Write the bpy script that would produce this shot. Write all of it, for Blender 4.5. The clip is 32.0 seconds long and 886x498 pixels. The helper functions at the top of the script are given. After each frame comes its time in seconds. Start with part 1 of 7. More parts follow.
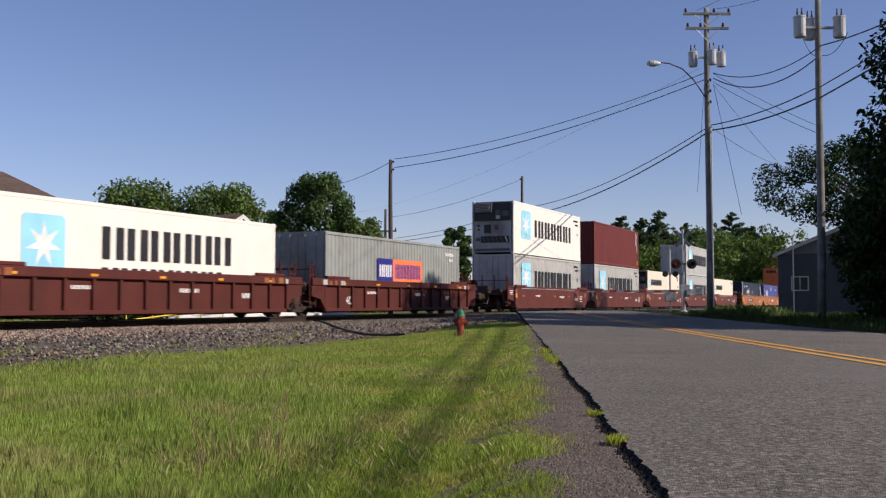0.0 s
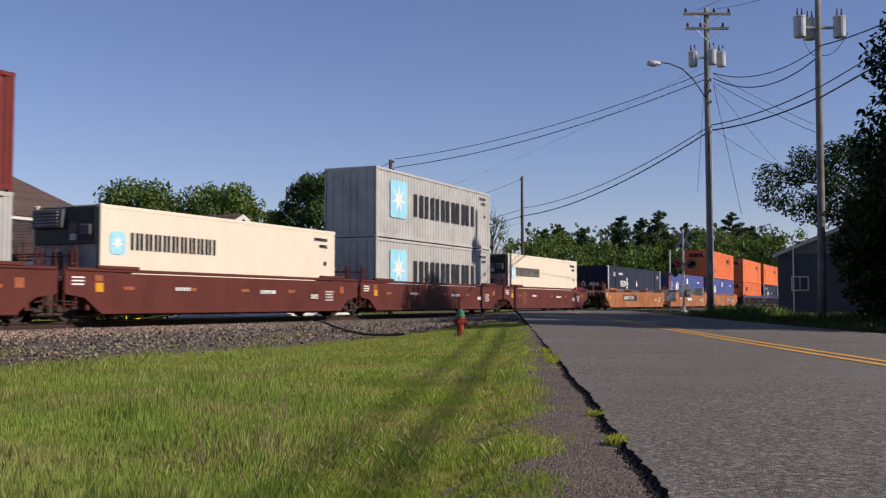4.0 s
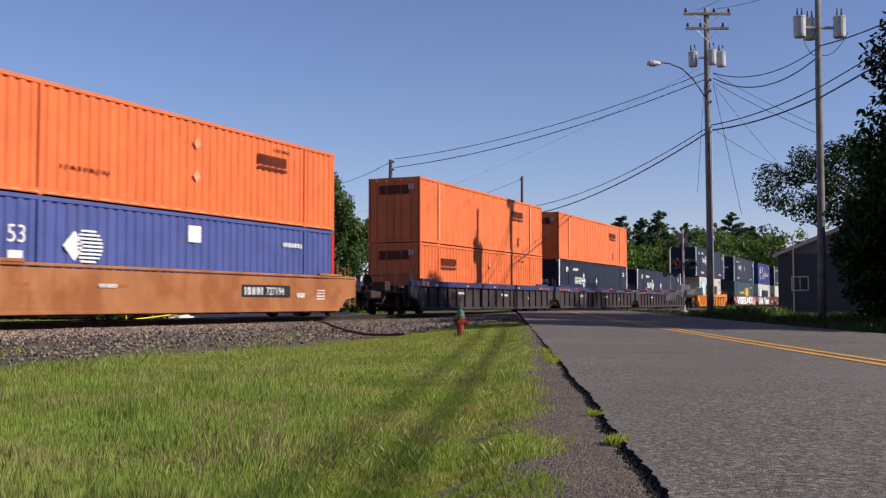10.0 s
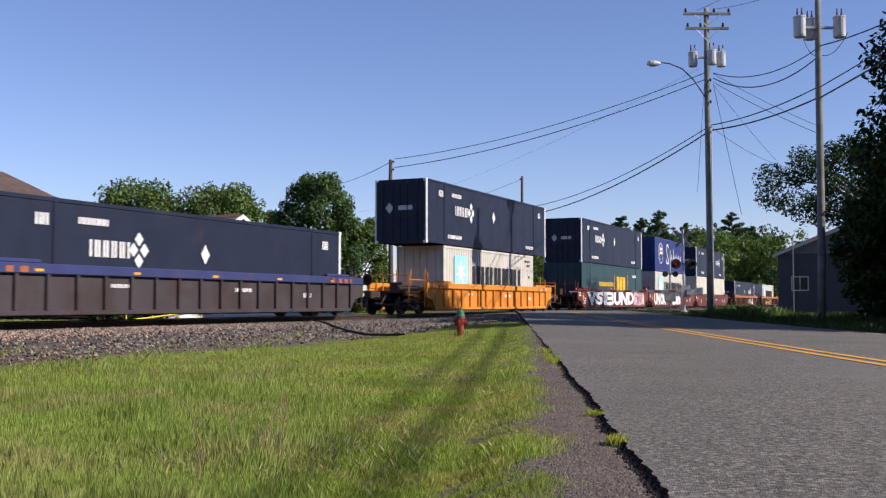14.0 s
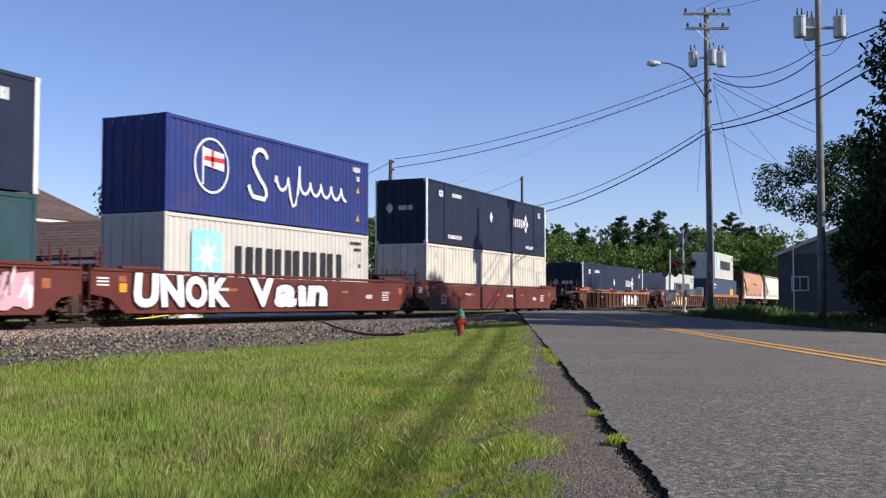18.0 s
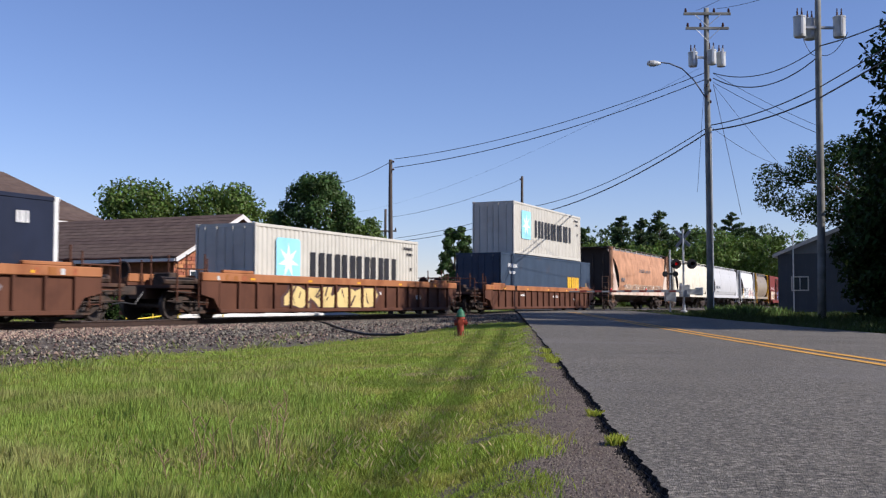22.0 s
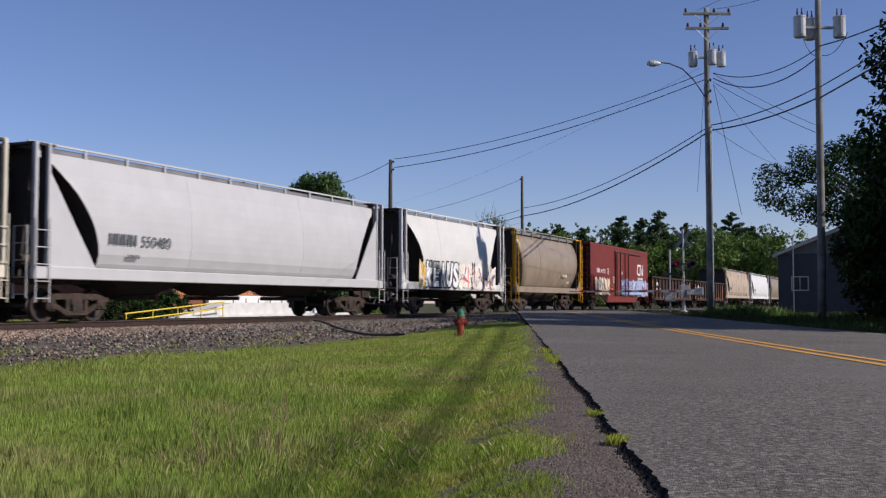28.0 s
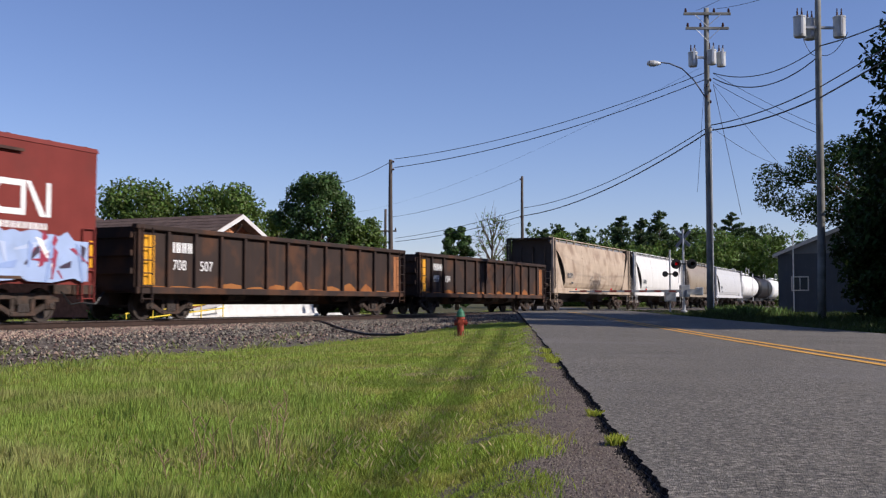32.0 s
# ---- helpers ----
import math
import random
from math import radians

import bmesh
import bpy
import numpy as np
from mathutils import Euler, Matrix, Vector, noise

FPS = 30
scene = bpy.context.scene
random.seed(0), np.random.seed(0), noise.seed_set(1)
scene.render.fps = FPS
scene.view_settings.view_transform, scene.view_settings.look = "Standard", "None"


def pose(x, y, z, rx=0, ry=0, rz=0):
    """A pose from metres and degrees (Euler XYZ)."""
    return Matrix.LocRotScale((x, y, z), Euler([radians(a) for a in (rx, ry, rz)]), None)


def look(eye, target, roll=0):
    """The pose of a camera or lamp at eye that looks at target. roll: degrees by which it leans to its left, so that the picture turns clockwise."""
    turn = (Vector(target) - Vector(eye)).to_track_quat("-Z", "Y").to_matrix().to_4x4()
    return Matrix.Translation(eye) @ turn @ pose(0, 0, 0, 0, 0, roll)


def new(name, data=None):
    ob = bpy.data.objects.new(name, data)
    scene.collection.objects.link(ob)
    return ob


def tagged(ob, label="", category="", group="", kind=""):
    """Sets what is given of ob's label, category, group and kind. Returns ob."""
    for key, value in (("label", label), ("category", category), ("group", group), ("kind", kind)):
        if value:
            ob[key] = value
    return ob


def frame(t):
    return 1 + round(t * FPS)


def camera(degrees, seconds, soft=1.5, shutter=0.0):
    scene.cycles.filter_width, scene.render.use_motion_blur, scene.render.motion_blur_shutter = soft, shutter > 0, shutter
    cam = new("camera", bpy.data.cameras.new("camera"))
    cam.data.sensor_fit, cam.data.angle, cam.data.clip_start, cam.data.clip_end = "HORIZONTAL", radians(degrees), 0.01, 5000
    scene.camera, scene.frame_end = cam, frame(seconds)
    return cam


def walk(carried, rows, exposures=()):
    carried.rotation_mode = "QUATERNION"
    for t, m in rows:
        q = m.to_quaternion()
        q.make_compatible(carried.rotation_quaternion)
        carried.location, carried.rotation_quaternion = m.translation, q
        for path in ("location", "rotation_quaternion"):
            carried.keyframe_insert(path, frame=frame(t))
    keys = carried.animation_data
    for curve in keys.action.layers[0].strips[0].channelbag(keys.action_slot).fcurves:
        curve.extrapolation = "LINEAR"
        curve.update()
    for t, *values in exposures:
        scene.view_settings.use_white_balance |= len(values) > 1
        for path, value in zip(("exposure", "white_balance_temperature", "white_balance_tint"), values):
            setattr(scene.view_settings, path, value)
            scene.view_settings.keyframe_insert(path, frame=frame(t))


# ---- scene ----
# ---- camera ----
EYE_Z = 0.68
cam = camera(46.6, 32.0, soft=1.25, shutter=0.2)
CAM_POSE = pose(0, 0, EYE_Z, 93.02, 0, 0)
walk(cam, [(0, CAM_POSE), (32, CAM_POSE)], [(0, 0.12, 6700, 17), (1, 0.15, 6700, 17), (2, -0.04, 6700, 17), (3, 0.08, 6700, 17), (6, -0.02, 6650, 17), (7, 0.2, 6600, 16), (8, 0.17, 6600, 16), (11, 0.24, 6600, 16), (12, 0.2, 6550, 16), (14, 0.45, 6350, 16),
           (17, 0.5, 6200, 15), (20, 0.38, 6150, 15), (24, 0.33, 6150, 15), (25, 0.24, 6150, 16), (28, -0.02, 6200, 16), (29, 0.13, 6250, 16), (30, 0.2, 6300, 16), (31, 0.18, 6300, 16), (32, 0.24, 6300, 16)])

# ---- the track: s runs along the rails, away from the camera; p is the distance across ----
TURN = 65.3
DX, DY = math.cos(radians(TURN)), math.sin(radians(TURN))
RAIL_Z = 0.20
TRACK_X, TRACK_Y = -22.857, 0.541


def on_track(s, z=0.0, across=0.0):
    """A pose on the track's centre line, x along the rails, y away from the camera."""
    return pose(TRACK_X + s * DX - across * DY, TRACK_Y + s * DY + across * DX, RAIL_Z + z, 0, 0, TURN)


# ---- light ----
SUN_AZ, SUN_EL = -18.0, 33.0
world = bpy.data.worlds.new("sky")
scene.world = world
world.use_nodes = True
_wn = world.node_tree
_bg = _wn.nodes["Background"]
_sky = _wn.nodes.new("ShaderNodeTexSky")
_sky.sky_type = "NISHITA"
_sky.sun_disc = False
_sky.sun_elevation = radians(SUN_EL)
_sky.sun_rotation = radians(90 - SUN_AZ)
_sky.air_density, _sky.dust_density, _sky.ozone_density = 1.0, 0.0, 4.5
_tone = _wn.nodes.new("ShaderNodeMix")
_tone.data_type, _tone.blend_type = "RGBA", "MULTIPLY"
_tone.inputs[0].default_value, _tone.inputs[7].default_value = 1.0, (1.08, 0.98, 1.10, 1)
_wn.links.new(_sky.outputs[0], _tone.inputs[6])
_wn.links.new(_tone.outputs[2], _bg.inputs[0])
_bg.inputs[1].default_value = 0.09
_sd = Vector((math.cos(radians(SUN_AZ)) * math.cos(radians(SUN_EL)), math.sin(radians(SUN_AZ)) * math.cos(radians(SUN_EL)), math.sin(radians(SUN_EL))))
sun = new("sun", bpy.data.lights.new("sun", "SUN"))
sun.data.energy, sun.data.angle, sun.data.color = 4.6, radians(0.5), (1.0, 0.93, 0.82)
sun.matrix_world = look(_sd * 200, (0, 0, 0))


# ---- materials ----
def lin(r, g, b):
    return tuple(((v / 255 + 0.055) / 1.055) ** 2.4 if v > 10 else v / 255 / 12.92 for v in (r, g, b))


def mat(name, col, rough=0.6, metal=0.0, vary=0.25, scale=3.0, bump=0.1, bscale=40.0, dirt=None, dirt_amt=0.0, dirt_scale=1.2,
        per_object=0.0, streak=0.0, island=0.0, spec=0.5, speck=0.0, speck_scale=60.0):
    """A noise-varied surface: broad stains, fine grain, optional dirt in patches or rain streaks."""
    m = bpy.data.materials.new(name)
    m.use_nodes = True
    nt = m.node_tree
    N, L = nt.nodes, nt.links
    b = N["Principled BSDF"]
    b.inputs["Roughness"].default_value = rough
    b.inputs["Metallic"].default_value = metal
    b.inputs["Specular IOR Level"].default_value = spec
    tc = N.new("ShaderNodeTexCoord")

    def noise_tex(sc, detail=4.0, mapping=None):
        n = N.new("ShaderNodeTexNoise")
        n.inputs["Scale"].default_value = sc
        n.inputs["Detail"].default_value = detail
        if mapping:
            mp = N.new("ShaderNodeMapping")
            mp.inputs["Scale"].default_value = mapping
            L.new(tc.outputs["Object"], mp.inputs[0])
            L.new(mp.outputs[0], n.inputs["Vector"])
        else:
            L.new(tc.outputs["Object"], n.inputs["Vector"])
        return n

    def blend(fac, a, c, mode="MIX"):
        x = N.new("ShaderNodeMix")
        x.data_type, x.blend_type = "RGBA", mode
        for key, v in ((0, fac), (6, a), (7, c)):
            if isinstance(v, (int, float)):
                x.inputs[key].default_value = v
            elif isinstance(v, tuple):
                x.inputs[key].default_value = (*v, 1)
            else:
                L.new(v, x.inputs[key])
        return x.outputs[2]

    def ramp(src, lo, hi, a=0.0, c=1.0):
        r = N.new("ShaderNodeMapRange")
        r.inputs[1].default_value, r.inputs[2].default_value, r.inputs[3].default_value, r.inputs[4].default_value = lo, hi, a, c
        L.new(src, r.inputs[0])
        return r.outputs[0]

    n1, n2 = noise_tex(scale), noise_tex(bscale, 3.0)
    dark = tuple(v * (1 - vary) for v in col)
    light = tuple(min(1.0, v * (1 + vary * 0.6)) for v in col)
    out = blend(ramp(n1.outputs[0], 0.3, 0.7), dark, light)
    out = blend(ramp(n2.outputs[0], 0.3, 0.7, 0.0, vary * 0.8), out, dark)
    if speck:
        n5, n6 = noise_tex(speck_scale, 2.0), noise_tex(speck_scale * 0.37, 2.0)
        out = blend(ramp(n5.outputs[0], 0.52, 0.66, 0.0, speck), out, tuple(min(1.0, v * 1.9) for v in col))
        out = blend(ramp(n5.outputs[0], 0.46, 0.34, 0.0, speck), out, tuple(v * 0.35 for v in col))
        out = blend(ramp(n6.outputs[0], 0.5, 0.3, 0.0, speck * 0.6), out, tuple(v * 0.5 for v in col))
    if dirt:
        n3 = noise_tex(dirt_scale, 6.0)
        out = blend(ramp(n3.outputs[0], 0.62 - dirt_amt * 0.3, 0.72 - dirt_amt * 0.2, 0.0, min(1.0, dirt_amt * 1.6)), out, dirt)
        if streak:
            n4 = noise_tex(6.0, 3.0, (1.0, 1.0, 0.06))
            out = blend(ramp(n4.outputs[0], 0.55, 0.75, 0.0, streak), out, dirt)
    if per_object or island:
        if island:
            src = N.new("ShaderNodeNewGeometry").outputs["Random Per Island"]
        else:
            src = N.new("ShaderNodeObjectInfo").outputs["Random"]
        amt = per_object or island
        h = N.new("ShaderNodeHueSaturation")
        L.new(ramp(src, 0, 1, 1 - amt, 1 + amt), h.inputs["Value"])
        L.new(ramp(src, 0, 1, 0.5 - amt * 0.05, 0.5 + amt * 0.05), h.inputs["Hue"])
        L.new(out, h.inputs["Color"])
        out = h.outputs[0]
    L.new(out, b.inputs["Base Color"])
    if bump:
        bp = N.new("ShaderNodeBump")
        bp.inputs["Strength"].default_value = bump
        bp.inputs["Distance"].default_value = 0.02
        L.new(n2.outputs[0], bp.inputs["Height"])
        L.new(bp.outputs[0], b.inputs["Normal"])
    return m


def glow(name, col, strength):
    m = bpy.data.materials.new(name)
    m.use_nodes = True
    b = m.node_tree.nodes["Principled BSDF"]
    b.inputs["Base Color"].default_value = (*col, 1)
    b.inputs["Emission Color"].default_value = (*col, 1)
    b.inputs["Emission Strength"].default_value = strength
    b.inputs["Roughness"].default_value = 0.2
    return m


def leaf_mat(name, col, amt=0.35, thin=0.3, spec=0.25, **kw):
    m = mat(name, col, 0.55, vary=0.3, scale=0.6, bump=0, island=amt, spec=spec, **kw)
    nt = m.node_tree
    b = nt.nodes["Principled BSDF"]
    tr = nt.nodes.new("ShaderNodeBsdfTranslucent")
    mx = nt.nodes.new("ShaderNodeMixShader")
    mx.inputs[0].default_value = thin
    src = b.inputs["Base Color"].links[0].from_socket
    nt.links.new(src, tr.inputs[0])
    nt.links.new(b.outputs[0], mx.inputs[1])
    nt.links.new(tr.outputs[0], mx.inputs[2])
    nt.links.new(mx.outputs[0], nt.nodes["Material Output"].inputs[0])
    return m


M_ASPHALT = mat("asphalt", (0.15, 0.134, 0.109), 0.85, vary=0.24, scale=0.5, bump=0.7, bscale=110, dirt=(0.185, 0.168, 0.146), dirt_amt=0.35, dirt_scale=0.35, speck=1.0, speck_scale=42, spec=0.35)
# near-black, keeps the broken road edge a dark line
M_EDGE_DARK = mat("broken_tar_edge", (0.028, 0.025, 0.024), 0.95, vary=0.5, scale=20, bump=0.9, bscale=60, spec=0.2)
M_GRAVEL = mat("gravel_shoulder", (0.135, 0.107, 0.09), 0.95, vary=0.35, scale=3, bump=0.6, bscale=80, dirt=(0.11, 0.078, 0.06), dirt_amt=0.4, dirt_scale=1.2, speck=0.55, speck_scale=60, spec=0.2)
M_SOIL = mat("grassy_ground", (0.078, 0.082, 0.03), 0.95, vary=0.4, scale=0.5, bump=0.6, bscale=20, dirt=(0.10, 0.078, 0.042), dirt_amt=0.6, dirt_scale=0.9, spec=0.2)
M_BALLAST = mat("ballast", (0.125, 0.105, 0.09), 0.95, vary=0.5, scale=4, bump=0.9, bscale=18, dirt=(0.095, 0.07, 0.052), dirt_amt=0.5, dirt_scale=0.4, spec=0.2)
M_STONE = mat("ballast_stone", (0.148, 0.127, 0.107), 0.9, vary=0.3, scale=6, bump=0.2, island=0.9, spec=0.2)
M_STONE_PINK = mat("pink_ballast_stone", (0.275, 0.188, 0.15), 0.9, vary=0.3, scale=6, bump=0.2, island=0.7, spec=0.2)
M_YELLOW = mat("yellow_road_paint", lin(216, 158, 62), 0.8, vary=0.25, scale=5, bump=0.3, dirt=(0.16, 0.13, 0.09), dirt_amt=0.18, dirt_scale=7)
M_PEBBLE = mat("pebble", (0.16, 0.132, 0.112), 0.95, vary=0.2, scale=6, bump=0, island=0.5, spec=0.2)
M_RAIL = mat("rusty_rail", lin(66, 50, 43), 0.6, 0.4, vary=0.3, scale=6)
M_RAILTOP = mat("worn_rail_top", (0.5, 0.48, 0.46), 0.3, 0.9, vary=0.1)
M_TIE = mat("creosoted_tie", lin(62, 52, 46), 0.95, vary=0.4, scale=8, bump=0.5, per_object=0.25, spec=0.2)
M_GRASS = leaf_mat("grass_blade", (0.3, 0.395, 0.062), 0.3, 0.45, dirt=(0.42, 0.39, 0.11), dirt_amt=0.5, dirt_scale=1.1)
M_TALLGRASS = leaf_mat("tall_grass_blade", (0.29, 0.38, 0.074), 0.32, 0.45, dirt=(0.42, 0.39, 0.15), dirt_amt=0.45, dirt_scale=0.8)
# weed green darkened to stand in for the shade under the trees
M_WEED_SHADED = leaf_mat("shade_weed", (0.055, 0.08, 0.018), 0.45)
M_POLEWEED = leaf_mat("rough_weed", (0.11, 0.165, 0.04), 0.4)
M_BANKWEED = leaf_mat("bank_weed", (0.23, 0.265, 0.085), 0.45)
M_STRAW = leaf_mat("dry_grass_blade", (0.40, 0.335, 0.165), 0.3)
M_STALK = mat("dry_stalk", (0.30, 0.21, 0.12), 0.9, vary=0.3, scale=20, bump=0)
M_VERGE = leaf_mat("verge_blade", (0.38, 0.42, 0.058), 0.25, 0.45)
M_LEAF = leaf_mat("leaf", (0.108, 0.165, 0.032), 0.45)
M_LEAF_MID = leaf_mat("maple_leaf", (0.066, 0.115, 0.03), 0.45)
# leaf green lowered so that the crowns' shade is partly in the colour
M_LEAF_SHADED = leaf_mat("dark_leaf", (0.028, 0.052, 0.013), 0.45, 0.15, 0.08)
M_LEAF_PINE = leaf_mat("conifer_needles", (0.066, 0.105, 0.037), 0.4, 0.3)
M_LEAF_YEL = leaf_mat("light_leaf", (0.105, 0.162, 0.03), 0.45)
M_BARK = mat("bark", lin(88, 74, 60), 0.95, vary=0.4, scale=5, bump=0.8, bscale=25)
M_POLE = mat("weathered_pole_wood", lin(128, 128, 123), 0.9, vary=0.25, scale=2, bump=0.4, bscale=30, dirt=lin(92, 90, 84), dirt_amt=0.4)
M_POLE_DK = mat("dark_pole_wood", lin(84, 74, 66), 0.9, vary=0.25, scale=2, bump=0.4, bscale=30)
M_WIRE = mat("cable_sheath", (0.02, 0.02, 0.022), 0.6, vary=0.1, bump=0)
M_GALV = mat("galvanized_steel", (0.50, 0.51, 0.52), 0.4, 0.5, vary=0.15, scale=6)
M_ARM = mat("weathered_dark_steel", (0.11, 0.11, 0.12), 0.75, 0.2, vary=0.25, scale=5)
M_CANGREY = mat("transformer_grey", lin(190, 192, 190), 0.45, vary=0.1, scale=4, dirt=lin(120, 110, 100), dirt_amt=0.25)
M_PORCELAIN = mat("brown_porcelain", lin(70, 45, 38), 0.2, vary=0.1)
M_BRICK = mat("brick", lin(170, 112, 82), 0.9, vary=0.3, scale=9, bump=0.4, per_object=0.3, spec=0.2)
M_BRICKWALL = mat("old_brickwork", lin(128, 86, 66), 0.95, vary=0.3, scale=5, bump=0.4, spec=0.2)
M_SHINGLE = mat("brown_shingles", lin(96, 80, 72), 0.95, vary=0.3, scale=2, bump=0.5, bscale=25, per_object=0.12, spec=0.2)
M_TRIM = mat("white_trim_paint", (0.62, 0.6, 0.57), 0.6, vary=0.12, scale=4)
M_SIDING = mat("blue_grey_metal_siding", lin(68, 74, 84), 0.5, vary=0.1, scale=1.5, per_object=0.05)
M_SIDING_LT = mat("pale_grey_siding", lin(112, 116, 122), 0.6, vary=0.12, scale=1.5)
M_WHITEWALL = mat("white_painted_board", (0.7, 0.69, 0.66), 0.7, vary=0.12, scale=2, dirt=lin(150, 140, 125), dirt_amt=0.2)
M_GLASS = mat("window_glass", (0.03, 0.04, 0.05), 0.22, vary=0.1, bump=0, spec=0.35)
M_REDHYD = mat("red_hydrant_paint", lin(150, 58, 34), 0.6, vary=0.25, scale=9, dirt=lin(90, 40, 30), dirt_amt=0.3, dirt_scale=9)
M_GREENHYD = mat("green_hydrant_paint", lin(44, 104, 74), 0.6, vary=0.25, scale=9)
M_BLACK = mat("black_paint", (0.012, 0.012, 0.013), 0.5, vary=0.2)
M_BARE = mat("bare_aluminium_board", (0.2, 0.21, 0.23), 0.6, vary=0.2)
M_STEEL = mat("grimy_running_gear", (0.062, 0.047, 0.039), 0.7, 0.2, vary=0.4, scale=6, dirt=(0.09, 0.055, 0.04), dirt_amt=0.5, dirt_scale=5, spec=0.2)
M_WHEEL = mat("wheel_steel", (0.075, 0.06, 0.052), 0.55, 0.5, vary=0.3, scale=8)
M_CONC = mat("pale_concrete", (0.66, 0.65, 0.62), 0.85, vary=0.15, scale=2)
M_YELBAR = mat("yellow_bar_paint", lin(225, 195, 60), 0.5, vary=0.15)
M_WHITE = mat("white_marking", (0.78, 0.78, 0.76), 0.55, vary=0.1, scale=5, dirt=(0.4, 0.36, 0.3), dirt_amt=0.25, dirt_scale=2.5)
M_OLDTAPE = mat("faded_orange_tape", lin(158, 88, 50), 0.7, vary=0.3, scale=9)
M_GHOST = mat("faded_emblem_paint", lin(118, 62, 42), 0.7, vary=0.35, scale=7)
M_REFLECT = mat("yellow_reflector_tape", lin(226, 160, 40), 0.4, vary=0.2)


# ---- mesh helpers ----
def box(bm, x0, x1, y0, y1, z0, z1, bevel=0.0):
    v = [bm.verts.new((x, y, z)) for z in (z0, z1) for x, y in ((x0, y0), (x1, y0), (x1, y1), (x0, y1))]
    fs = [bm.faces.new([v[i] for i in f]) for f in ((3, 2, 1, 0), (4, 5, 6, 7), (0, 1, 5, 4), (1, 2, 6, 5), (2, 3, 7, 6), (3, 0, 4, 7))]
    if bevel:
        es = list({e for f in fs for e in f.edges})
        bmesh.ops.bevel(bm, geom=es, offset=bevel, segments=1, affect="EDGES", clamp_overlap=True)
    return bm


def prism(bm, outline, y0, y1, axis="y"):
    """An outline of (a, b) pairs pushed from y0 to y1 along an axis."""
    def place(a, b, c):
        return {"y": (a, c, b), "x": (c, a, b), "z": (a, b, c)}[axis]
    v0 = [bm.verts.new(place(a, b, y0)) for a, b in outline]
    v1 = [bm.verts.new(place(a, b, y1)) for a, b in outline]
    n = len(outline)
    bm.faces.new(v0)
    bm.faces.new(v1[::-1])
    for i in range(n):
        bm.faces.new((v0[i], v1[i], v1[(i + 1) % n], v0[(i + 1) % n]))
    return bm


def tube(bm, pts, r, n=6, r_end=None, caps=True):
    """A round bar along points, tapering from r to r_end."""
    pts = [Vector(p) for p in pts]
    rings = []
    for i, p in enumerate(pts):
        d = (pts[min(i + 1, len(pts) - 1)] - pts[max(i - 1, 0)]).normalized()
        ref = Vector((0, 0, 1)) if abs(d.z) < 0.9 else Vector((1, 0, 0))
        a = d.cross(ref).normalized()
        b = d.cross(a)
        rr = r if r_end is None else r + (r_end - r) * i / (len(pts) - 1)
        rings.append([bm.verts.new(p + a * rr * math.cos(6.28319 * k / n) + b * rr * math.sin(6.28319 * k / n)) for k in range(n)])
    for r0, r1 in zip(rings, rings[1:]):
        for k in range(n):
            bm.faces.new((r0[k], r0[(k + 1) % n], r1[(k + 1) % n], r1[k]))
    if caps:
        bm.faces.new(rings[0][::-1])
        bm.faces.new(rings[-1])
    return bm


def turned(bm, prof, n=16, centre=(0, 0, 0), axis="z"):
    """A profile of (radius, height) turned about an axis."""
    cx, cy, cz = centre
    rings = []
    for r, h in prof:
        ring = []
        for k in range(n):
            a, b = r * math.cos(6.28319 * k / n), r * math.sin(6.28319 * k / n)
            ring.append(bm.verts.new({"z": (cx + a, cy + b, cz + h), "y": (cx + a, cy + h, cz + b), "x": (cx + h, cy + a, cz + b)}[axis]))
        rings.append(ring)
    for r0, r1 in zip(rings, rings[1:]):
        for k in range(n):
            bm.faces.new((r0[k], r0[(k + 1) % n], r1[(k + 1) % n], r1[k]))
    bm.faces.new(rings[0][::-1])
    bm.faces.new(rings[-1])
    return bm


def finish(bm, name, material, smooth=False):
    bmesh.ops.recalc_face_normals(bm, faces=bm.faces)
    me = bpy.data.meshes.new(name)
    bm.to_mesh(me)
    bm.free()
    me.materials.append(material)
    if smooth:
        me.polygons.foreach_set("use_smooth", [True] * len(me.polygons))
    return me


def part(name, bm, material, parent, label="", smooth=False, at=None):
    """One mesh object under a thing or a part; bm may be a finished mesh, to be shared."""
    me = bm if isinstance(bm, bpy.types.Mesh) else finish(bm, name, material, smooth)
    ob = new(name, me)
    ob.parent = parent
    if at is not None:
        ob.matrix_basis = at
    return tagged(ob, label)


def thing(name, label, category, group="", at=None, kind=""):
    ob = new(name)
    if at is not None:
        ob.matrix_basis = at
    return tagged(ob, label, category, group, kind)


def solid(name, bm, material, label="", category="", group="", kind="", at=None, smooth=False):
    ob = new(name, finish(bm, name, material, smooth))
    if at is not None:
        ob.matrix_basis = at
    return tagged(ob, label, category, group, kind)


def array_mesh(name, verts, faces, material):
    """A mesh from numpy rows of corners and equal-sized faces."""
    verts, faces = np.asarray(verts, np.float32), np.asarray(faces, np.int32)
    k = faces.shape[1]
    me = bpy.data.meshes.new(name)
    me.vertices.add(len(verts))
    me.vertices.foreach_set("co", verts.ravel())
    me.loops.add(faces.size)
    me.loops.foreach_set("vertex_index", faces.ravel())
    me.polygons.add(len(faces))
    me.polygons.foreach_set("loop_start", np.arange(0, faces.size, k, dtype=np.int32))
    me.polygons.foreach_set("use_smooth", np.zeros(len(faces), bool))
    me.update(calc_edges=True)
    me.materials.append(material)
    return me


def B():
    return bmesh.new()


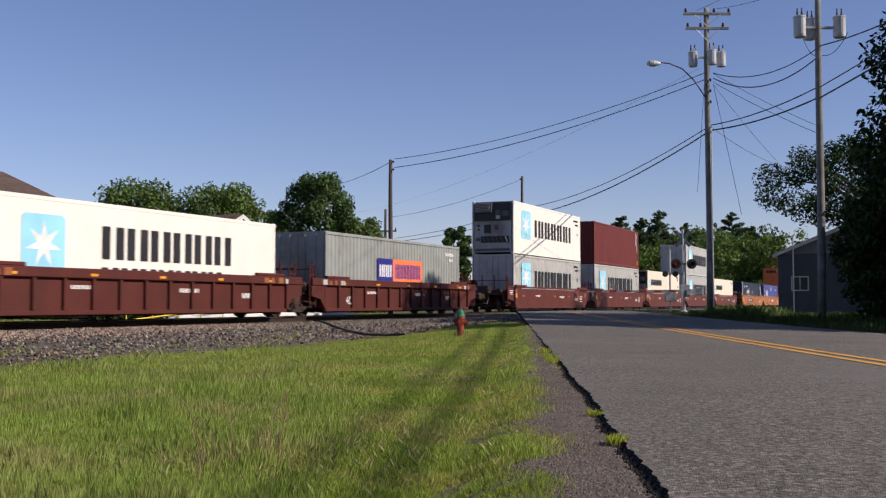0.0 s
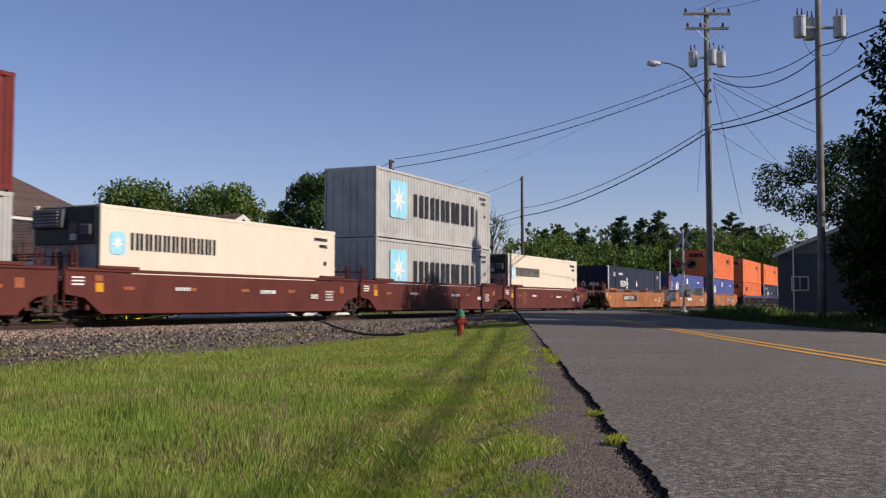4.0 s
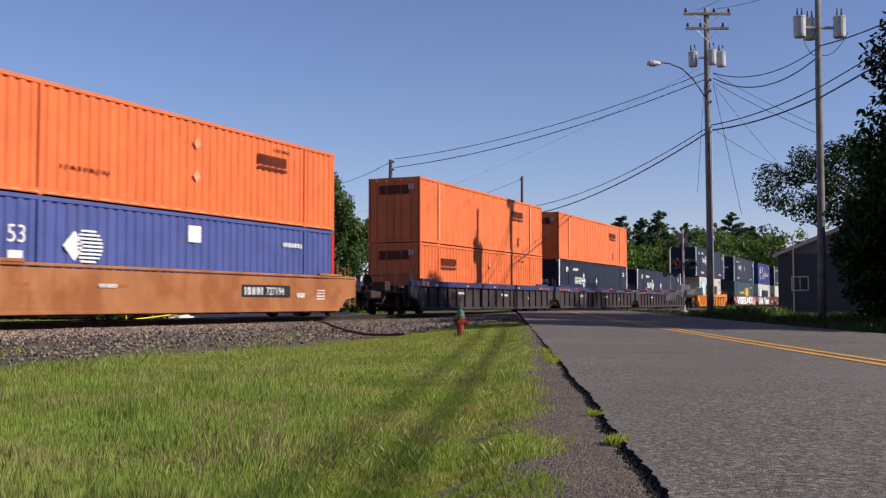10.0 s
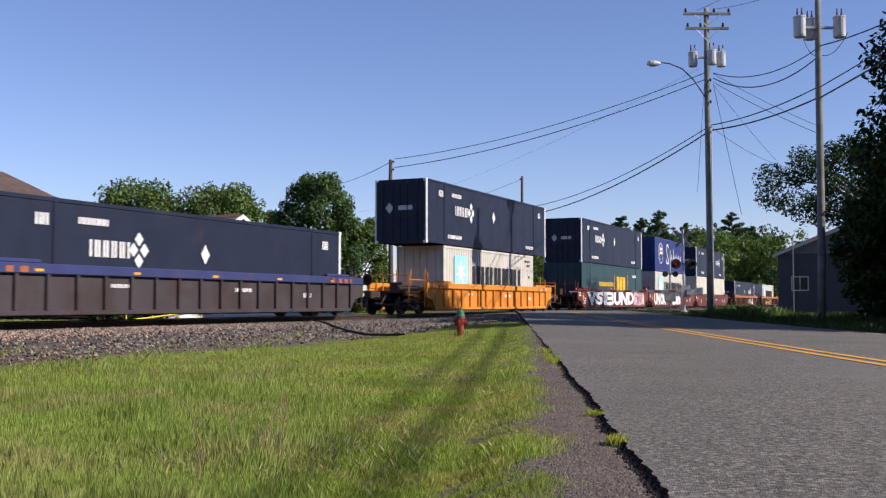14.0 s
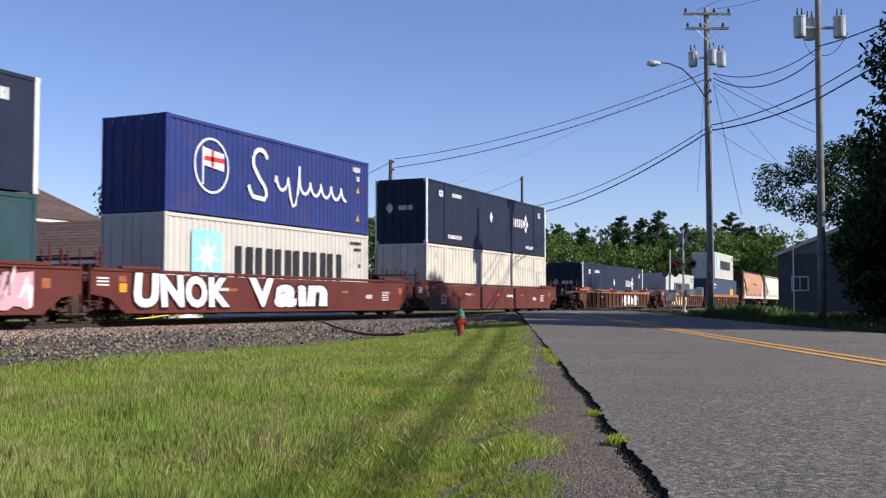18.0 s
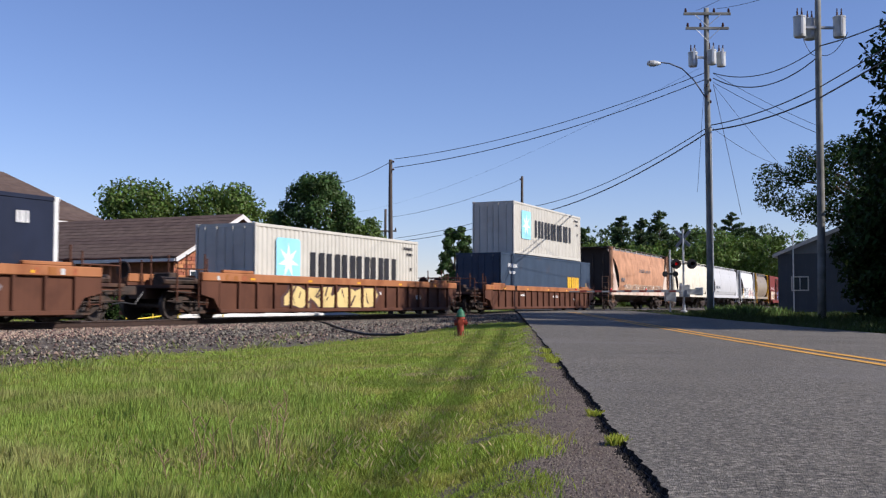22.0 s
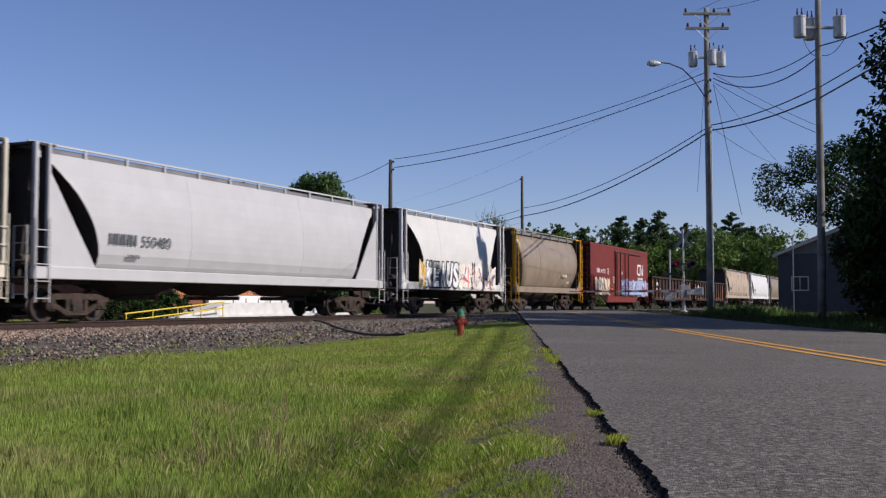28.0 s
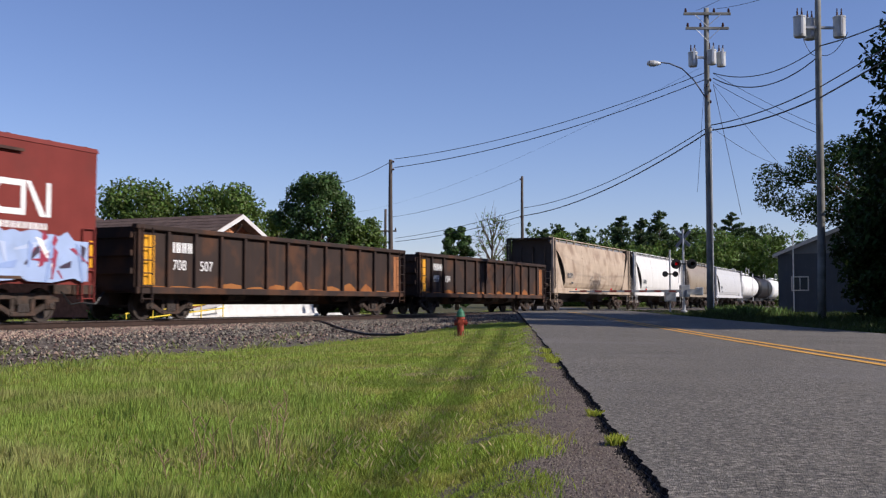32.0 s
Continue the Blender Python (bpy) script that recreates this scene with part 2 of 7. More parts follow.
# ---- ground, road, track bed ----
def smooth01(v):
    v = np.clip(v, 0, 1)
    return v * v * (3 - 2 * v)


def road_left(y):
    return np.minimum(0.47 + 0.0745 * y, 0.55 + 0.062 * y)


def road_mid(y):
    return 4.28 + 0.041 * y


def road_right(y):
    return 8.35 + 0.045 * y


def across_of(x, y):
    return -x * DY + y * DX


def road_height(x, y):
    p = across_of(x, y)
    return (RAIL_Z + 0.0) * smooth01((p + 1.0) / 19.0)


def field_height(x, y):
    p = across_of(x, y)
    grass = -0.20 * smooth01((p - 1.0) / 9.0)
    gravel = grass + 0.22 * smooth01((p - 11.5) / 7.0)
    berm = gravel + (RAIL_Z - 0.20 - gravel) * smooth01((p - 18.4) / 0.9)
    back = np.where(p > 22, (RAIL_Z - 0.2) * (1 - smooth01((p - 22.6) / 1.2)) - 0.12 * smooth01((p - 22.6) / 1.2), berm)
    return back


def ground_height(x, y):
    x, y = np.asarray(x, float), np.asarray(y, float)
    off = np.where(x < road_mid(y), road_left(y) - x, x - road_right(y))
    w = 1 - smooth01((off - 0.2) / 4.5)
    base = field_height(x, y)
    right = np.where(x > road_mid(y), road_height(x, y) - 0.04, base)
    return base * (1 - w) * (x < road_mid(y)) + right * (x >= road_mid(y)) + (road_height(x, y) - 0.05) * w * (x < road_mid(y))


def build_ground():
    xs = np.concatenate([[-3000, -1200, -500, -250, -140], np.arange(-90, -20, 2.0), np.arange(-20, 25, 0.5), np.arange(25, 90, 2.5), [140, 250, 500, 1200, 3000]])
    ys = np.concatenate([[-3000, -800, -200, -60, -25], np.arange(-10, 60, 0.5), np.arange(60, 170, 2.0), [200, 260, 400, 800, 1800, 4000]])
    gx, gy = np.meshgrid(xs, ys)
    gz = ground_height(gx, gy) - 0.035
    far = np.maximum(np.abs(gx), np.abs(gy)) > 200
    gz = np.where(far, -0.1, gz)
    n, m = gx.shape
    idx = np.arange(n * m).reshape(n, m)
    faces = np.stack([idx[:-1, :-1], idx[:-1, 1:], idx[1:, 1:], idx[1:, :-1]], -1).reshape(-1, 4)
    ob = new("ground", array_mesh("ground", np.stack([gx, gy, gz], -1).reshape(-1, 3), faces, M_SOIL))
    tagged(ob, "mown green grass ground with dry patches", "ground", kind="structure")


def strip(name, left, right, ys, lift, material, label, cols=10, height=road_height, thick=0.0):
    """A band of ground between two edges, following the height; thick: an upright drop at both edges."""
    fr = [k / cols for k in range(cols + 1)]
    if thick:
        fr = [0.0, 0.002] + fr[1:-1] + [0.998, 1.0]
    rows = []
    for y in ys:
        a, b = left(y), right(y)
        for k, f in enumerate(fr):
            x = a + (b - a) * f
            z = float(height(np.float64(x), np.float64(y))) + lift
            rows.append((x, y, z - (thick if k in (0, len(fr) - 1) else 0)))
    n, m = len(ys), len(fr)
    idx = np.arange(n * m).reshape(n, m)
    faces = np.stack([idx[:-1, :-1], idx[:-1, 1:], idx[1:, 1:], idx[1:, :-1]], -1).reshape(-1, 4)
    ob = new(name, array_mesh(name, rows, faces, material))
    return tagged(ob, label, name, kind="structure")


def broken_left(y):
    """The asphalt's crumbled left edge."""
    if y > 30:
        return road_left(y)
    return float(road_left(y)) + 0.011 * math.sin(y * 1.9 + 0.6) + 0.006 * math.sin(y * 5.3) + 0.006 * math.sin(y * 11.7 + 1) * math.sin(y * 3.1) + 0.005 * math.sin(y * 27.0) + 0.005 * math.sin(y * 49.0 + 2)


def shoulder_width(y):
    return np.maximum(0.1, road_left(y) - 0.083 * y)


def shoulder_height(x, y):
    return ground_height(x, y) + 0.06 - 0.1 * (1 - smooth01((x - road_left(y) + shoulder_width(y) + 0.4) / 0.4))


def build_road():
    ys = np.concatenate([np.arange(-15, 2, 0.5), np.arange(2, 14, 0.04), np.arange(14, 30, 0.25), np.arange(30, 190, 1.0)])
    road = strip("road", broken_left, road_right, ys, 0.035, M_ASPHALT, "worn grey asphalt road with a broken edge", 14, thick=0.08)
    # the upright drop at the left edge takes the near-black colour
    road.data.materials.append(M_EDGE_DARK)
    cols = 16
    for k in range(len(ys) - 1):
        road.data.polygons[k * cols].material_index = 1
    for k, off in enumerate((-0.15, 0.13)):
        strip("road_line", lambda y: road_mid(y) + off - 0.06, lambda y: road_mid(y) + off + 0.06, np.arange(-15, 52, 0.5), 0.041, M_YELLOW,
              "faded yellow centre line painted on asphalt", 1)
    strip("road_shoulder", lambda y: road_left(y) - float(shoulder_width(y)) - 0.4, lambda y: road_left(y) + 0.16, np.arange(-15, 26, 0.2), 0.0, M_GRAVEL,
          "grey gravel shoulder beside the asphalt", 10, height=shoulder_height)


def build_bed():
    ss = np.concatenate([np.arange(-40, 110, 1.0), np.arange(110, 420, 6.0)])
    ps = np.concatenate([np.arange(12.2, 18.4, 0.6), np.arange(18.4, 19.6, 0.2), np.arange(19.8, 23.0, 0.4), np.arange(23.2, 26, 0.4)])
    rng = np.random.default_rng(5)
    rows = []
    for s in ss:
        edge = 0.5 * math.sin(s * 0.21) + 0.35 * math.sin(s * 0.63) + rng.normal(0, 0.15)
        for k, p in enumerate(ps):
            pp = p + edge * max(0, 1 - k / 6)
            x, y = -pp * DY + (s - 9.05) * DX, pp * DX + (s - 9.05) * DY
            rows.append((x, y, float(ground_height(x, y)) - (0.05 if k == 0 else 0.0) + (0.01 if 19.2 < p < 22.6 else rng.normal(0, 0.012))))
    n, m = len(ss), len(ps)
    idx = np.arange(n * m).reshape(n, m)
    faces = np.stack([idx[:-1, :-1], idx[:-1, 1:], idx[1:, 1:], idx[1:, :-1]], -1).reshape(-1, 4)
    ob = new("track_bed", array_mesh("track_bed", rows, faces, M_BALLAST))
    tagged(ob, "pinkish grey crushed stone ballast under the railway", "ballast", kind="structure")


def build_stones(name, n, seed, material, label, where):
    rng = np.random.default_rng(seed)
    base = np.array([(1, 0, 0), (-1, 0, 0), (0, 1, 0), (0, -1, 0), (0, 0, 1), (0, 0, -1)], float)
    tri = np.array([(0, 2, 4), (2, 1, 4), (1, 3, 4), (3, 0, 4), (2, 0, 5), (1, 2, 5), (3, 1, 5), (0, 3, 5)])
    s = rng.uniform(14, 75, n) ** 1.0
    p = np.where(rng.random(n) < 0.55, rng.uniform(9.8, 19.6, n), rng.uniform(16.5, 20.0, n))
    x, y = -p * DY + (s - 9.05) * DX, p * DX + (s - 9.05) * DY
    lower = 12.4 - 1.5 * np.clip((19.5 - y) / 8.3, 0, 1)
    keep = (p > lower + rng.normal(0.3, 0.4, n)) & (x < road_left(y) - np.where(y > 22, 0.1, 0.5)) & (np.abs(x) < y * 0.47 + 1) & where(s, p, rng)
    x, y = x[keep], y[keep]
    n = len(x)
    z = ground_height(x, y)
    r = rng.uniform(0.016, 0.048, n)
    v = base[None] * r[:, None, None] * rng.uniform(0.55, 1.3, (n, 6, 1))
    a = rng.uniform(0, 6.28, n)
    c, d = np.cos(a)[:, None], np.sin(a)[:, None]
    vx, vy = v[..., 0] * c - v[..., 1] * d, v[..., 0] * d + v[..., 1] * c
    co = np.stack([vx + x[:, None], vy + y[:, None], v[..., 2] * 0.85 + z[:, None] + 0.014], -1).reshape(-1, 3)
    f = (tri[None] + 6 * np.arange(n)[:, None, None]).reshape(-1, 3)
    ob = new(name, array_mesh(name, co, f, material))
    tagged(ob, label, "gravel", kind="stuff")


def pink_share(s, p):
    """Freshly dumped pink stone lies thickest along the near bank."""
    patch = np.sin(s * 0.42 + 0.9) * np.sin(p * 1.1 + s * 0.2) * 0.25
    return np.clip(0.5 * np.clip((37.5 - s) / 6, 0, 1) * np.clip((p - 15.2) / 1.5, 0.25, 1) + patch, 0, 0.85) + 0.1


def build_track():
    track = thing("railway_track", "rusty steel rails on dark wooden ties in ballast", "railway track", kind="structure", at=on_track(0, -0.172))
    for side in (-1, 1):
        b = B()
        y = side * 0.7525
        prism(b, [(y - 0.07, 0), (y + 0.07, 0), (y + 0.07, 0.015), (y + 0.012, 0.035), (y + 0.01, 0.125), (y + 0.036, 0.135), (y + 0.034, 0.165),
                  (y - 0.034, 0.165), (y - 0.036, 0.135), (y - 0.01, 0.125), (y - 0.012, 0.035), (y - 0.07, 0.015)], -80, 420, "x")
        part("rail", b, M_RAIL, track, "rusty steel rail")
        b = B()
        box(b, -80, 420, y - 0.03, y + 0.03, 0.1655, 0.172)
        part("rail_head", b, M_RAILTOP, track, "shiny worn rail head")
    tie = finish(box(B(), -0.115, 0.115, -1.3, 1.3, -0.15, 0.0, 0.01), "tie", M_TIE)
    rng = random.Random(3)
    for k in range(190):
        s = 14 + k * 0.52
        if 63 < s < 88:
            continue
        part("tie", tie, None, track, at=pose(s, rng.uniform(-0.03, 0.03), -0.002 + rng.uniform(-0.01, 0.006), 0, 0, rng.uniform(-1, 1)))
    # the crossing's panels between and beside the rails
    for k, (a, b2) in enumerate(((-1.55, -0.86), (-0.66, 0.66), (0.86, 1.55))):
        for j in range(9):
            b = B()
            box(b, 60.3 + j * 3.3, 60.3 + j * 3.3 + 3.27, a, b2, -0.05, 0.165, 0.01)
            part("crossing_panel", b, M_ASPHALT, track, "worn asphalt crossing panel between the rails")


build_ground()
build_road()
build_bed()
build_track()


# ---- trees ----
def leaf_rows(centres, radii, n, size, rng, squash=0.85, fuzz=0.8):
    """Corners and faces of n small leaves on the shells of leaf clumps."""
    centres, radii = np.asarray(centres, float), np.asarray(radii, float)
    w = radii ** 2
    pick = rng.choice(len(centres), n, p=w / w.sum())
    d = rng.normal(size=(n, 3))
    d /= np.linalg.norm(d, axis=1)[:, None]
    r = radii[pick] * ((0.6 - 0.4 * fuzz) + (0.45 + 0.6 * fuzz) * rng.random(n) ** 0.7)
    pos = centres[pick] + d * r[:, None] * np.array([1, 1, squash])
    nor = d * 0.7 + rng.normal(size=(n, 3)) * 0.7 + np.array([0, 0, 0.35])
    nor /= np.linalg.norm(nor, axis=1)[:, None]
    u = np.cross(nor, rng.normal(size=(n, 3)))
    u /= np.linalg.norm(u, axis=1)[:, None] + 1e-9
    v = np.cross(nor, u)
    sz = size * rng.uniform(0.6, 1.4, n)[:, None]
    a, b = u * sz, v * sz * 0.55
    co = np.stack([pos - a, pos - b * 1.0 + a * 0.1, pos + a, pos + b + a * 0.1], 1).reshape(-1, 3)
    return co, np.arange(n * 4).reshape(n, 4)


def tree(name, x, y, height, radius, label, leaves=9000, size=0.16, seed=1, material=None, low=0.25, lumps=26, category="tree", bare=False, trunk_r=None, clump=(0.15, 0.31), fuzz=0.8):
    rng = np.random.default_rng(seed)
    z0 = float(ground_height(x, y)) - 0.1
    t = thing(name, label, category, at=pose(x, y, z0))
    b = B()
    tr = trunk_r or height * 0.022
    lean = rng.normal(0, 0.02, 2)
    top = 0.72
    pts = [(lean[0] * h * height + 0.1 * math.sin(h * 5 + seed), lean[1] * h * height + 0.1 * math.cos(h * 4), h * height) for h in np.linspace(0, top, 7)]
    tube(b, pts, tr * 1.25, 9, tr * 0.3)
    centres, radii = [], []
    for k in range(lumps):
        h = low + (1 - low) * (k + 0.5) / lumps
        f = (h - low) / (1 - low)
        env = radius * (0.25 + 0.95 * math.sin(math.pi * min(1, f * 0.86 + 0.1)) ** 0.7) * rng.uniform(0.65, 1.0)
        rr = radius * rng.uniform(*clump)
        a = k * 2.39996 + rng.uniform(-0.4, 0.4)
        e = env * rng.uniform(0.45, 0.85)
        c = (e * math.cos(a), e * math.sin(a), h * height - rr * 0.6)
        centres.append(c)
        radii.append(rr)
        if k % 2 == 0 or bare:
            hh = max(0.15, h - 0.22) * height
            j = min(6, int(hh / height / top * 6))
            s = Vector(pts[j])
            m = s.lerp(Vector(c), 0.55) + Vector((0, 0, 0.12 * height * rng.uniform(0.0, 0.6)))
            tube(b, [s, m, c], tr * 0.38, 5, tr * 0.08, caps=False)
            if bare:
                for q in range(7):
                    e2 = Vector(c) + Vector(rng.normal(0, radius * 0.2, 3)) + Vector((0, 0, radius * 0.15))
                    tube(b, [m.lerp(Vector(c), 0.3 + 0.1 * q), e2], 0.035, 3, 0.012, caps=False)
    part("trunk", b, M_BARK, t, "grey-brown bark", smooth=True)
    co, f = leaf_rows(centres, radii, leaves, size, rng, fuzz=fuzz)
    part("crown", array_mesh("crown", co, f, material or M_LEAF), None, t)
    return t


def pine(x, y, height, radius, label, seed):
    """An old pine: a straight trunk and flat, uneven sprays of needles with gaps between."""
    rng = np.random.default_rng(seed)
    t = thing("pine_tree", label, "tree", at=pose(x, y, float(ground_height(x, y)) - 0.1))
    b = B()
    tube(b, [(0, 0, 0), (0.05, 0, height * 0.5), (0, 0.05, height)], height * 0.018, 8, 0.04)
    centres, radii = [], []
    for k in range(60):
        f = 0.35 + 0.65 * (k + rng.random()) / 60
        env = radius * min(1.0, (1.06 - f) / 0.32) * rng.uniform(0.35, 1.1) + 0.2
        a = rng.uniform(0, 6.283)
        c = Vector((env * math.cos(a), env * math.sin(a), f * height + env * 0.2))
        tube(b, [(0, 0, f * height - 0.2), c], 0.06, 4, 0.02, caps=False)
        for q in (0.3, 0.55, 0.8, 1.0):
            centres.append(tuple(Vector((0, 0, f * height)).lerp(c, q)))
            radii.append(0.25 + 0.32 * env / radius * rng.uniform(0.6, 1.2))
    part("trunk", b, M_BARK, t, "dark bark", smooth=True)
    co, f = leaf_rows(centres, radii, 8000, 0.2, rng, squash=0.75)
    part("crown", array_mesh("crown", co, f, M_LEAF_PINE), None, t)


def build_trees():
    tree("broadleaf_tree", -27.0, 92, 11.9, 6.0, "rounded green broadleaf tree behind the brick house", 26000, 0.17, 11, low=0.06, lumps=70)
    tree("broadleaf_tree", -20.2, 93, 11.7, 5.2, "green broadleaf tree behind the brick house", 24000, 0.17, 12, low=0.06, lumps=64)
    tree("broadleaf_tree", -15.6, 97, 9.6, 3.6, "small green tree beside the brick house", 14000, 0.15, 18, low=0.03)
    tree("maple_tree", -10.4, 84, 11.5, 4.3, "dense dark green maple tree behind the railway", 30000, 0.14, 13, M_LEAF_MID, low=0.04, lumps=90, clump=(0.12, 0.24))
    tree("maple_tree", -7.4, 90, 8.4, 3.5, "green maple tree behind the railway", 14000, 0.15, 14, low=0.04, lumps=30)
    tree("broadleaf_tree", 1.7, 128, 10.4, 2.6, "green tree beside a half-bare tree", 12000, 0.19, 15, M_LEAF_MID, low=0.1, lumps=40)
    tree("bare_tree", 6.2, 128, 12.0, 3.6, "half-bare tree with thin grey branches", 900, 0.16, 16, low=0.2, bare=True, lumps=34)
    # trees on the far side of the road, their shaded side helped by darker leaves
    tree("roadside_tree", 21.9, 38, 16.5, 5.8, "tall dark leafy tree overhanging the road", 80000, 0.13, 21, M_LEAF_SHADED, low=0.06, lumps=130, fuzz=0.4)
    tree("roadside_tree", 26.4, 62, 10.9, 7.9, "leafy tree with spreading branches before the grey shed", 26000, 0.095, 22, M_LEAF_SHADED, low=0.6, lumps=100, clump=(0.07, 0.15), fuzz=0.3)
    tree("roadside_tree", 18.5, 24, 12.5, 4.2, "tall leafy roadside tree", 12000, 0.23, 23, M_LEAF_SHADED, low=0.15, lumps=50)
    tree("roadside_tree", 20.0, 31, 13.5, 4.6, "tall leafy roadside tree", 12000, 0.23, 24, M_LEAF_SHADED, low=0.15, lumps=50)
    # added out of view, to throw shade on the trees nearer the road
    tree("roadside_tree", 31.0, 37, 17.0, 6.0, "tall leafy tree in the roadside wood", 12000, 0.34, 27, M_LEAF_SHADED, low=0.08, lumps=60)
    tree("roadside_shrub", 18.8, 42, 6.6, 2.3, "dark overgrown shrub beneath the roadside tree", 18000, 0.13, 25, M_LEAF_SHADED, low=0.02, lumps=40, category="shrub", trunk_r=0.06)
    tree("roadside_shrub", 21.3, 47, 8.6, 3.2, "dark overgrown shrub beneath the roadside tree", 18000, 0.14, 26, M_LEAF_SHADED, low=0.02, lumps=50, category="shrub", trunk_r=0.06)
    # far woods: sunlit broadleaf trees before a darker row of conifers
    rng = np.random.default_rng(31)
    centres, radii = [], []
    for k in range(54):
        y = rng.uniform(165, 190)
        px = 915 + 480 * (k + rng.random()) / 54
        x = (px - 784) / 1819 * y
        h = (116 + 8 * math.sin(px * 0.021) + 14 * smooth01((px - 1180) / 60) + rng.uniform(-14, 12)) * y / 1819
        for q in range(20):
            f = rng.random()
            centres.append((x + rng.normal(0, 2.0), y + rng.normal(0, 2), 0.6 + f * (h - 1.0)))
            radii.append(rng.uniform(0.8, 1.7) * (1.15 - 0.45 * f))
    co, f = leaf_rows(centres, radii, 95000, 0.27, rng)
    tagged(new("far_woods", array_mesh("far_woods", co, f, M_LEAF_YEL)), "distant sunlit green deciduous woods", "woods", kind="stuff")
    centres, radii = [], []
    for k in range(60):
        y = rng.uniform(200, 225)
        px = 935 + 440 * (k + rng.random()) / 60
        x = (px - 784) / 1819 * y
        h = (139 + rng.uniform(-14, 8)) * y / 1819
        for q in range(40):
            f = rng.random() ** 0.8
            spread = 2.6 * min(1.0, (1.03 - f) / 0.4) * rng.uniform(0.3, 1.0)
            a = rng.uniform(0, 6.283)
            centres.append((x + spread * math.cos(a), y + spread * math.sin(a), f * h + 0.4))
            radii.append(0.3 + 0.7 * (1.05 - f))
    co, f = leaf_rows(centres, radii, 65000, 0.27, rng, squash=0.85)
    tagged(new("far_conifers", array_mesh("far_conifers", co, f, M_LEAF_PINE)), "distant dark green conifers behind the woods", "woods", kind="stuff")
    # unseen woods added behind the camera, to cut the sky light on the train's ends
    centres, radii = [], []
    for k in range(90):
        y = rng.uniform(-26, -15)
        x = rng.uniform(-20 + 0.46 * y * 0.6, 46)
        if 8 < x < 17 or abs(x - road_mid(y)) < 7.0:
            continue
        h = rng.uniform(12, 17)
        for q in range(12):
            f = rng.random()
            centres.append((x + rng.normal(0, 1.6), y + rng.normal(0, 1.4), 0.8 + f * (h - 2)))
            radii.append(rng.uniform(1.2, 2.2))
    co, f = leaf_rows(centres, radii, 26000, 0.5, rng)
    tagged(new("roadside_woods", array_mesh("roadside_woods", co, f, M_LEAF_MID)), "dense green woods across the lawn", "woods", kind="stuff")
    for k, (px, top, y) in enumerate(((962, 410, 190), (990, 402, 200), (1030, 408, 200), (1100, 388, 190), (1135, 392, 195), (1168, 378, 185), (1215, 400, 190), (1296, 380, 200), (1330, 405, 190))):
        pine((px - 784) / 1819 * y, y, (537 - top) * y / 1819 + 0.9, rng.uniform(2.2, 3.0), "distant dark green pine above the woods", 40 + k)


# ---- poles and wires ----
def transformer(parent, x, y, z, h=0.95, r=0.27):
    b = B()
    turned(b, [(r * 0.8, 0), (r * 0.94, 0.02), (r, 0.1), (r, h - 0.06), (r * 1.08, h - 0.05), (r * 1.08, h), (r * 0.6, h + 0.05)], 18, (x, y, z))
    can = part("transformer", b, M_CANGREY, parent, "light grey transformer can", smooth=False)
    for dx in (-0.1, 0.1):
        b = B()
        turned(b, [(0.05, 0), (0.035, 0.05), (0.055, 0.09), (0.035, 0.13), (0.05, 0.17), (0.03, 0.22), (0.03, 0.36)], 8, (x + dx, y, z + h + 0.03))
        part("bushing", b, M_PORCELAIN, can, "dark porcelain bushing")
    b = B()
    box(b, x - 0.05, x + 0.05, y - r - 0.06, y - r + 0.02, z + 0.1, z + 0.9)
    part("hanger", b, M_GALV, can)


def utility_pole(x, y, height, r, label, material, z=None, lean=0.0):
    z0 = float(ground_height(x, y)) - 0.05 if z is None else z
    t = thing("utility_pole", label, "utility pole", "utility poles", at=pose(x, y, z0, 0, lean, 0))
    b = B()
    tube(b, [(0.02 * math.sin(k), 0.0, height * k / 6) for k in range(7)], r, 12, r * 0.68)
    part("pole", b, material, t, smooth=True)
    return t


def cross_arm(parent, z, half, insulators, material):
    b = B()
    box(b, -half, half, -0.2, -0.08, z - 0.06, z + 0.07, 0.01)
    arm = part("cross_arm", b, material, parent)
    for x in insulators:
        b = B()
        turned(b, [(0.02, 0), (0.06, 0.03), (0.075, 0.09), (0.05, 0.13), (0.06, 0.17), (0.03, 0.22)], 8, (x, -0.14, z + 0.07))
        part("insulator", b, M_PORCELAIN, arm)
    for s in (-1, 1):
        b = B()
        tube(b, [(s * half * 0.55, -0.21, z - 0.05), (0, -0.16, z - 0.65)], 0.018, 5)
        part("brace", b, M_GALV, arm)
    return arm


def wire(points, sag, r, name="overhead_wire", label="sagging black overhead cable", n=18):
    a, c = Vector(points[0]), Vector(points[1])
    pts = [a.lerp(c, k / n) - Vector((0, 0, sag * 4 * (k / n) * (1 - k / n))) for k in range(n + 1)]
    b = B()
    tube(b, pts, r, 5)
    solid(name, b, M_WIRE, label, "cable", "overhead cables", smooth=True)


def at_px(px, py, d):
    """The place d metres ahead on the line of sight with these slopes."""
    u, v, p = (px - 784) / 1819, (441 - py) / 1819, radians(3.02)
    fwd, up = math.cos(p) - v * math.sin(p), math.sin(p) + v * math.cos(p)
    return (u * d / fwd, d, EYE_Z + up * d / fwd)


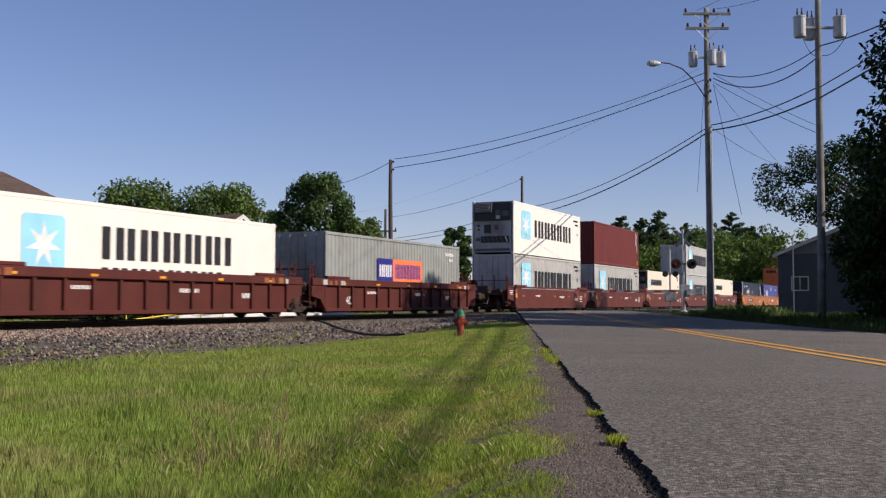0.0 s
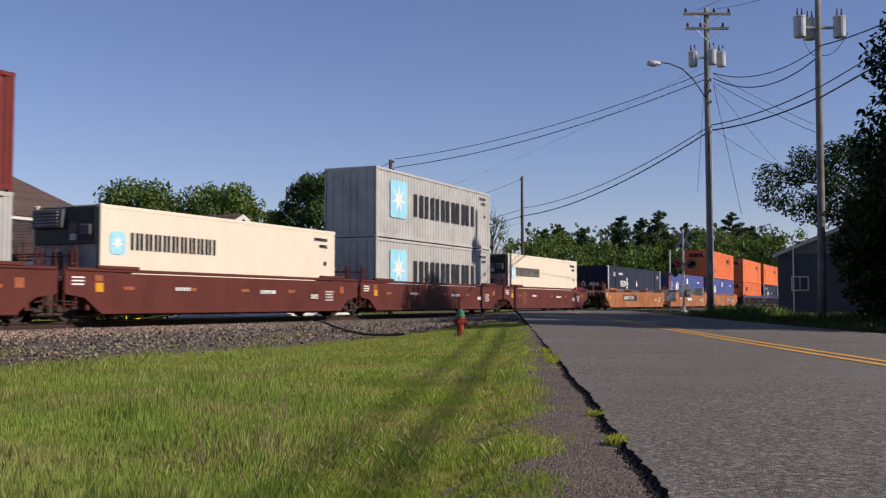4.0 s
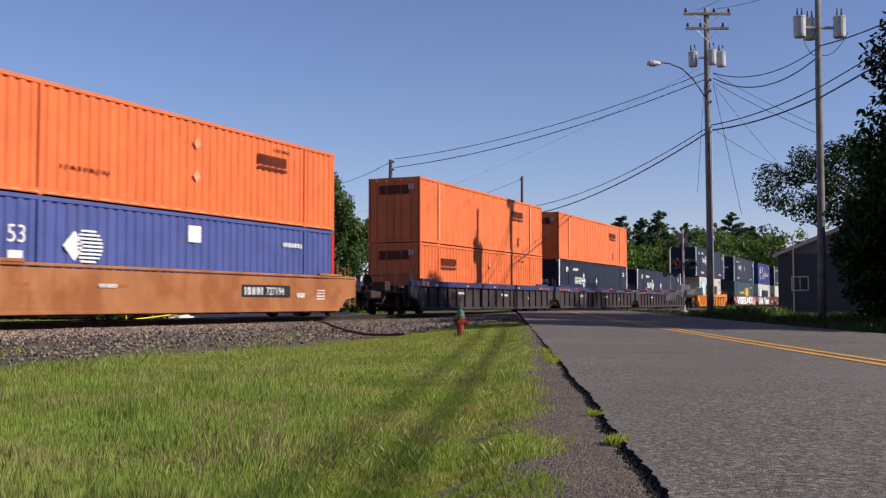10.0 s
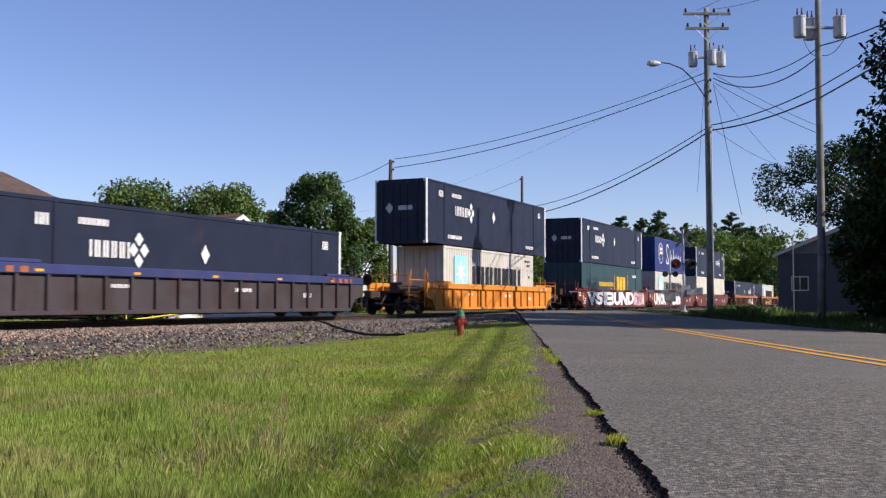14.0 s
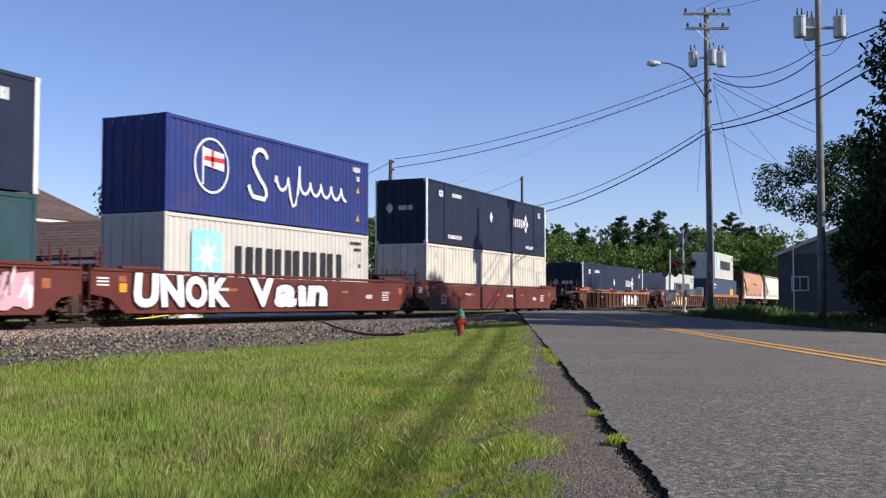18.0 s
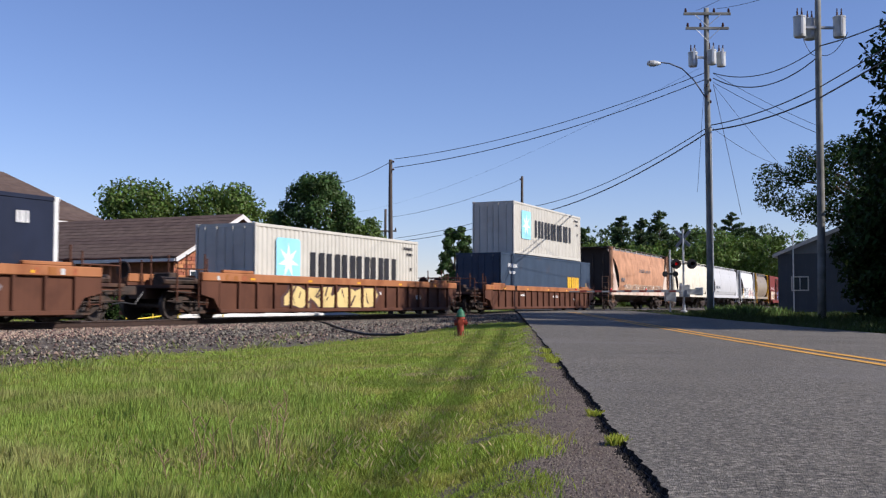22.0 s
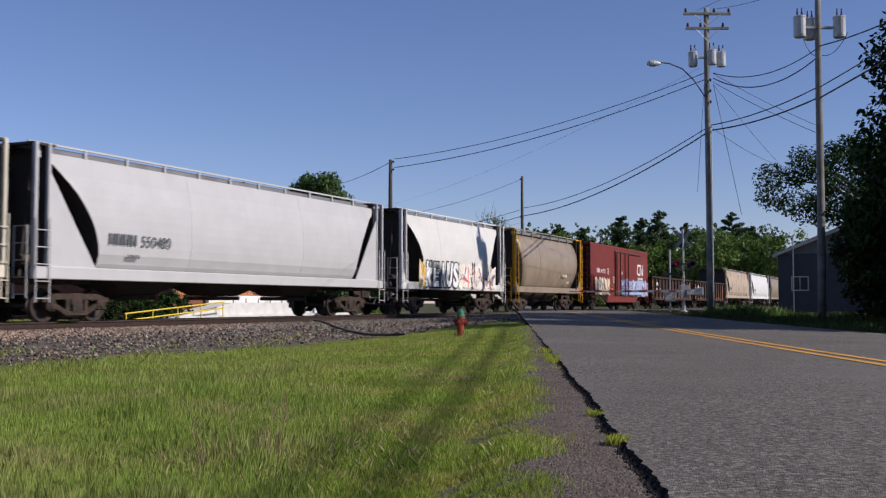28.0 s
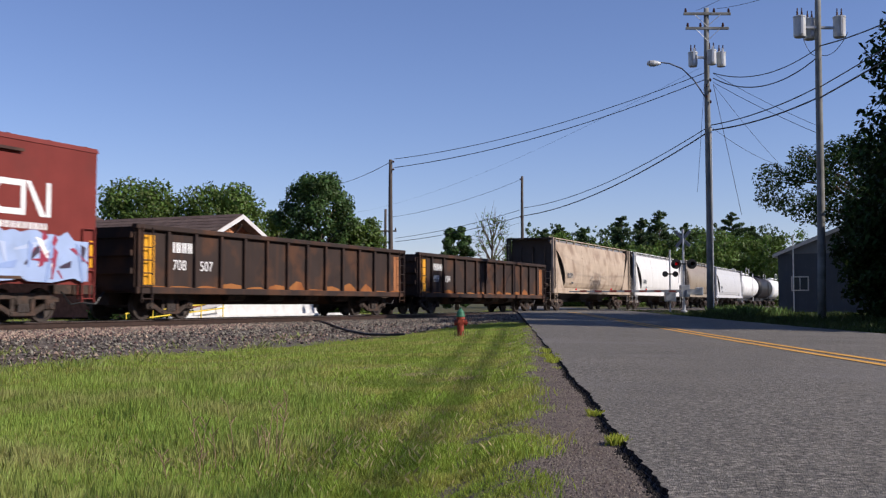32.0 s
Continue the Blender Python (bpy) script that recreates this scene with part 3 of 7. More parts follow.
def build_poles():
    cx, cy, _ = at_px(1257, 555, 52.0)
    c = utility_pole(cx, cy, 15.75, 0.19, "tall weathered wooden utility pole with transformers and a street lamp", M_POLE)
    cross_arm(c, 15.42, 1.2, (-1.1, 0.35, 1.1), M_POLE)
    cross_arm(c, 14.67, 1.1, (-1.0, -0.35, 0.8), M_POLE)
    for dx, dy in ((-0.72, 0.0), (0.12, -0.45), (0.72, 0.0)):
        transformer(c, dx, dy, 12.72, 0.74, 0.23)
    b = B()
    box(b, -0.75, 0.75, -0.08, 0.08, 13.15, 13.25)
    part("transformer_bracket", b, M_GALV, c)
    b = B()
    tube(b, [(-0.15, -0.1, 11.15), (-0.7, -0.1, 12.0), (-1.3, -0.1, 12.6), (-1.95, -0.1, 12.87), (-2.5, -0.1, 12.93)], 0.035, 8)
    part("lamp_arm", b, M_ARM, c, "curved dark grey lamp arm")
    b = B()
    turned(b, [(0.06, 0), (0.12, 0.15), (0.17, 0.35), (0.16, 0.55), (0.08, 0.68)], 12, (-2.3, -0.1, 12.87), "x")
    for v in b.verts:
        v.co.x = -2.4 - (v.co.x + 2.3)
    part("lamp_head", b, M_CANGREY, c, "grey street lamp head")
    for q in range(5):
        b = B()
        turned(b, [(0.03, 0), (0.055, 0.05), (0.055, 0.12), (0.03, 0.16)], 7, (0.1 * (-1) ** q, -0.2, 11.3 + 0.28 * q - 0.5))
        part("insulator", b, M_PORCELAIN, c)
    b = B()
    tube(b, [(0.12, -0.2, 0.1), (0.12, -0.19, 9.6)], 0.03, 6)
    part("conduit", b, M_GALV, c)

    d = utility_pole(*at_px(1454, 555, 46)[:2], 15.8, 0.19, "tall weathered wooden utility pole with three transformers", M_POLE, lean=0.4)
    for dx, dy in ((-0.85, 0.0), (-0.25, 0.4), (0.95, 0.0)):
        transformer(d, dx, dy, 12.75)
    b = B()
    box(b, -0.9, 0.95, -0.08, 0.08, 13.15, 13.25)
    part("transformer_bracket", b, M_GALV, d)

    a = utility_pole(*at_px(691, 545, 66)[:2], 10.1, 0.17, "dark wooden utility pole behind the railway", M_POLE_DK)
    for z in (9.9, 9.4):
        b = B()
        turned(b, [(0.04, 0), (0.07, 0.05), (0.04, 0.12)], 8, (0.17, -0.1, z))
        part("insulator", b, M_PORCELAIN, a)
    e = utility_pole(*at_px(682, 545, 92)[:2], 9.3, 0.15, "dark wooden utility pole behind the railway", M_POLE_DK)
    cross_arm(e, 7.3, 1.0, (-0.9, 0.9), M_POLE_DK)
    bb = utility_pole(*at_px(925, 545, 84)[:2], 11.0, 0.15, "slender weathered utility pole behind the railway", M_POLE_DK)
    for z in (10.7, 7.6):
        b = B()
        turned(b, [(0.04, 0), (0.07, 0.05), (0.04, 0.12)], 8, (-0.17, -0.1, z))
        part("insulator", b, M_PORCELAIN, bb)

    C, D = 52.0, 46.0
    mains = (
            (((698, 282), 66), ((1246, 130), C), 0.6, 0.02), (((698, 297), 66), ((1246, 142), C), 0.6, 0.024),
            (((590, 328), 95), ((688, 289), 66), 0.2, 0.02),
            (((1262, 130), C), ((1446, 86), D), 0.64, 0.024), (((1262, 139), C), ((1446, 102), D), 0.86, 0.028),
            (((1258, 222), C), ((1446, 155), D), 0.22, 0.029), (((1258, 231), C), ((1446, 174), D), 0.22, 0.037),
            (((1450, 82), D), ((1600, 26), 38), 0.1, 0.03), (((1452, 98), D), ((1500, 58), 45), 0.35, 0.016), (((1418, 60), D), ((1448, 96), D), 0.4, 0.014),
            (((928, 368), 84), ((1250, 227), C), 0.72, 0.024), (((928, 382), 84), ((1250, 236), C), 0.72, 0.036))
    drops = (
            (((700, 422), 92), ((920, 372), 84), 0.25, 0.02), (((700, 428), 92), ((920, 384), 84), 0.25, 0.024),
            (((690, 385), 92), ((922, 318), 84), 0.4, 0.014), (((620, 378), 120), ((1240, 120), C), 1.2, 0.006),
            (((1262, 146), C), ((1446, 236), D), 0.1, 0.014), (((1262, 131), C), ((1446, 223), D), 0.1, 0.011), (((1262, 150), C), ((1420, 330), 75), 0.3, 0.01),
            (((1262, 228), C), ((1410, 300), 75), 0.4, 0.012),
            (((1268, 16), C), ((1345, 0), 44), 0.05, 0.012), (((1230, 20), C), ((1330, -30), 30), 0.05, 0.01),
            (((1246, 150), C), ((1234, 340), C), 0.0, 0.01), (((1262, 150), C), ((1312, 380), 54), 0.0, 0.014))
    for (p0, d0), (p1, d1), sag, r in mains + drops:
        wire([at_px(*p0, d0), at_px(*p1, d1)], sag, r)
    # the thick bundles run on to a pole beside the road behind the camera
    utility_pole(12.67, -14.0, 12.0, 0.18, "weathered wooden utility pole beside the road", M_POLE)
    wire([at_px(1450, 155, D), (12.92, -14.1, 10.12)], 0.5, 0.027, label="thick black cable bundle")
    wire([at_px(1450, 174, D), (12.42, -14.1, 9.6)], 0.5, 0.037, label="thick black cable bundle")


# ---- buildings ----
def gable_house(name, label, at, width, depth, eave, ridge, wall_mat, roof_mat, over=0.5, rows=9, cols=14):
    """A house with its gable wall on the local x axis (facing -y), running back along +y."""
    t = thing(name, label, "house", at=at)
    b = B()
    prism(b, [(-width / 2, 0), (width / 2, 0), (width / 2, eave), (0, ridge), (-width / 2, eave)], 0, 0.25, "y")
    part("gable_wall", b, wall_mat, t)
    b = B()
    prism(b, [(-width / 2, 0), (width / 2, 0), (width / 2, eave), (0, ridge), (-width / 2, eave)], depth - 0.25, depth, "y")
    part("gable_wall", b, wall_mat, t)
    for s in (-1, 1):
        b = B()
        box(b, min(s * width / 2, s * (width / 2 - 0.25)), max(s * width / 2, s * (width / 2 - 0.25)), 0.25, depth - 0.25, 0, eave - 0.03)
        part("side_wall", b, wall_mat, t)
        run, rise = width / 2 + over, (ridge - eave) / (width / 2)
        roof = None
        b = B()
        prism(b, [(0, ridge + 0.02), (s * run, ridge + 0.02 - rise * run), (s * run, ridge + 0.12 - rise * run), (0, ridge + 0.16)], -over, depth + over, "y")
        roof = part("roof", b, roof_mat, t)
        sh = math.hypot(run, rise * run)
        for q in range(rows):
            b = B()
            f0, f1 = q / rows, (q + 1) / rows
            x0, x1 = s * run * f0, s * run * f1
            z0, z1 = ridge + 0.16 - rise * run * f0, ridge + 0.16 - rise * run * f1
            prism(b, [(x0, z0 - 0.01), (x1, z1 + 0.0), (x1, z1 + 0.024), (x0, z0 + 0.01)], -over - 0.03, depth + over + 0.03, "y")
            part("shingle_course", b, roof_mat, roof)
        b = B()
        prism(b, [(0, ridge + 0.14), (s * (run + 0.05), ridge + 0.1 - rise * run), (s * (run + 0.05), ridge - 0.12 - rise * run), (0, ridge - 0.1)], -over - 0.07, -over - 0.032, "y")
        part("barge_board", b, M_TRIM, t, "white barge board")
        b = B()
        box(b, min(s * run, s * (run + 0.1)), max(s * run, s * (run + 0.1)), -over, depth + over, ridge - 0.1 - rise * run, ridge + 0.07 - rise * run)
        part("gutter", b, M_TRIM, t, "white eave trim")
    return t


def window(parent, x, y, z, w, h, frame=None, name="window"):
    """A framed window on a wall that faces -y."""
    b = B()
    for x0, x1, z0, z1 in ((x - w / 2 - 0.08, x - w / 2, z - 0.08, z + h + 0.08), (x + w / 2, x + w / 2 + 0.08, z - 0.08, z + h + 0.08), (x - w / 2, x + w / 2, z + h, z + h + 0.08), (x - w / 2, x + w / 2, z - 0.08, z)):
        box(b, x0, x1, y - 0.06, y + 0.02, z0, z1)
    box(b, x - 0.025, x + 0.025, y - 0.05, y + 0.02, z, z + h)
    wn = part(name, b, frame or M_TRIM, parent, "white window frame")
    for s in (-1, 1):
        b = B()
        box(b, min(x + s * 0.025, x + s * w / 2), max(x + s * 0.025, x + s * w / 2), y - 0.025, y - 0.01, z, z + h)
        part("pane", b, M_GLASS, wn, "dark glass pane")


def build_houses():
    gx, gy, _ = at_px(308, 441, 50)
    # brick house: its gable runs along the rails
    w = 9.1
    mx, my = gx + DX * w / 2, gy + DY * w / 2
    h = gable_house("brick_house", "single-storey brick house with a brown shingle roof", pose(mx, my, -0.05, 0, 0, TURN), w, 16, 3.15, 5.25, M_BRICKWALL, M_SHINGLE, 0.75, 12)
    wall = [o for o in h.children if o.name.startswith("gable_wall")][0]
    brick = finish(box(B(), -0.29, 0.29, -0.03, 0.02, 0.0, 0.175, 0.008), "brick", M_BRICK)
    for r in range(27):
        z = r * 0.19
        half = w / 2 if z < 3.1 else max(0.3, w / 2 * (5.25 - z - 0.1) / 2.1)
        n = int(2 * half / 0.6)
        for k in range(n):
            x = -half + 0.3 + k * (2 * half - 0.6) / max(1, n - 1) * 1.0 + (0.12 if r % 2 else -0.02)
            if z < 1.0:
                continue
            if abs(x) + 0.3 > half + 0.2:
                continue
            part("brick", brick, None, wall, at=pose(x, 0.0, z))
    b = B()
    turned(b, [(0.34, 0), (0.34, 0.08)], 18, (0.1, -0.1, 3.75), "y")
    part("oval_vent", b, M_TRIM, h, "white oval gable vent")
    window(h, -2.6, -0.04, 1.35, 1.5, 0.95)
    window(h, 2.6, -0.04, 1.35, 1.1, 1.1)
    for x in (-2.0, 0.0, 2.0):
        b = B()
        tube(b, [(x, -0.05, 4.6 - abs(x) * 0.46 - 0.4), (x, -0.7, 4.95 - abs(x) * 0.46 - 0.1)], 0.06, 6)
        part("eave_bracket", b, M_SHINGLE, h)
    # the larger pale house behind it
    hx, hy, _ = at_px(195, 545, 70)
    # its far right eave corner lies at hx, hy
    dep, wid = 12.0, 20.0
    c0, s0 = math.cos(radians(24.7)), math.sin(radians(24.7))
    gable_house("pale_house", "large white house with a weathered brown roof", pose(hx - s0 * dep - c0 * (wid / 2 + 0.3), hy - c0 * dep + s0 * (wid / 2 + 0.3), -0.05, 0, 0, -24.7), wid, dep - 0.4, 6.1, 10.1, M_WHITEWALL, M_SHINGLE, 0.4, 14)
    # blue-grey metal shed by the road
    bx, by, _ = at_px(1376, 447, 72)
    s = gable_house("metal_shed", "blue-grey metal-sided shed with a small window", pose(bx + 5.2 * math.cos(radians(24.7)), by - 5.2 * math.sin(radians(24.7)), 0.0, 0, 0, -24.7), 10.4, 14, 4.1, 6.2, M_SIDING, M_SIDING, 0.25, 4)
    for k in range(25):
        b = B()
        x = -5.1 + k * 0.425
        box(b, x - 0.025, x + 0.025, -0.03, -0.002, 0.05, 4.08)
        part("siding_rib", b, M_SIDING, s)
    b = B()
    prism(b, [(-5.15, 4.12), (5.15, 4.12), (0, 6.14)], -0.05, -0.034, "y")
    part("gable_panel", b, M_SIDING_LT, s, "paler grey upper gable siding")
    window(s, -3.75, -0.05, 1.62, 1.0, 0.85)
    b = B()
    tube(b, [(-4.15, -0.3, 0), (-4.15, -0.3, 5.2), (-4.15, -0.5, 5.4)], 0.05, 6)
    part("service_mast", b, M_GALV, s, "grey service mast")


# ---- roadside things ----
def build_hydrant():
    x, y, _ = at_px(815, 545, 22)
    t = thing("fire_hydrant", "weathered red fire hydrant with a green bonnet in grass", "fire hydrant", at=pose(x, y, EYE_Z - 60 / 1819 * 22 - 0.02))
    t.scale = (0.74, 0.74, 1.0)
    b = B()
    turned(b, [(0.13, 0), (0.13, 0.03), (0.1, 0.05), (0.1, 0.4), (0.13, 0.41), (0.13, 0.45), (0.11, 0.46)], 16)
    part("barrel", b, M_REDHYD, t)
    b = B()
    turned(b, [(0.135, 0.455), (0.135, 0.48), (0.12, 0.5), (0.105, 0.56), (0.06, 0.61), (0.025, 0.625), (0.025, 0.66)], 16)
    part("bonnet", b, M_GREENHYD, t, "green bonnet")
    for ax, r, l in (("x", 0.055, 0.18), ("y", 0.07, -0.19)):
        b = B()
        turned(b, [(r, 0), (r, l * 0.75), (r * 1.2, l * 0.76), (r * 1.2, l), (0.02, l), (0.02, l * 1.15)], 12, (0, 0, 0.33), ax)
        part("nozzle_cap", b, M_REDHYD, t)
    b = B()
    turned(b, [(0.055, 0), (0.055, -0.14), (0.065, -0.14), (0.065, -0.18)], 12, (0, 0, 0.33), "x")
    part("nozzle_cap", b, M_REDHYD, t)


def build_signal():
    x, y, _ = at_px(1210, 545, 59)
    z = EYE_Z - 0.5
    t = thing("crossing_signal", "railway crossing signal with crossbuck and red flashing lamps", "crossing signal", at=pose(x, y, z))
    b = B()
    tube(b, [(0, 0, 0), (0, 0, 4.75)], 0.06, 10)
    part("mast", b, M_GALV, t, "galvanized mast")
    b = B()
    turned(b, [(0.2, 0), (0.2, 0.06), (0.1, 0.12), (0.09, 0.5)], 12)
    part("base", b, M_GALV, t)
    for a in (45, -45):
        b = B()
        box(b, -0.62, 0.62, 0.0, 0.02, -0.09, 0.09)
        part("crossbuck_blade", b, M_BARE, t, "grey unpainted back of a crossbuck blade", at=pose(0, 0.07, 4.2) @ pose(0, 0, 0, 0, a, -38))
    red = glow("lit_red_lens", (0.7, 0.012, 0.015), 0.25)
    unlit = mat("unlit_red_lens", (0.09, 0.008, 0.008), 0.25, vary=0.1, bump=0)
    for s, zz, yy in ((-1, 2.75, -0.1), (1, 2.75, -0.1)):
        b = B()
        box(b, min(0, s * 0.42), max(0, s * 0.42), yy - 0.03, yy + 0.03, zz - 0.03, zz + 0.03)
        part("lamp_arm", b, M_BLACK, t)
        b = B()
        turned(b, [(0.29, 0), (0.29, 0.015)], 20, (s * 0.45, yy - 0.02, zz), "y")
        lamp = part("lamp_unit", b, M_BLACK, t, "black disc behind the red lamp")
        b = B()
        turned(b, [(0.1, 0), (0.12, -0.05), (0.14, -0.3), (0.13, -0.3), (0.11, -0.04)], 14, (s * 0.45, yy - 0.02, zz), "y")
        part("hood", b, M_BLACK, lamp)
        b = B()
        turned(b, [(0.1, 0), (0.07, -0.05)], 16, (s * 0.45, yy - 0.03, zz), "y")
        part("lens", b, red if s < 0 else unlit, lamp, "glowing red lens" if s < 0 else "dark red unlit lens")
    # the gate: its housing on the mast and the lowered arm with its counterweight
    b = B()
    box(b, -0.22, 0.3, -0.28, 0.2, 0.85, 1.55, 0.03)
    part("gate_mechanism", b, M_GALV, t, "grey gate mechanism box")
    b = B()
    for yy in (-0.34, 0.24):
        box(b, 0.1, 1.0, yy, yy + 0.05, 1.0, 1.3)
    box(b, 0.7, 1.05, -0.32, 0.26, 0.95, 1.4, 0.03)
    part("counterweight", b, M_GALV, t, "grey gate counterweight")
    b = B()
    prism(b, [(-0.2, 1.12), (-0.2, 1.28), (-6.6, 1.19), (-6.6, 1.13)], -0.32, -0.29, "y")
    # arm in dull grey, its stripes in a muted red
    arm = part("gate_arm", b, M_BARE, t, "weathered grey lowered gate arm")
    M_RB = mat("red_gate_stripe", lin(104, 42, 40), 0.7, vary=0.3)
    for k in range(7):
        b = B()
        box(b, -0.9 - k * 0.85, -0.5 - k * 0.85, -0.326, -0.3205, 1.13, 1.24)
        part("stripe", b, M_RB, arm, "red stripe")
    for k in range(3):
        b = B()
        turned(b, [(0.045, 0), (0.05, 0.05), (0.03, 0.1)], 8, (-2.2 - k * 2.0, -0.3, 1.25))
        part("gate_lamp", b, red, arm, "small red gate lamp")
    # smaller signal mast just before it
    x2, y2, _ = at_px(1186, 545, 60)
    t2 = thing("signal_post", "thin post with crossing lamps facing the side road", "signal post", at=pose(x2, y2, z))
    b = B()
    tube(b, [(0, 0, 0), (0, 0, 3.6)], 0.05, 8)
    part("mast", b, M_GALV, t2)
    for s in (-1, 1):
        b = B()
        turned(b, [(0.17, 0), (0.17, 0.02), (0.12, 0.03), (0.12, 0.22)], 12, (s * 0.3, -0.1, 2.2), "y")
        part("lamp_unit", b, M_BLACK, t2)
    b = B()
    box(b, -0.35, 0.35, -0.05, 0.05, 2.17, 2.24)
    part("lamp_arm", b, M_BLACK, t2)
    b = B()
    box(b, -0.3, 0.3, -0.22, 0.22, 0.6, 1.2, 0.02)
    part("relay_box", b, M_GALV, t2)


def build_far_side():
    """What shows under the cars: a pale ramp, low white tents, yellow rails."""
    def beside(px, p, z=-0.17):
        """A place p metres across the track, in line with px, facing the railway."""
        u = (px - 784) / 1819
        d = p / (DX - u * DY)
        return pose(u * d, d, z, 0, 0, TURN)

    t = thing("white_ramp", "white concrete ramp with low wall beside the house", "ramp", at=beside(296, 31.3))
    b = B()
    prism(b, [(0, 0), (13.5, 0), (13.5, 0.9), (5.0, 0.86), (0, 0.1)], 0, 1.1)
    part("ramp_wall", b, M_CONC, t)
    b = B()
    prism(b, [(0.6, 0), (18.5, 0), (18.5, 0.12), (16, 0.3), (0.6, 0.24)], -0.25, -0.02)
    part("low_wall", b, M_CONC, t)
    b = B()
    box(b, 4.6, 12.0, 1.15, 1.35, 0, 1.25)
    part("landing_wall", b, M_WHITEWALL, t, "white board wall behind the landing")
    for q in range(8):
        b = B()
        tube(b, [(5.2 + q * 1.1, 0.1, 0.86), (5.2 + q * 1.1, 0.1, 1.1)], 0.025, 6)
        part("post", b, M_WIRE, t, "short dark railing post")
    for k, px in enumerate((182, 205, 228, 252, 276, 300, 322)):
        at = beside(px, 32.2)
        tree("foundation_shrub", at.translation.x, at.translation.y, (1.35, 1.1, 1.5)[k % 3], 0.85, "low dark green shrub against the house wall", 1500, 0.07, 70 + k, M_LEAF_SHADED, low=0.03, lumps=14, category="shrub", trunk_r=0.03)
    t = thing("yellow_railing", "low yellow sloping handrail by the ramp", "railing", at=beside(222, 30.9))
    for z in (0.0, 0.3):
        b = B()
        tube(b, [(0, 0, 0.1 + z), (7.0, 0, 0.62 + z)], 0.035, 6)
        part("rail", b, M_YELBAR, t)
    for q in range(5):
        b = B()
        tube(b, [(0.1 + q * 1.7, 0, 0), (0.1 + q * 1.7, 0, 0.4 + 0.126 * q)], 0.03, 6)
        part("post", b, M_YELBAR, t)
    b = B()
    pts = [(at_px(px, 560, d)[0], d, float(ground_height(at_px(px, 560, d)[0], d)) + 0.05) for px, d in ((556, 37), (572, 34), (590, 31), (615, 28.5), (650, 26.5), (690, 25.2), (716, 24.8))]
    tube(b, pts, 0.035, 6)
    solid("ground_cable", b, M_WIRE, "black cable lying across the ballast", "cable", smooth=True)
    for px in (135, 163):
        x, y, _ = at_px(px, 545, 55)
        b = B()
        box(b, -0.14, 0.14, -0.14, 0.14, 0, 0.6, 0.02)
        solid("white_bollard", b, M_WHITEWALL, "short white painted post by the railway", "bollard", "white posts", at=pose(x, y, -0.2))


build_trees()
build_poles()
build_houses()
build_hydrant()
build_signal()
build_far_side()


# ---- the train ----
MOVERS = []      # thing, place in the train, height above the rail
WHEELS = []      # wheelset, place of its car in the train, its own place on the truck
_shared = {}


def shared(key, make, material, smooth=False):
    if key not in _shared:
        _shared[key] = finish(make(), key, material, smooth)
    return _shared[key]


def paint(name, col, dirt=0.25, streak=0.0, rough=0.5, soil=None, vary=0.14, spec=0.18):
    return mat(name, col, rough, vary=vary, scale=1.3, bump=0.05, bscale=30, dirt=soil or lin(100, 78, 62), dirt_amt=dirt, dirt_scale=0.9, streak=streak, spec=spec)


P_WHITE = paint("reefer_white", (0.80, 0.77, 0.69), 0.02, vary=0.05)
P_CREAM = paint("cream_container", (0.74, 0.66, 0.52), 0.03, vary=0.05)
P_GREY = paint("light_grey_container", (0.47, 0.467, 0.44), 0.12, 0.1)
P_TAUPE = paint("weathered_pale_grey_container", (0.55, 0.525, 0.46), 0.06, 0.12, vary=0.08)
P_PLATE = paint("grey_green_container", (0.30, 0.32, 0.30), 0.2, 0.2)
P_MAROON = paint("maroon_container", lin(114, 52, 49), 0.12)
P_NAVY = paint("navy_container", lin(37, 43, 60), 0.08)
P_BLUE = paint("blue_container", lin(80, 92, 148), 0.12, 0.1)
P_ROYAL_BLUE = paint("royal_blue_container", lin(50, 61, 116), 0.14, 0.1)
P_ORANGE = paint("orange_container", lin(225, 117, 69), 0.14, 0.25, soil=lin(184, 92, 56))
P_ORANGEPALE = paint("faded_pale_orange", lin(226, 158, 118), 0.2)
P_DEEP_GREEN = paint("dark_green_container", lin(50, 73, 78), 0.12)
P_SLATE_BLUE = paint("slate_blue_container", lin(58, 71, 88), 0.12)
P_BEIGE = paint("beige_container", lin(208, 201, 184), 0.1, 0.12)
P_LTBLUE = paint("sky_blue_logo", lin(150, 212, 232), 0.1)
P_BLACKLET = paint("black_lettering", (0.03, 0.03, 0.035), 0.1)
P_RED = paint("red_marking", lin(206, 60, 50), 0.1)
P_GOLD_PAINT = paint("gold_marking", lin(224, 176, 54), 0.1)
P_NEDORANGE = paint("salmon_marking", lin(244, 128, 84), 0.1)
P_NEDBLUE = paint("indigo_marking", lin(50, 50, 130), 0.1)
# reefer white greyed down: the end's shade is in the colour, plus dirt
P_REEFER_END_SHADE = paint("off_white_refrigeration_end", (0.42, 0.42, 0.41), 0.3, 0.3)
P_GLASSGREY = paint("reefer_machinery", (0.12, 0.13, 0.14), 0.25)
P_CARBROWN = paint("oxide_red_car", lin(88, 45, 40), 0.3, 0.3, 0.6, lin(70, 42, 34))
P_CARRED = paint("brown_red_car", lin(96, 51, 45), 0.25, 0.2, 0.55, lin(76, 42, 32))
P_CARTAN = paint("rusty_tan_car", lin(164, 109, 71), 0.5, 0.45, 0.65, lin(138, 84, 50))
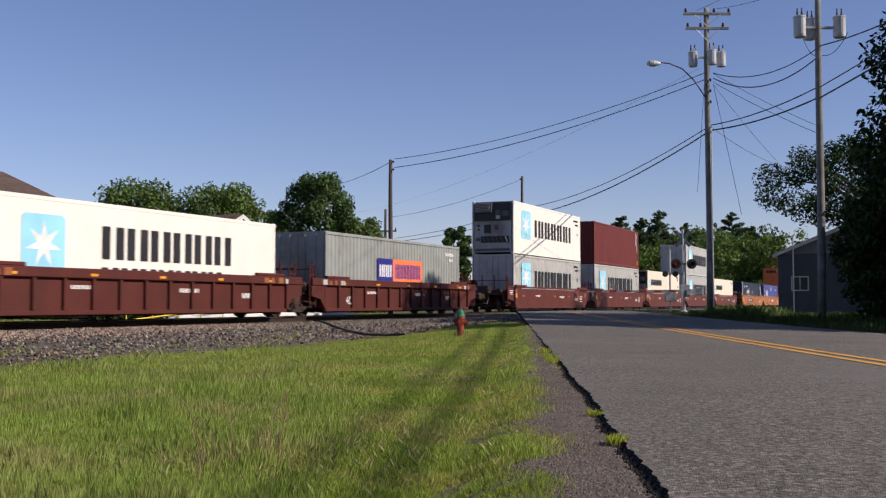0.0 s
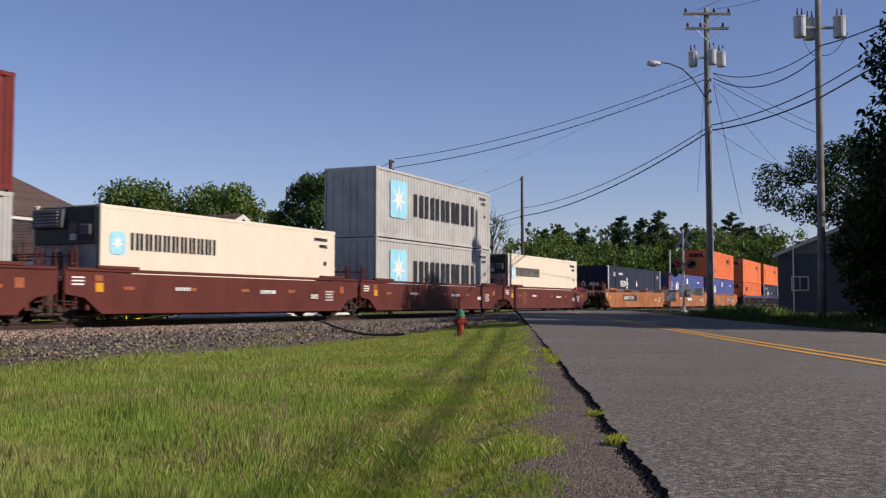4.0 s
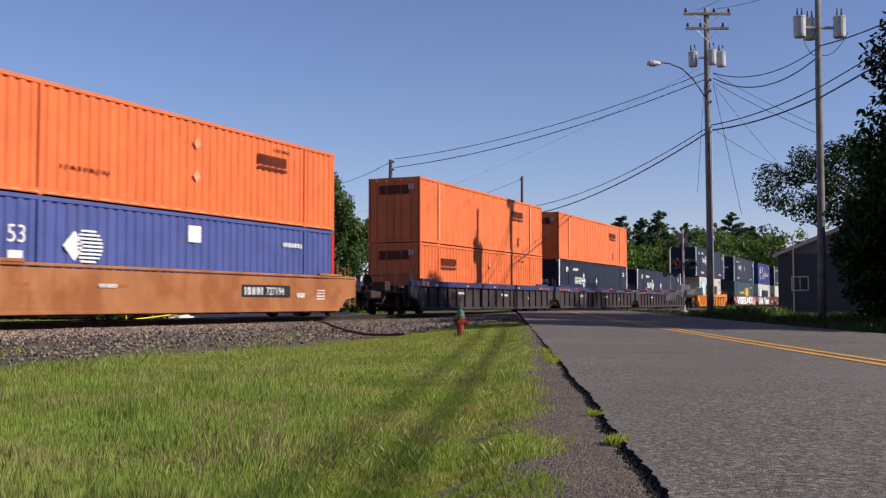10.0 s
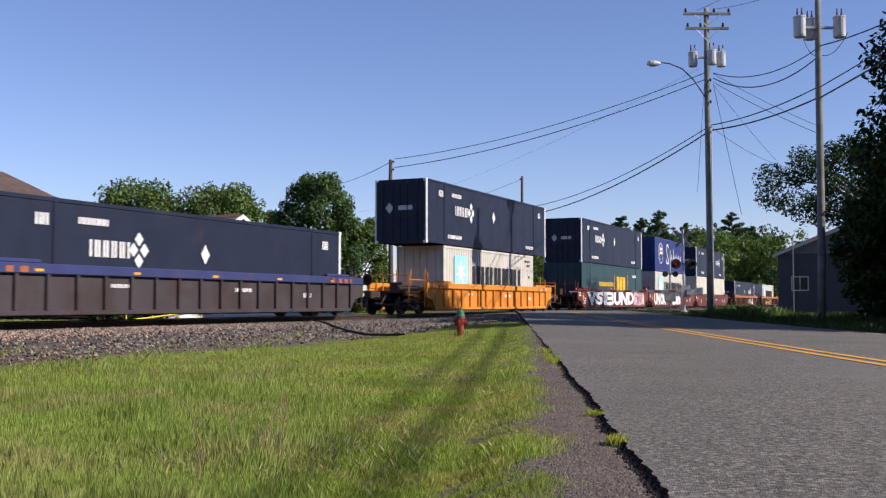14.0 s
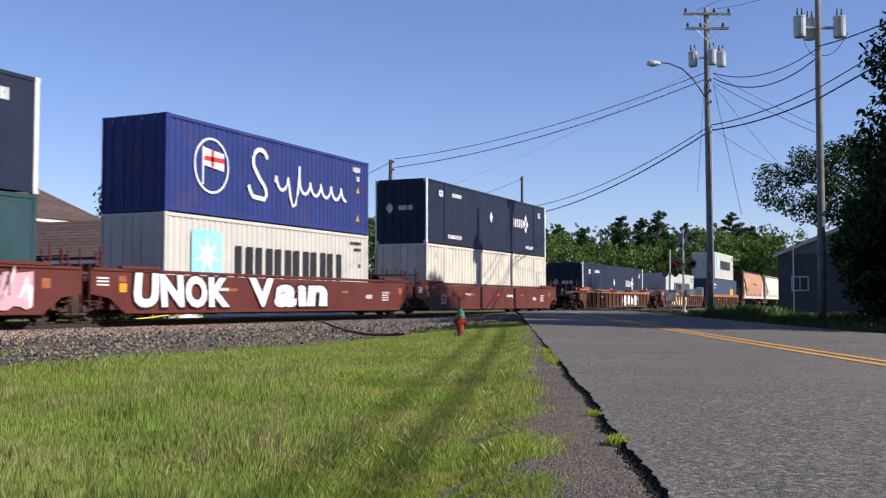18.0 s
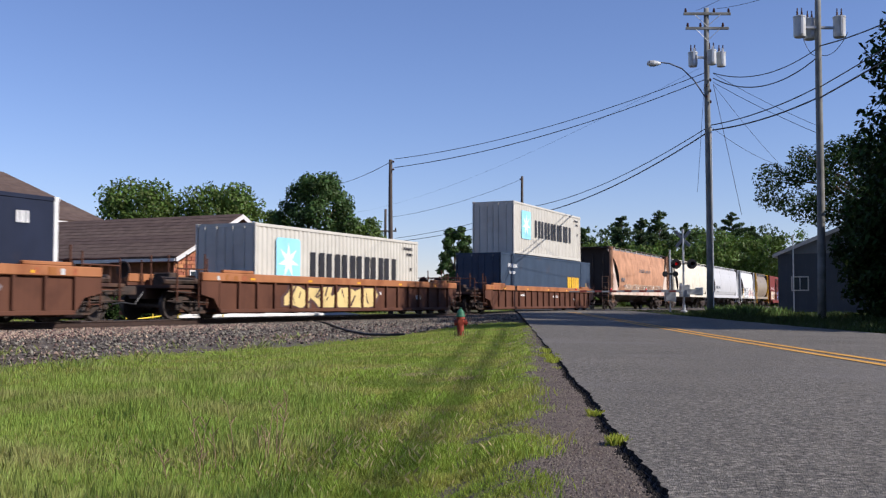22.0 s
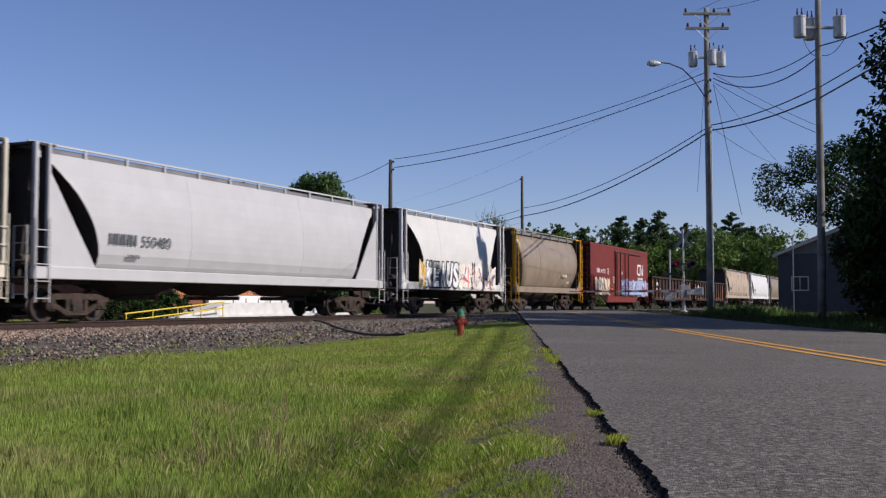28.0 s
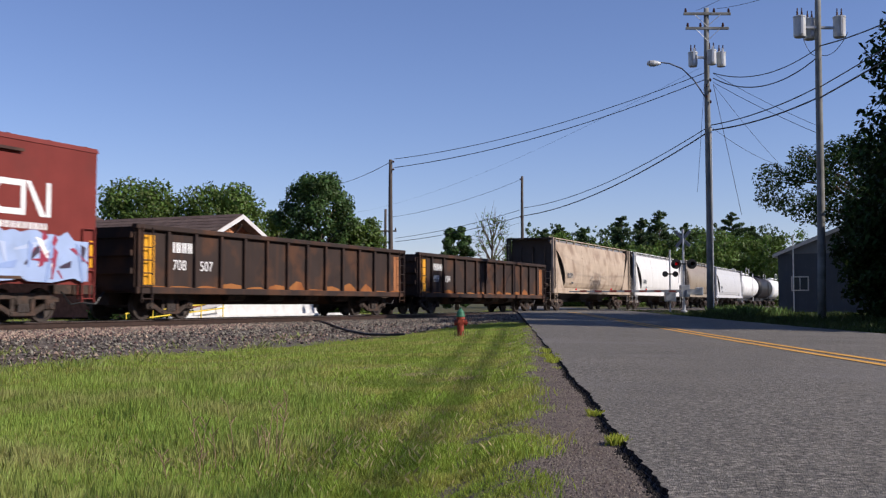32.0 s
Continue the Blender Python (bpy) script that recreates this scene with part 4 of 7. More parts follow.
P_CARDARK = paint("grimy_dark_car", lin(68, 62, 64), 0.4, 0.35, 0.65, lin(58, 46, 42))
P_CHORDBLUE = paint("blue_top_chord", lin(57, 63, 102), 0.2)
P_CARORANGE = paint("orange_yellow_car", lin(206, 132, 52), 0.25, 0.25, 0.6, lin(150, 84, 40))
P_CARRUST = paint("rusty_brown_car", lin(92, 60, 46), 0.4, 0.4, 0.7, lin(70, 44, 34))
P_CHORDRUST = paint("rusty_orange_chord", lin(162, 108, 72), 0.4, 0.2, 0.65, lin(120, 70, 44))
P_DECK = paint("grimy_deck", lin(70, 52, 46), 0.4)
P_H_ORANGE = paint("rust_streaked_hopper", lin(186, 140, 110), 0.32, 0.5, 0.85, lin(142, 104, 82), vary=0.24)
P_H_SILL = paint("pale_stained_sill", lin(206, 190, 174), 0.45, 0.4, 0.75, lin(176, 128, 110))
# dark colour holding the shade of hopper ends and bays, with some grime
P_END_SHADE_GRIME = paint("grimy_end_sheet", lin(72, 66, 62), 0.4, 0.5, 0.85, lin(70, 60, 54))
P_WALK = paint("galvanized_roof_walk", (0.2, 0.2, 0.21), 0.3, 0.0, 0.6)
P_RUSTPATCH = paint("bare_rust", lin(150, 98, 56), 0.4, 0.3, 0.85, lin(120, 66, 40))
P_H_CREAM = paint("cream_hopper", lin(214, 206, 186), 0.15, 0.25, 0.6, lin(170, 150, 120))
P_H_GREY = paint("pale_grey_hopper", lin(188, 187, 186), 0.05, 0.1, 0.5, lin(160, 156, 150), vary=0.06)
P_H_WHITE = paint("white_hopper", (0.66, 0.645, 0.61), 0.06, 0.1, 0.5, lin(180, 172, 160), vary=0.06)
P_H_TAN = paint("dirty_tan_hopper", lin(178, 160, 140), 0.35, 0.5, 0.7, lin(120, 96, 80))
P_H_DARK = paint("brown_grey_hopper", lin(146, 131, 112), 0.15, 0.35, 0.42, lin(96, 82, 68), spec=0.4)
P_BOXRED = paint("oxide_red_boxcar", lin(118, 52, 46), 0.2, 0.2, 0.6, lin(96, 50, 44))
# boxcar red taken darker: the shade on the ends is in this colour
P_BOXEND_SHADE = paint("sooty_boxcar_end", lin(58, 36, 34), 0.35, 0.3, 0.75, lin(40, 30, 28))
P_GON = paint("sooty_black_gondola", lin(56, 46, 42), 0.4, 0.4, 0.75, lin(92, 62, 44))
P_TANKBLACK = paint("black_tank", (0.02, 0.02, 0.022), 0.2)
P_TANKWHITE = paint("white_tank", (0.76, 0.75, 0.72), 0.15)
P_LADDERYEL = paint("yellow_ladder", lin(226, 168, 36), 0.15)


def corrugated(x0, x1, z0, z1, y, pitch, depth, sign):
    """A ribbed sheet across x, its ribs standing out from y by depth."""
    b = B()
    n = max(2, round((x1 - x0) / pitch))
    p = (x1 - x0) / n
    xs = []
    for k in range(n):
        a = x0 + k * p
        xs += [(a, 0), (a + 0.28 * p, 0), (a + 0.42 * p, depth), (a + 0.86 * p, depth)]
    xs.append((x1, 0))
    lo = [b.verts.new((x, y + sign * d, z0)) for x, d in xs]
    hi = [b.verts.new((x, y + sign * d, z1)) for x, d in xs]
    for k in range(len(xs) - 1):
        b.faces.new((lo[k], lo[k + 1], hi[k + 1], hi[k]))
    return b


def letter_bars(b, x0, x1, z0, z1, n, y, fill=0.62):
    """Plain bars in the place of lettering: two strokes a letter."""
    w = (x1 - x0) / n
    for k in range(n):
        a = x0 + k * w
        s = w * fill * 0.5
        box(b, a + w * 0.04, a + w * 0.04 + s, y - 0.004, y, z0, z1)
        box(b, a + w * 0.90 - s, a + w * 0.90, y - 0.004, y, z0, z1)
    return b


def letters(parent, x0, x1, z0, z1, n, y, material, label="", fill=0.62):
    """A row of plain letter-sized marks, each a part of its own."""
    w = (x1 - x0) / n
    for k in range(n):
        part("lettering", letter_bars(B(), x0 + k * w, x0 + (k + 1) * w, z0, z1, 1, y, fill), material, parent, label)


def stencil(parent, b, material, label="small stencil bars"):
    return tagged(part("stencil", b, material, parent, label), kind="stuff")


def words(text, size, material, parent, x, y, z, name="number"):
    cu = bpy.data.curves.new(name, "FONT")
    cu.body, cu.size, cu.extrude = text, size, 0.002
    tmp = bpy.data.objects.new(name, cu)
    me = bpy.data.meshes.new_from_object(tmp)
    me.materials.clear()
    me.materials.append(material)
    bpy.data.objects.remove(tmp)
    return part(name, me, None, parent, at=pose(x, y, z, 90, 0, 0))


def ring_disc(b, cx, cz, r0, r1, y, n=32, thick=0.003):
    """A flat ring (or a disc, when r0 is 0) facing -y."""
    if r0 <= 0:
        return prism(b, [(cx + r1 * math.cos(6.28319 * k / n), cz + r1 * math.sin(6.28319 * k / n)) for k in range(n)], y - thick, y)
    for k in range(n):
        a0, a1 = 6.28319 * k / n, 6.28319 * (k + 1) / n
        prism(b, [(cx + r0 * math.cos(a0), cz + r0 * math.sin(a0)), (cx + r1 * math.cos(a0), cz + r1 * math.sin(a0)), (cx + r1 * math.cos(a1), cz + r1 * math.sin(a1)), (cx + r0 * math.cos(a1), cz + r0 * math.sin(a1))], y - thick, y)
    bmesh.ops.remove_doubles(b, verts=b.verts, dist=0.0005)
    return b


def star_panel(c, x, z, s, y):
    b = B()
    pts = []
    for cx, cz, a0 in ((x + s - 0.14, z + s * 1.05 - 0.14, 0), (x + 0.14, z + s * 1.05 - 0.14, 90), (x + 0.14, z + 0.14, 180), (x + s - 0.14, z + 0.14, 270)):
        pts += [(cx + 0.14 * math.cos(radians(a0 + q * 22.5)), cz + 0.14 * math.sin(radians(a0 + q * 22.5))) for q in range(5)]
    prism(b, pts, y - 0.004, y)
    pan = part("logo_panel", b, P_LTBLUE, c, "sky-blue logo square")
    b = B()
    pts = []
    for k in range(14):
        r = s * (0.43 if k % 2 == 0 else 0.15)
        a = math.pi / 2 + k * math.pi / 7
        pts.append((x + s / 2 + r * math.cos(a), z + s * 0.525 + r * math.sin(a)))
    prism(b, pts, y - 0.008, y - 0.0045)
    part("star", b, M_WHITE, pan, "white star")


FT40, FT53 = 12.19, 16.15


def container(u0, length, z, body, label, style="iso", logo="", H=2.9, W=2.59, post=None, end=None):
    """A freight container from u0 along the train, standing z above the rail."""
    c = thing("shipping_container", label, "shipping container", "containers on the train")
    h, w = length / 2, W / 2
    MOVERS.append((c, u0 + h, z))
    pitch, depth = {"iso": (0.28, 0.036), "ribbed": (0.36, 0.05), "fine": (0.62, 0.034), "smooth": (0.6, 0.0), "plate": (2.4, 0.006)}[style]
    inset = 0.02 if depth else 0.008
    posts = [-h, h] if length < 13 else [-h, -FT40 / 2, FT40 / 2, h]
    key = f"{style}{length}{body.name}{H}{W}"
    for s in (-1, 1):
        if s == 1:
            part("side_panel", shared("far" + key, lambda: corrugated(-h + 0.1, h - 0.1, 0.16, H - 0.1, w - inset, 4.0, 0.0, 1), body), None, c)
            continue
        segs = list(zip(posts, posts[1:]))
        for a, d in segs:
            part("side_panel", shared(f"near{key}{a:.2f}", lambda: corrugated(a + 0.08, d - 0.08, 0.16, H - 0.1, -w + inset + depth, pitch, depth, -1) if depth else corrugated(a + 0.08, d - 0.08, 0.16, H - 0.1, -w + inset, 6.0, 0.0, -1), body), None, c)
    b = B()
    box(b, -h + 0.05, h - 0.05, -w + 0.05, w - 0.05, H - 0.06, H - 0.02)
    part("roof", b, body, c)
    b = B()
    box(b, -h + 0.05, h - 0.05, -w + 0.06, w - 0.06, 0.08, 0.16)
    part("floor", b, M_STEEL, c)
    for s in (-1, 1):
        y0, y1 = (-w, -w + 0.07) if s < 0 else (w - 0.07, w)
        b = B()
        box(b, -h + 0.12, h - 0.12, y0, y1, H - 0.12, H - 0.01, 0.01)
        part("top_rail", b, body, c)
        b = B()
        box(b, -h + 0.12, h - 0.12, y0 + (0.006 if s < 0 else 0), y1 - (0.006 if s > 0 else 0), 0.03, 0.17, 0.01)
        part("bottom_rail", b, body, c)
        for x in posts:
            endp = abs(x) > h - 0.01
            x0, x1 = (x, x + 0.13) if x == -h else ((x - 0.13, x) if x == h else (x - 0.07, x + 0.07))
            b = B()
            box(b, x0, x1, y0 - (0.004 if not endp and s < 0 else 0), y1, 0.0 if endp else 0.02, H, 0.012)
            part("corner_post", b, (post or body) if endp else body, c, "white corner post" if post and endp else "")
            for zz in (0.0, H - 0.12):
                b = B()
                yy0, yy1 = (-w - 0.006, -w + 0.16) if s < 0 else (w - 0.16, w + 0.006)
                box(b, x0 - 0.004, x1 + 0.02, yy0, yy1, zz - 0.002, zz + 0.122, 0.015)
                part("corner_casting", b, (post or body) if endp else body, c)
    # the end that faces the camera: two doors with lock rods, or a plain or refrigerated end
    if style == "smooth" and end == "reefer":
        b = B()
        box(b, -h + 0.01, -h + 0.06, -w + 0.13, w - 0.13, 0.1, H - 0.1)
        part("front_end", b, P_REEFER_END_SHADE, c, "off-white refrigerated end panel")
        # upper half: the condenser bay with its grilles, and the hood over the fans
        b = B()
        box(b, -h - 0.05, -h + 0.015, -w + 0.14, w - 0.14, H - 1.08, H - 0.1, 0.01)
        bay = part("condenser_bay", b, M_BLACK, c, "black condenser bay")
        b = B()
        prism(b, [(-h - 0.02, H - 0.1), (-h - 0.16, H - 0.14), (-h - 0.2, H - 0.62), (-h - 0.06, H - 0.66)], 0.0, w - 0.16)
        hood = part("fan_hood", b, P_GLASSGREY, bay, "grey curved fan hood")
        for k in range(5):
            b = B()
            box(b, -h - 0.215, -h - 0.165, 0.12, w - 0.3, H - 0.56 + k * 0.085, H - 0.53 + k * 0.085)
            part("louvre", b, P_REEFER_END_SHADE, bay)
        for yy, zz, ww in ((-0.95, H - 0.55, 0.4), (-0.5, H - 0.5, 0.3)):
            b = B()
            box(b, -h - 0.12, -h - 0.04, yy, yy + ww, zz - 0.3, zz, 0.02)
            part("compressor", b, P_GLASSGREY, bay, "grey compressor box")
        b = B()
        box(b, -h - 0.1, -h - 0.04, -0.45, -0.22, H - 0.98, H - 0.78, 0.01)
        part("junction_box", b, M_CANGREY, bay, "pale junction box")
        # lower half: hatches, the control box and the cable slot
        for z0, z1, y0, y1, m in ((1.15, 1.62, 0.12, 0.5, M_BLACK), (1.32, 1.6, -0.32, -0.1, P_GLASSGREY), (1.5, 1.62, 0.75, 0.9, M_BLACK), (1.3, 1.4, 0.75, 0.9, M_BLACK), (0.62, 0.98, -0.95, 0.7, M_BLACK), (0.72, 0.92, 0.75, 1.0, P_GLASSGREY), (0.16, 0.3, -1.0, 1.0, P_GLASSGREY)):
            b = B()
            box(b, -h - 0.03, -h + 0.02, y0, y1, z0, z1, 0.012)
            part("service_hatch", b, m, c, "dark service hatch")
        for k in range(6):
            b = B()
            tube(b, [(-h - 0.05, -0.85 + 0.26 * k, 0.66), (-h - 0.05, -0.75 + 0.26 * k, 0.94)], 0.03, 6)
            part("cable_coil", b, P_GLASSGREY, c)
    else:
        for s in (-1, 1):
            b = B()
            y0, y1 = (-w + 0.1, -0.01) if s < 0 else (0.01, w - 0.1)
            box(b, -h + 0.015, -h + 0.06, y0, y1, 0.15, H - 0.13, 0.01)
            for q in range(4):
                box(b, -h + 0.0, -h + 0.02, y0 + 0.08, y1 - 0.08, 0.3 + q * 0.62, 0.75 + q * 0.62)
            door = part("door", b, body, c)
            for q in range(2):
                b = B()
                yy = y0 + (y1 - y0) * (0.3 + 0.42 * q)
                tube(b, [(-h - 0.015, yy, 0.1), (-h - 0.015, yy, H - 0.1)], 0.02, 6)
                part("lock_rod", b, body, door)
        for zz in ((0.02, 0.15), (H - 0.13, H - 0.01)):
            b = B()
            box(b, -h + 0.01, -h + 0.08, -w + 0.13, w - 0.13, *zz)
            part("door_header", b, body, c)
    b = B()
    box(b, h - 0.06, h - 0.02, -w + 0.1, w - 0.1, 0.12, H - 0.1)
    part("rear_end", b, body, c)

    y = -w - 0.004
    if logo in ("star", "star_low", "star_line"):
        if logo == "star_line":
            star_panel(c, -h + 0.35, H - 1.35, 0.6, y)
            letters(c, -h + 1.15, -h + 5.0, H - 1.2, H - 0.72, 10, y, P_BLACKLET, "black lettering bar")
        else:
            star_panel(c, -h + 1.22, H - 2.0, 1.5, y)
            letters(c, -h + 3.35, -h + 10.2, H - 1.82, H - 0.84, 6, y, P_BLACKLET, "large black lettering bar")
        b = B()
        letter_bars(b, h - 1.45, h - 0.55, H - 0.42, H - 0.3, 6, y)
        letter_bars(b, h - 1.1, h - 0.55, H - 0.66, H - 0.54, 4, y)
        letter_bars(b, h - 0.8, h - 0.6, H - 1.3, H - 1.15, 2, y)
        stencil(c, b, P_BLACKLET)
    elif logo == "star_wide":
        star_panel(c, -h + 1.3, H - 1.95, 1.42, y)
        letters(c, -h + 4.0, -h + 9.8, H - 1.5, H - 0.62, 6, y, P_BLACKLET, "black lettering bar")
        letters(c, -h + 4.0, -h + 9.3, H - 2.6, H - 1.72, 7, y, P_BLACKLET, "black lettering bar")
    elif logo == "two_tone":
        for x0, x1, m in ((-h + 4.0, -h + 5.35, P_NEDBLUE), (-h + 5.35, -h + 8.15, P_NEDORANGE)):
            b = B()
            box(b, x0, x1, y - 0.004, y, H - 1.85, H - 0.85)
            part("logo_panel", b, m, c)
        letters(c, -h + 4.15, -h + 5.25, H - 1.6, H - 1.1, 3, y - 0.005, M_WHITE, "")
        letters(c, -h + 5.55, -h + 7.95, H - 1.65, H - 1.05, 8, y - 0.005, P_NEDBLUE, "")
        stencil(c, letter_bars(letter_bars(B(), h - 1.6, h - 0.7, H - 0.5, H - 0.36, 6, y), h - 1.2, h - 0.8, H - 0.75, H - 0.62, 3, y), M_WHITE)
    elif logo == "maroon":
        b = letter_bars(B(), h - 1.0, h - 0.86, H - 1.1, H - 0.2, 1, y)
        letter_bars(b, h - 0.62, h - 0.5, H - 1.7, H - 0.2, 1, y)
        stencil(c, b, M_WHITE)
        b = B()
        box(b, h - 0.62, h - 0.45, y - 0.004, y, 0.3, 0.55)
        part("placard", b, M_REFLECT, c, "yellow placard")
    elif logo in ("crest", "crest_right"):
        lx = -h + 3.15 if logo == "crest" else h - 5.3
        letters(c, lx, lx + 1.55, H - 1.45, H - 1.0, 5, y, M_WHITE, "white lettering bar", fill=0.5)
        b = B()
        for k in range(4):
            a = math.pi / 4 + k * math.pi / 2
            cx, cz = lx + 1.9 + 0.22 * math.cos(a + math.pi / 4), H - 1.2 + 0.3 * math.sin(a + math.pi / 4)
            prism(b, [(cx - 0.17, cz), (cx, cz - 0.2), (cx + 0.17, cz), (cx, cz + 0.2)], y - 0.004, y)
        part("crest", b, M_WHITE, c, "white four-petal crest")
        lx2 = lx + 4.85 if logo == "crest" else lx - 3.2
        b = B()
        prism(b, [(lx2 - 0.2, H - 1.2), (lx2, H - 1.5), (lx2 + 0.2, H - 1.2), (lx2, H - 0.9)], y - 0.004, y)
        part("diamond", b, M_WHITE, c, "white diamond mark")
        b = letter_bars(B(), -h + 2.75, -h + 3.85, H - 0.62, H - 0.44, 6, y)
        letter_bars(b, -h + 1.3, -h + 1.75, H - 0.72, H - 0.42, 2, y)
        letter_bars(b, h - 1.35, h - 0.95, H - 0.72, H - 0.42, 2, y)
        letter_bars(b, -h + 2.3, -h + 3.9, 0.32, 0.5, 7, y)
        letter_bars(b, h - 3.4, h - 2.2, 0.32, 0.5, 7, y)
        stencil(c, b, M_WHITE)
        b = B()
        box(b, -h - 0.004, -h, -0.6, 0.1, 1.5, 1.7)
        prism(b, [(0.35, 1.6), (0.55, 1.35), (0.75, 1.6), (0.55, 1.85)], -h - 0.004, -h, "x")
        part("door_mark", b, M_CANGREY, c)
    elif logo == "stack":
        for k in range(9):
            z0 = H - 1.62 + k * 0.1
            half = 0.62 * math.sqrt(max(0.05, 1 - ((k - 4) / 5) ** 2))
            part("globe_stripe", box(B(), -h + 3.55 - half * 0.5, -h + 3.55 + half, y - 0.004, y, z0, z0 + 0.055), M_WHITE, c, "white globe stripe")
        b = B()
        prism(b, [(-h + 2.75, H - 1.2), (-h + 3.15, H - 1.6), (-h + 3.45, H - 1.2), (-h + 3.15, H - 0.8)], y - 0.004, y)
        part("globe_mark", b, M_WHITE, c, "white diamond of the globe mark")
        letters(c, -h + 4.9, -h + 7.15, H - 2.35, H - 1.8, 5, y, P_RED, "red lettering bar")
        letters(c, -h + 7.3, -h + 11.1, H - 2.4, H - 1.75, 10, y, M_WHITE, "white lettering bar")
        b = B()
        box(b, -h + 7.7, -h + 8.3, y - 0.004, y, H - 0.85, H - 0.35)
        box(b, -h + 1.0, -h + 1.45, y - 0.004, y, H - 1.75, H - 1.4)
        letter_bars(b, h - 3.4, h - 2.2, H - 0.75, H - 0.6, 6, y)
        stencil(c, b, M_WHITE)
        words("53", 0.62, M_WHITE, c, -h + 0.95, y - 0.004, H - 1.2)
        for s in (-1, 1):
            b = B()
            box(b, min(s * h, s * (h - 0.16)), max(s * h, s * (h - 0.16)), -w - 0.008, -w - 0.001, 0.1, H - 0.08)
            part("end_stripe", b, P_RED, c, "red end stripe")
    elif logo in ("orange", "orange_low"):
        lx = h - 4.9 if logo == "orange" else -h + 2.2
        dk = paint("dark_orange_marking", lin(96, 44, 28), 0.1) if "dk_or" not in _shared else _shared["dk_or"]
        _shared["dk_or"] = dk
        b = letter_bars(B(), lx, lx + 1.7, H - 0.95, H - 0.62, 9, y, 0.8)
        box(b, lx, lx + 1.7, y - 0.004, y, H - 1.12, H - 1.02)
        part("lettering", b, dk, c, "dark brown lettering bar")
        if style == "fine":
            b = B()
            for k in range(4):
                box(b, h - 4.1, h - 3.85 + 0.08 * (k % 2), y - 0.004, y, 0.38 + 0.13 * k, 0.46 + 0.13 * k)
            stencil(c, b, dk)
            # a paler strip on each lifting post
            for x in (-FT40 / 2, FT40 / 2):
                part("post_strip", box(B(), x - 0.075, x + 0.075, -w - 0.009, -w - 0.0045, 0.2, H - 0.14), P_ORANGEPALE, c, "paler worn strip down the lifting post")
        else:
            stencil(c, letter_bars(letter_bars(B(), -h + 2.6, -h + 4.4, 0.75, 0.86, 8, y, 0.4), h - 4.0, h - 3.0, H - 0.45, H - 0.35, 6, y, 0.4), dk)
            for zz in (H - 0.75, H - 1.75):
                part("diamond", prism(B(), [(-0.17, zz), (0, zz - 0.2), (0.17, zz), (0, zz + 0.2)], y - 0.004, y), P_ORANGEPALE, c, "pale diamond mark")
            b = B()
            for k in range(26):
                box(b, -h + 0.4 + k * 0.6, -h + 0.75 + k * 0.6, y - 0.004, y, 0.06, 0.1)
            tagged(part("reflector_tape", b, P_ORANGEPALE, c, "pale reflector tape"), kind="stuff")
        b = B()
        box(b, -h - 0.006, -h, -0.75, 0.75, H - 0.75, H - 0.35)
        part("door_mark", b, dk, c)
        b = B()
        box(b, -h - 0.008, -h, -0.95, -0.72, H - 0.55, H - 0.3)
        part("door_placard", b, M_CANGREY, c)
    elif logo == "script":
        part("emblem_ring", ring_disc(B(), -h + 2.15, H / 2 + 0.12, 0.8, 0.87, y), M_WHITE, c, "white emblem ring")
        b = B()
        prism(b, [(-h + 1.75, H / 2 + 0.65), (-h + 2.75, H / 2 + 0.55), (-h + 2.75, H / 2), (-h + 1.75, H / 2 + 0.1)], y - 0.005, y - 0.001)
        box(b, -h + 1.68, -h + 1.75, y - 0.005, y - 0.001, H / 2 - 0.5, H / 2 + 0.68)
        flag = part("flag", b, M_WHITE, c, "white flag mark")
        b = B()
        box(b, -h + 1.75, -h + 2.75, y - 0.009, y - 0.0055, H / 2 + 0.25, H / 2 + 0.4)
        box(b, -h + 2.1, -h + 2.25, y - 0.009, y - 0.0055, H / 2 + 0.07, H / 2 + 0.6)
        part("flag_cross", b, P_RED, flag)
        b = B()
        # one broad flourish, then a row of small running loops
        big = [(-h + 4.75 + 0.42 * math.cos(a), H / 2 + 0.55 + 0.42 * math.sin(a)) for a in (0.4 + 0.35 * k for k in range(10))]
        big += [(-h + 4.55 + 0.55 * math.sin(0.3 * k), H / 2 + 0.1 - 0.11 * k) for k in range(1, 8)]
        big += [(-h + 4.75 - 0.4 * math.sin(0.3 * k) - 0.3, H / 2 - 0.75 + 0.12 * k) for k in range(1, 5)]
        tube(b, [(px, y, pz) for px, pz in big], 0.085, 6)
        run = [(-h + 5.5 + 0.083 * k + 0.12 * math.cos(k * 0.72), y - 0.01, H / 2 - 0.02 + (0.75 if 12 < k < 21 else 0.24) * math.sin(k * 0.72)) for k in range(60)]
        tube(b, run, 0.065, 6)
        for v in b.verts:
            v.co.y = y - 0.006 + (v.co.y - y) * 0.04
        part("lettering", b, M_WHITE, c, "looping white script line")
        b = letter_bars(B(), h - 1.25, h - 0.7, H - 0.5, H - 0.3, 3, y)
        letter_bars(b, h - 0.95, h - 0.75, H - 0.85, H - 0.65, 1, y)
        stencil(c, b, M_WHITE)
        b = B()
        for zz in (H - 1.3, 0.5):
            prism(b, [(h - 1.0, zz), (h - 0.75, zz), (h - 0.87, zz + 0.25)], y - 0.004, y)
        part("placard", b, M_REFLECT, c)
    elif logo == "gold":
        letters(c, h - 7.65, h - 5.15, H - 1.95, H - 0.75, 3, y, P_GOLD_PAINT, "gold lettering bar", fill=0.8)
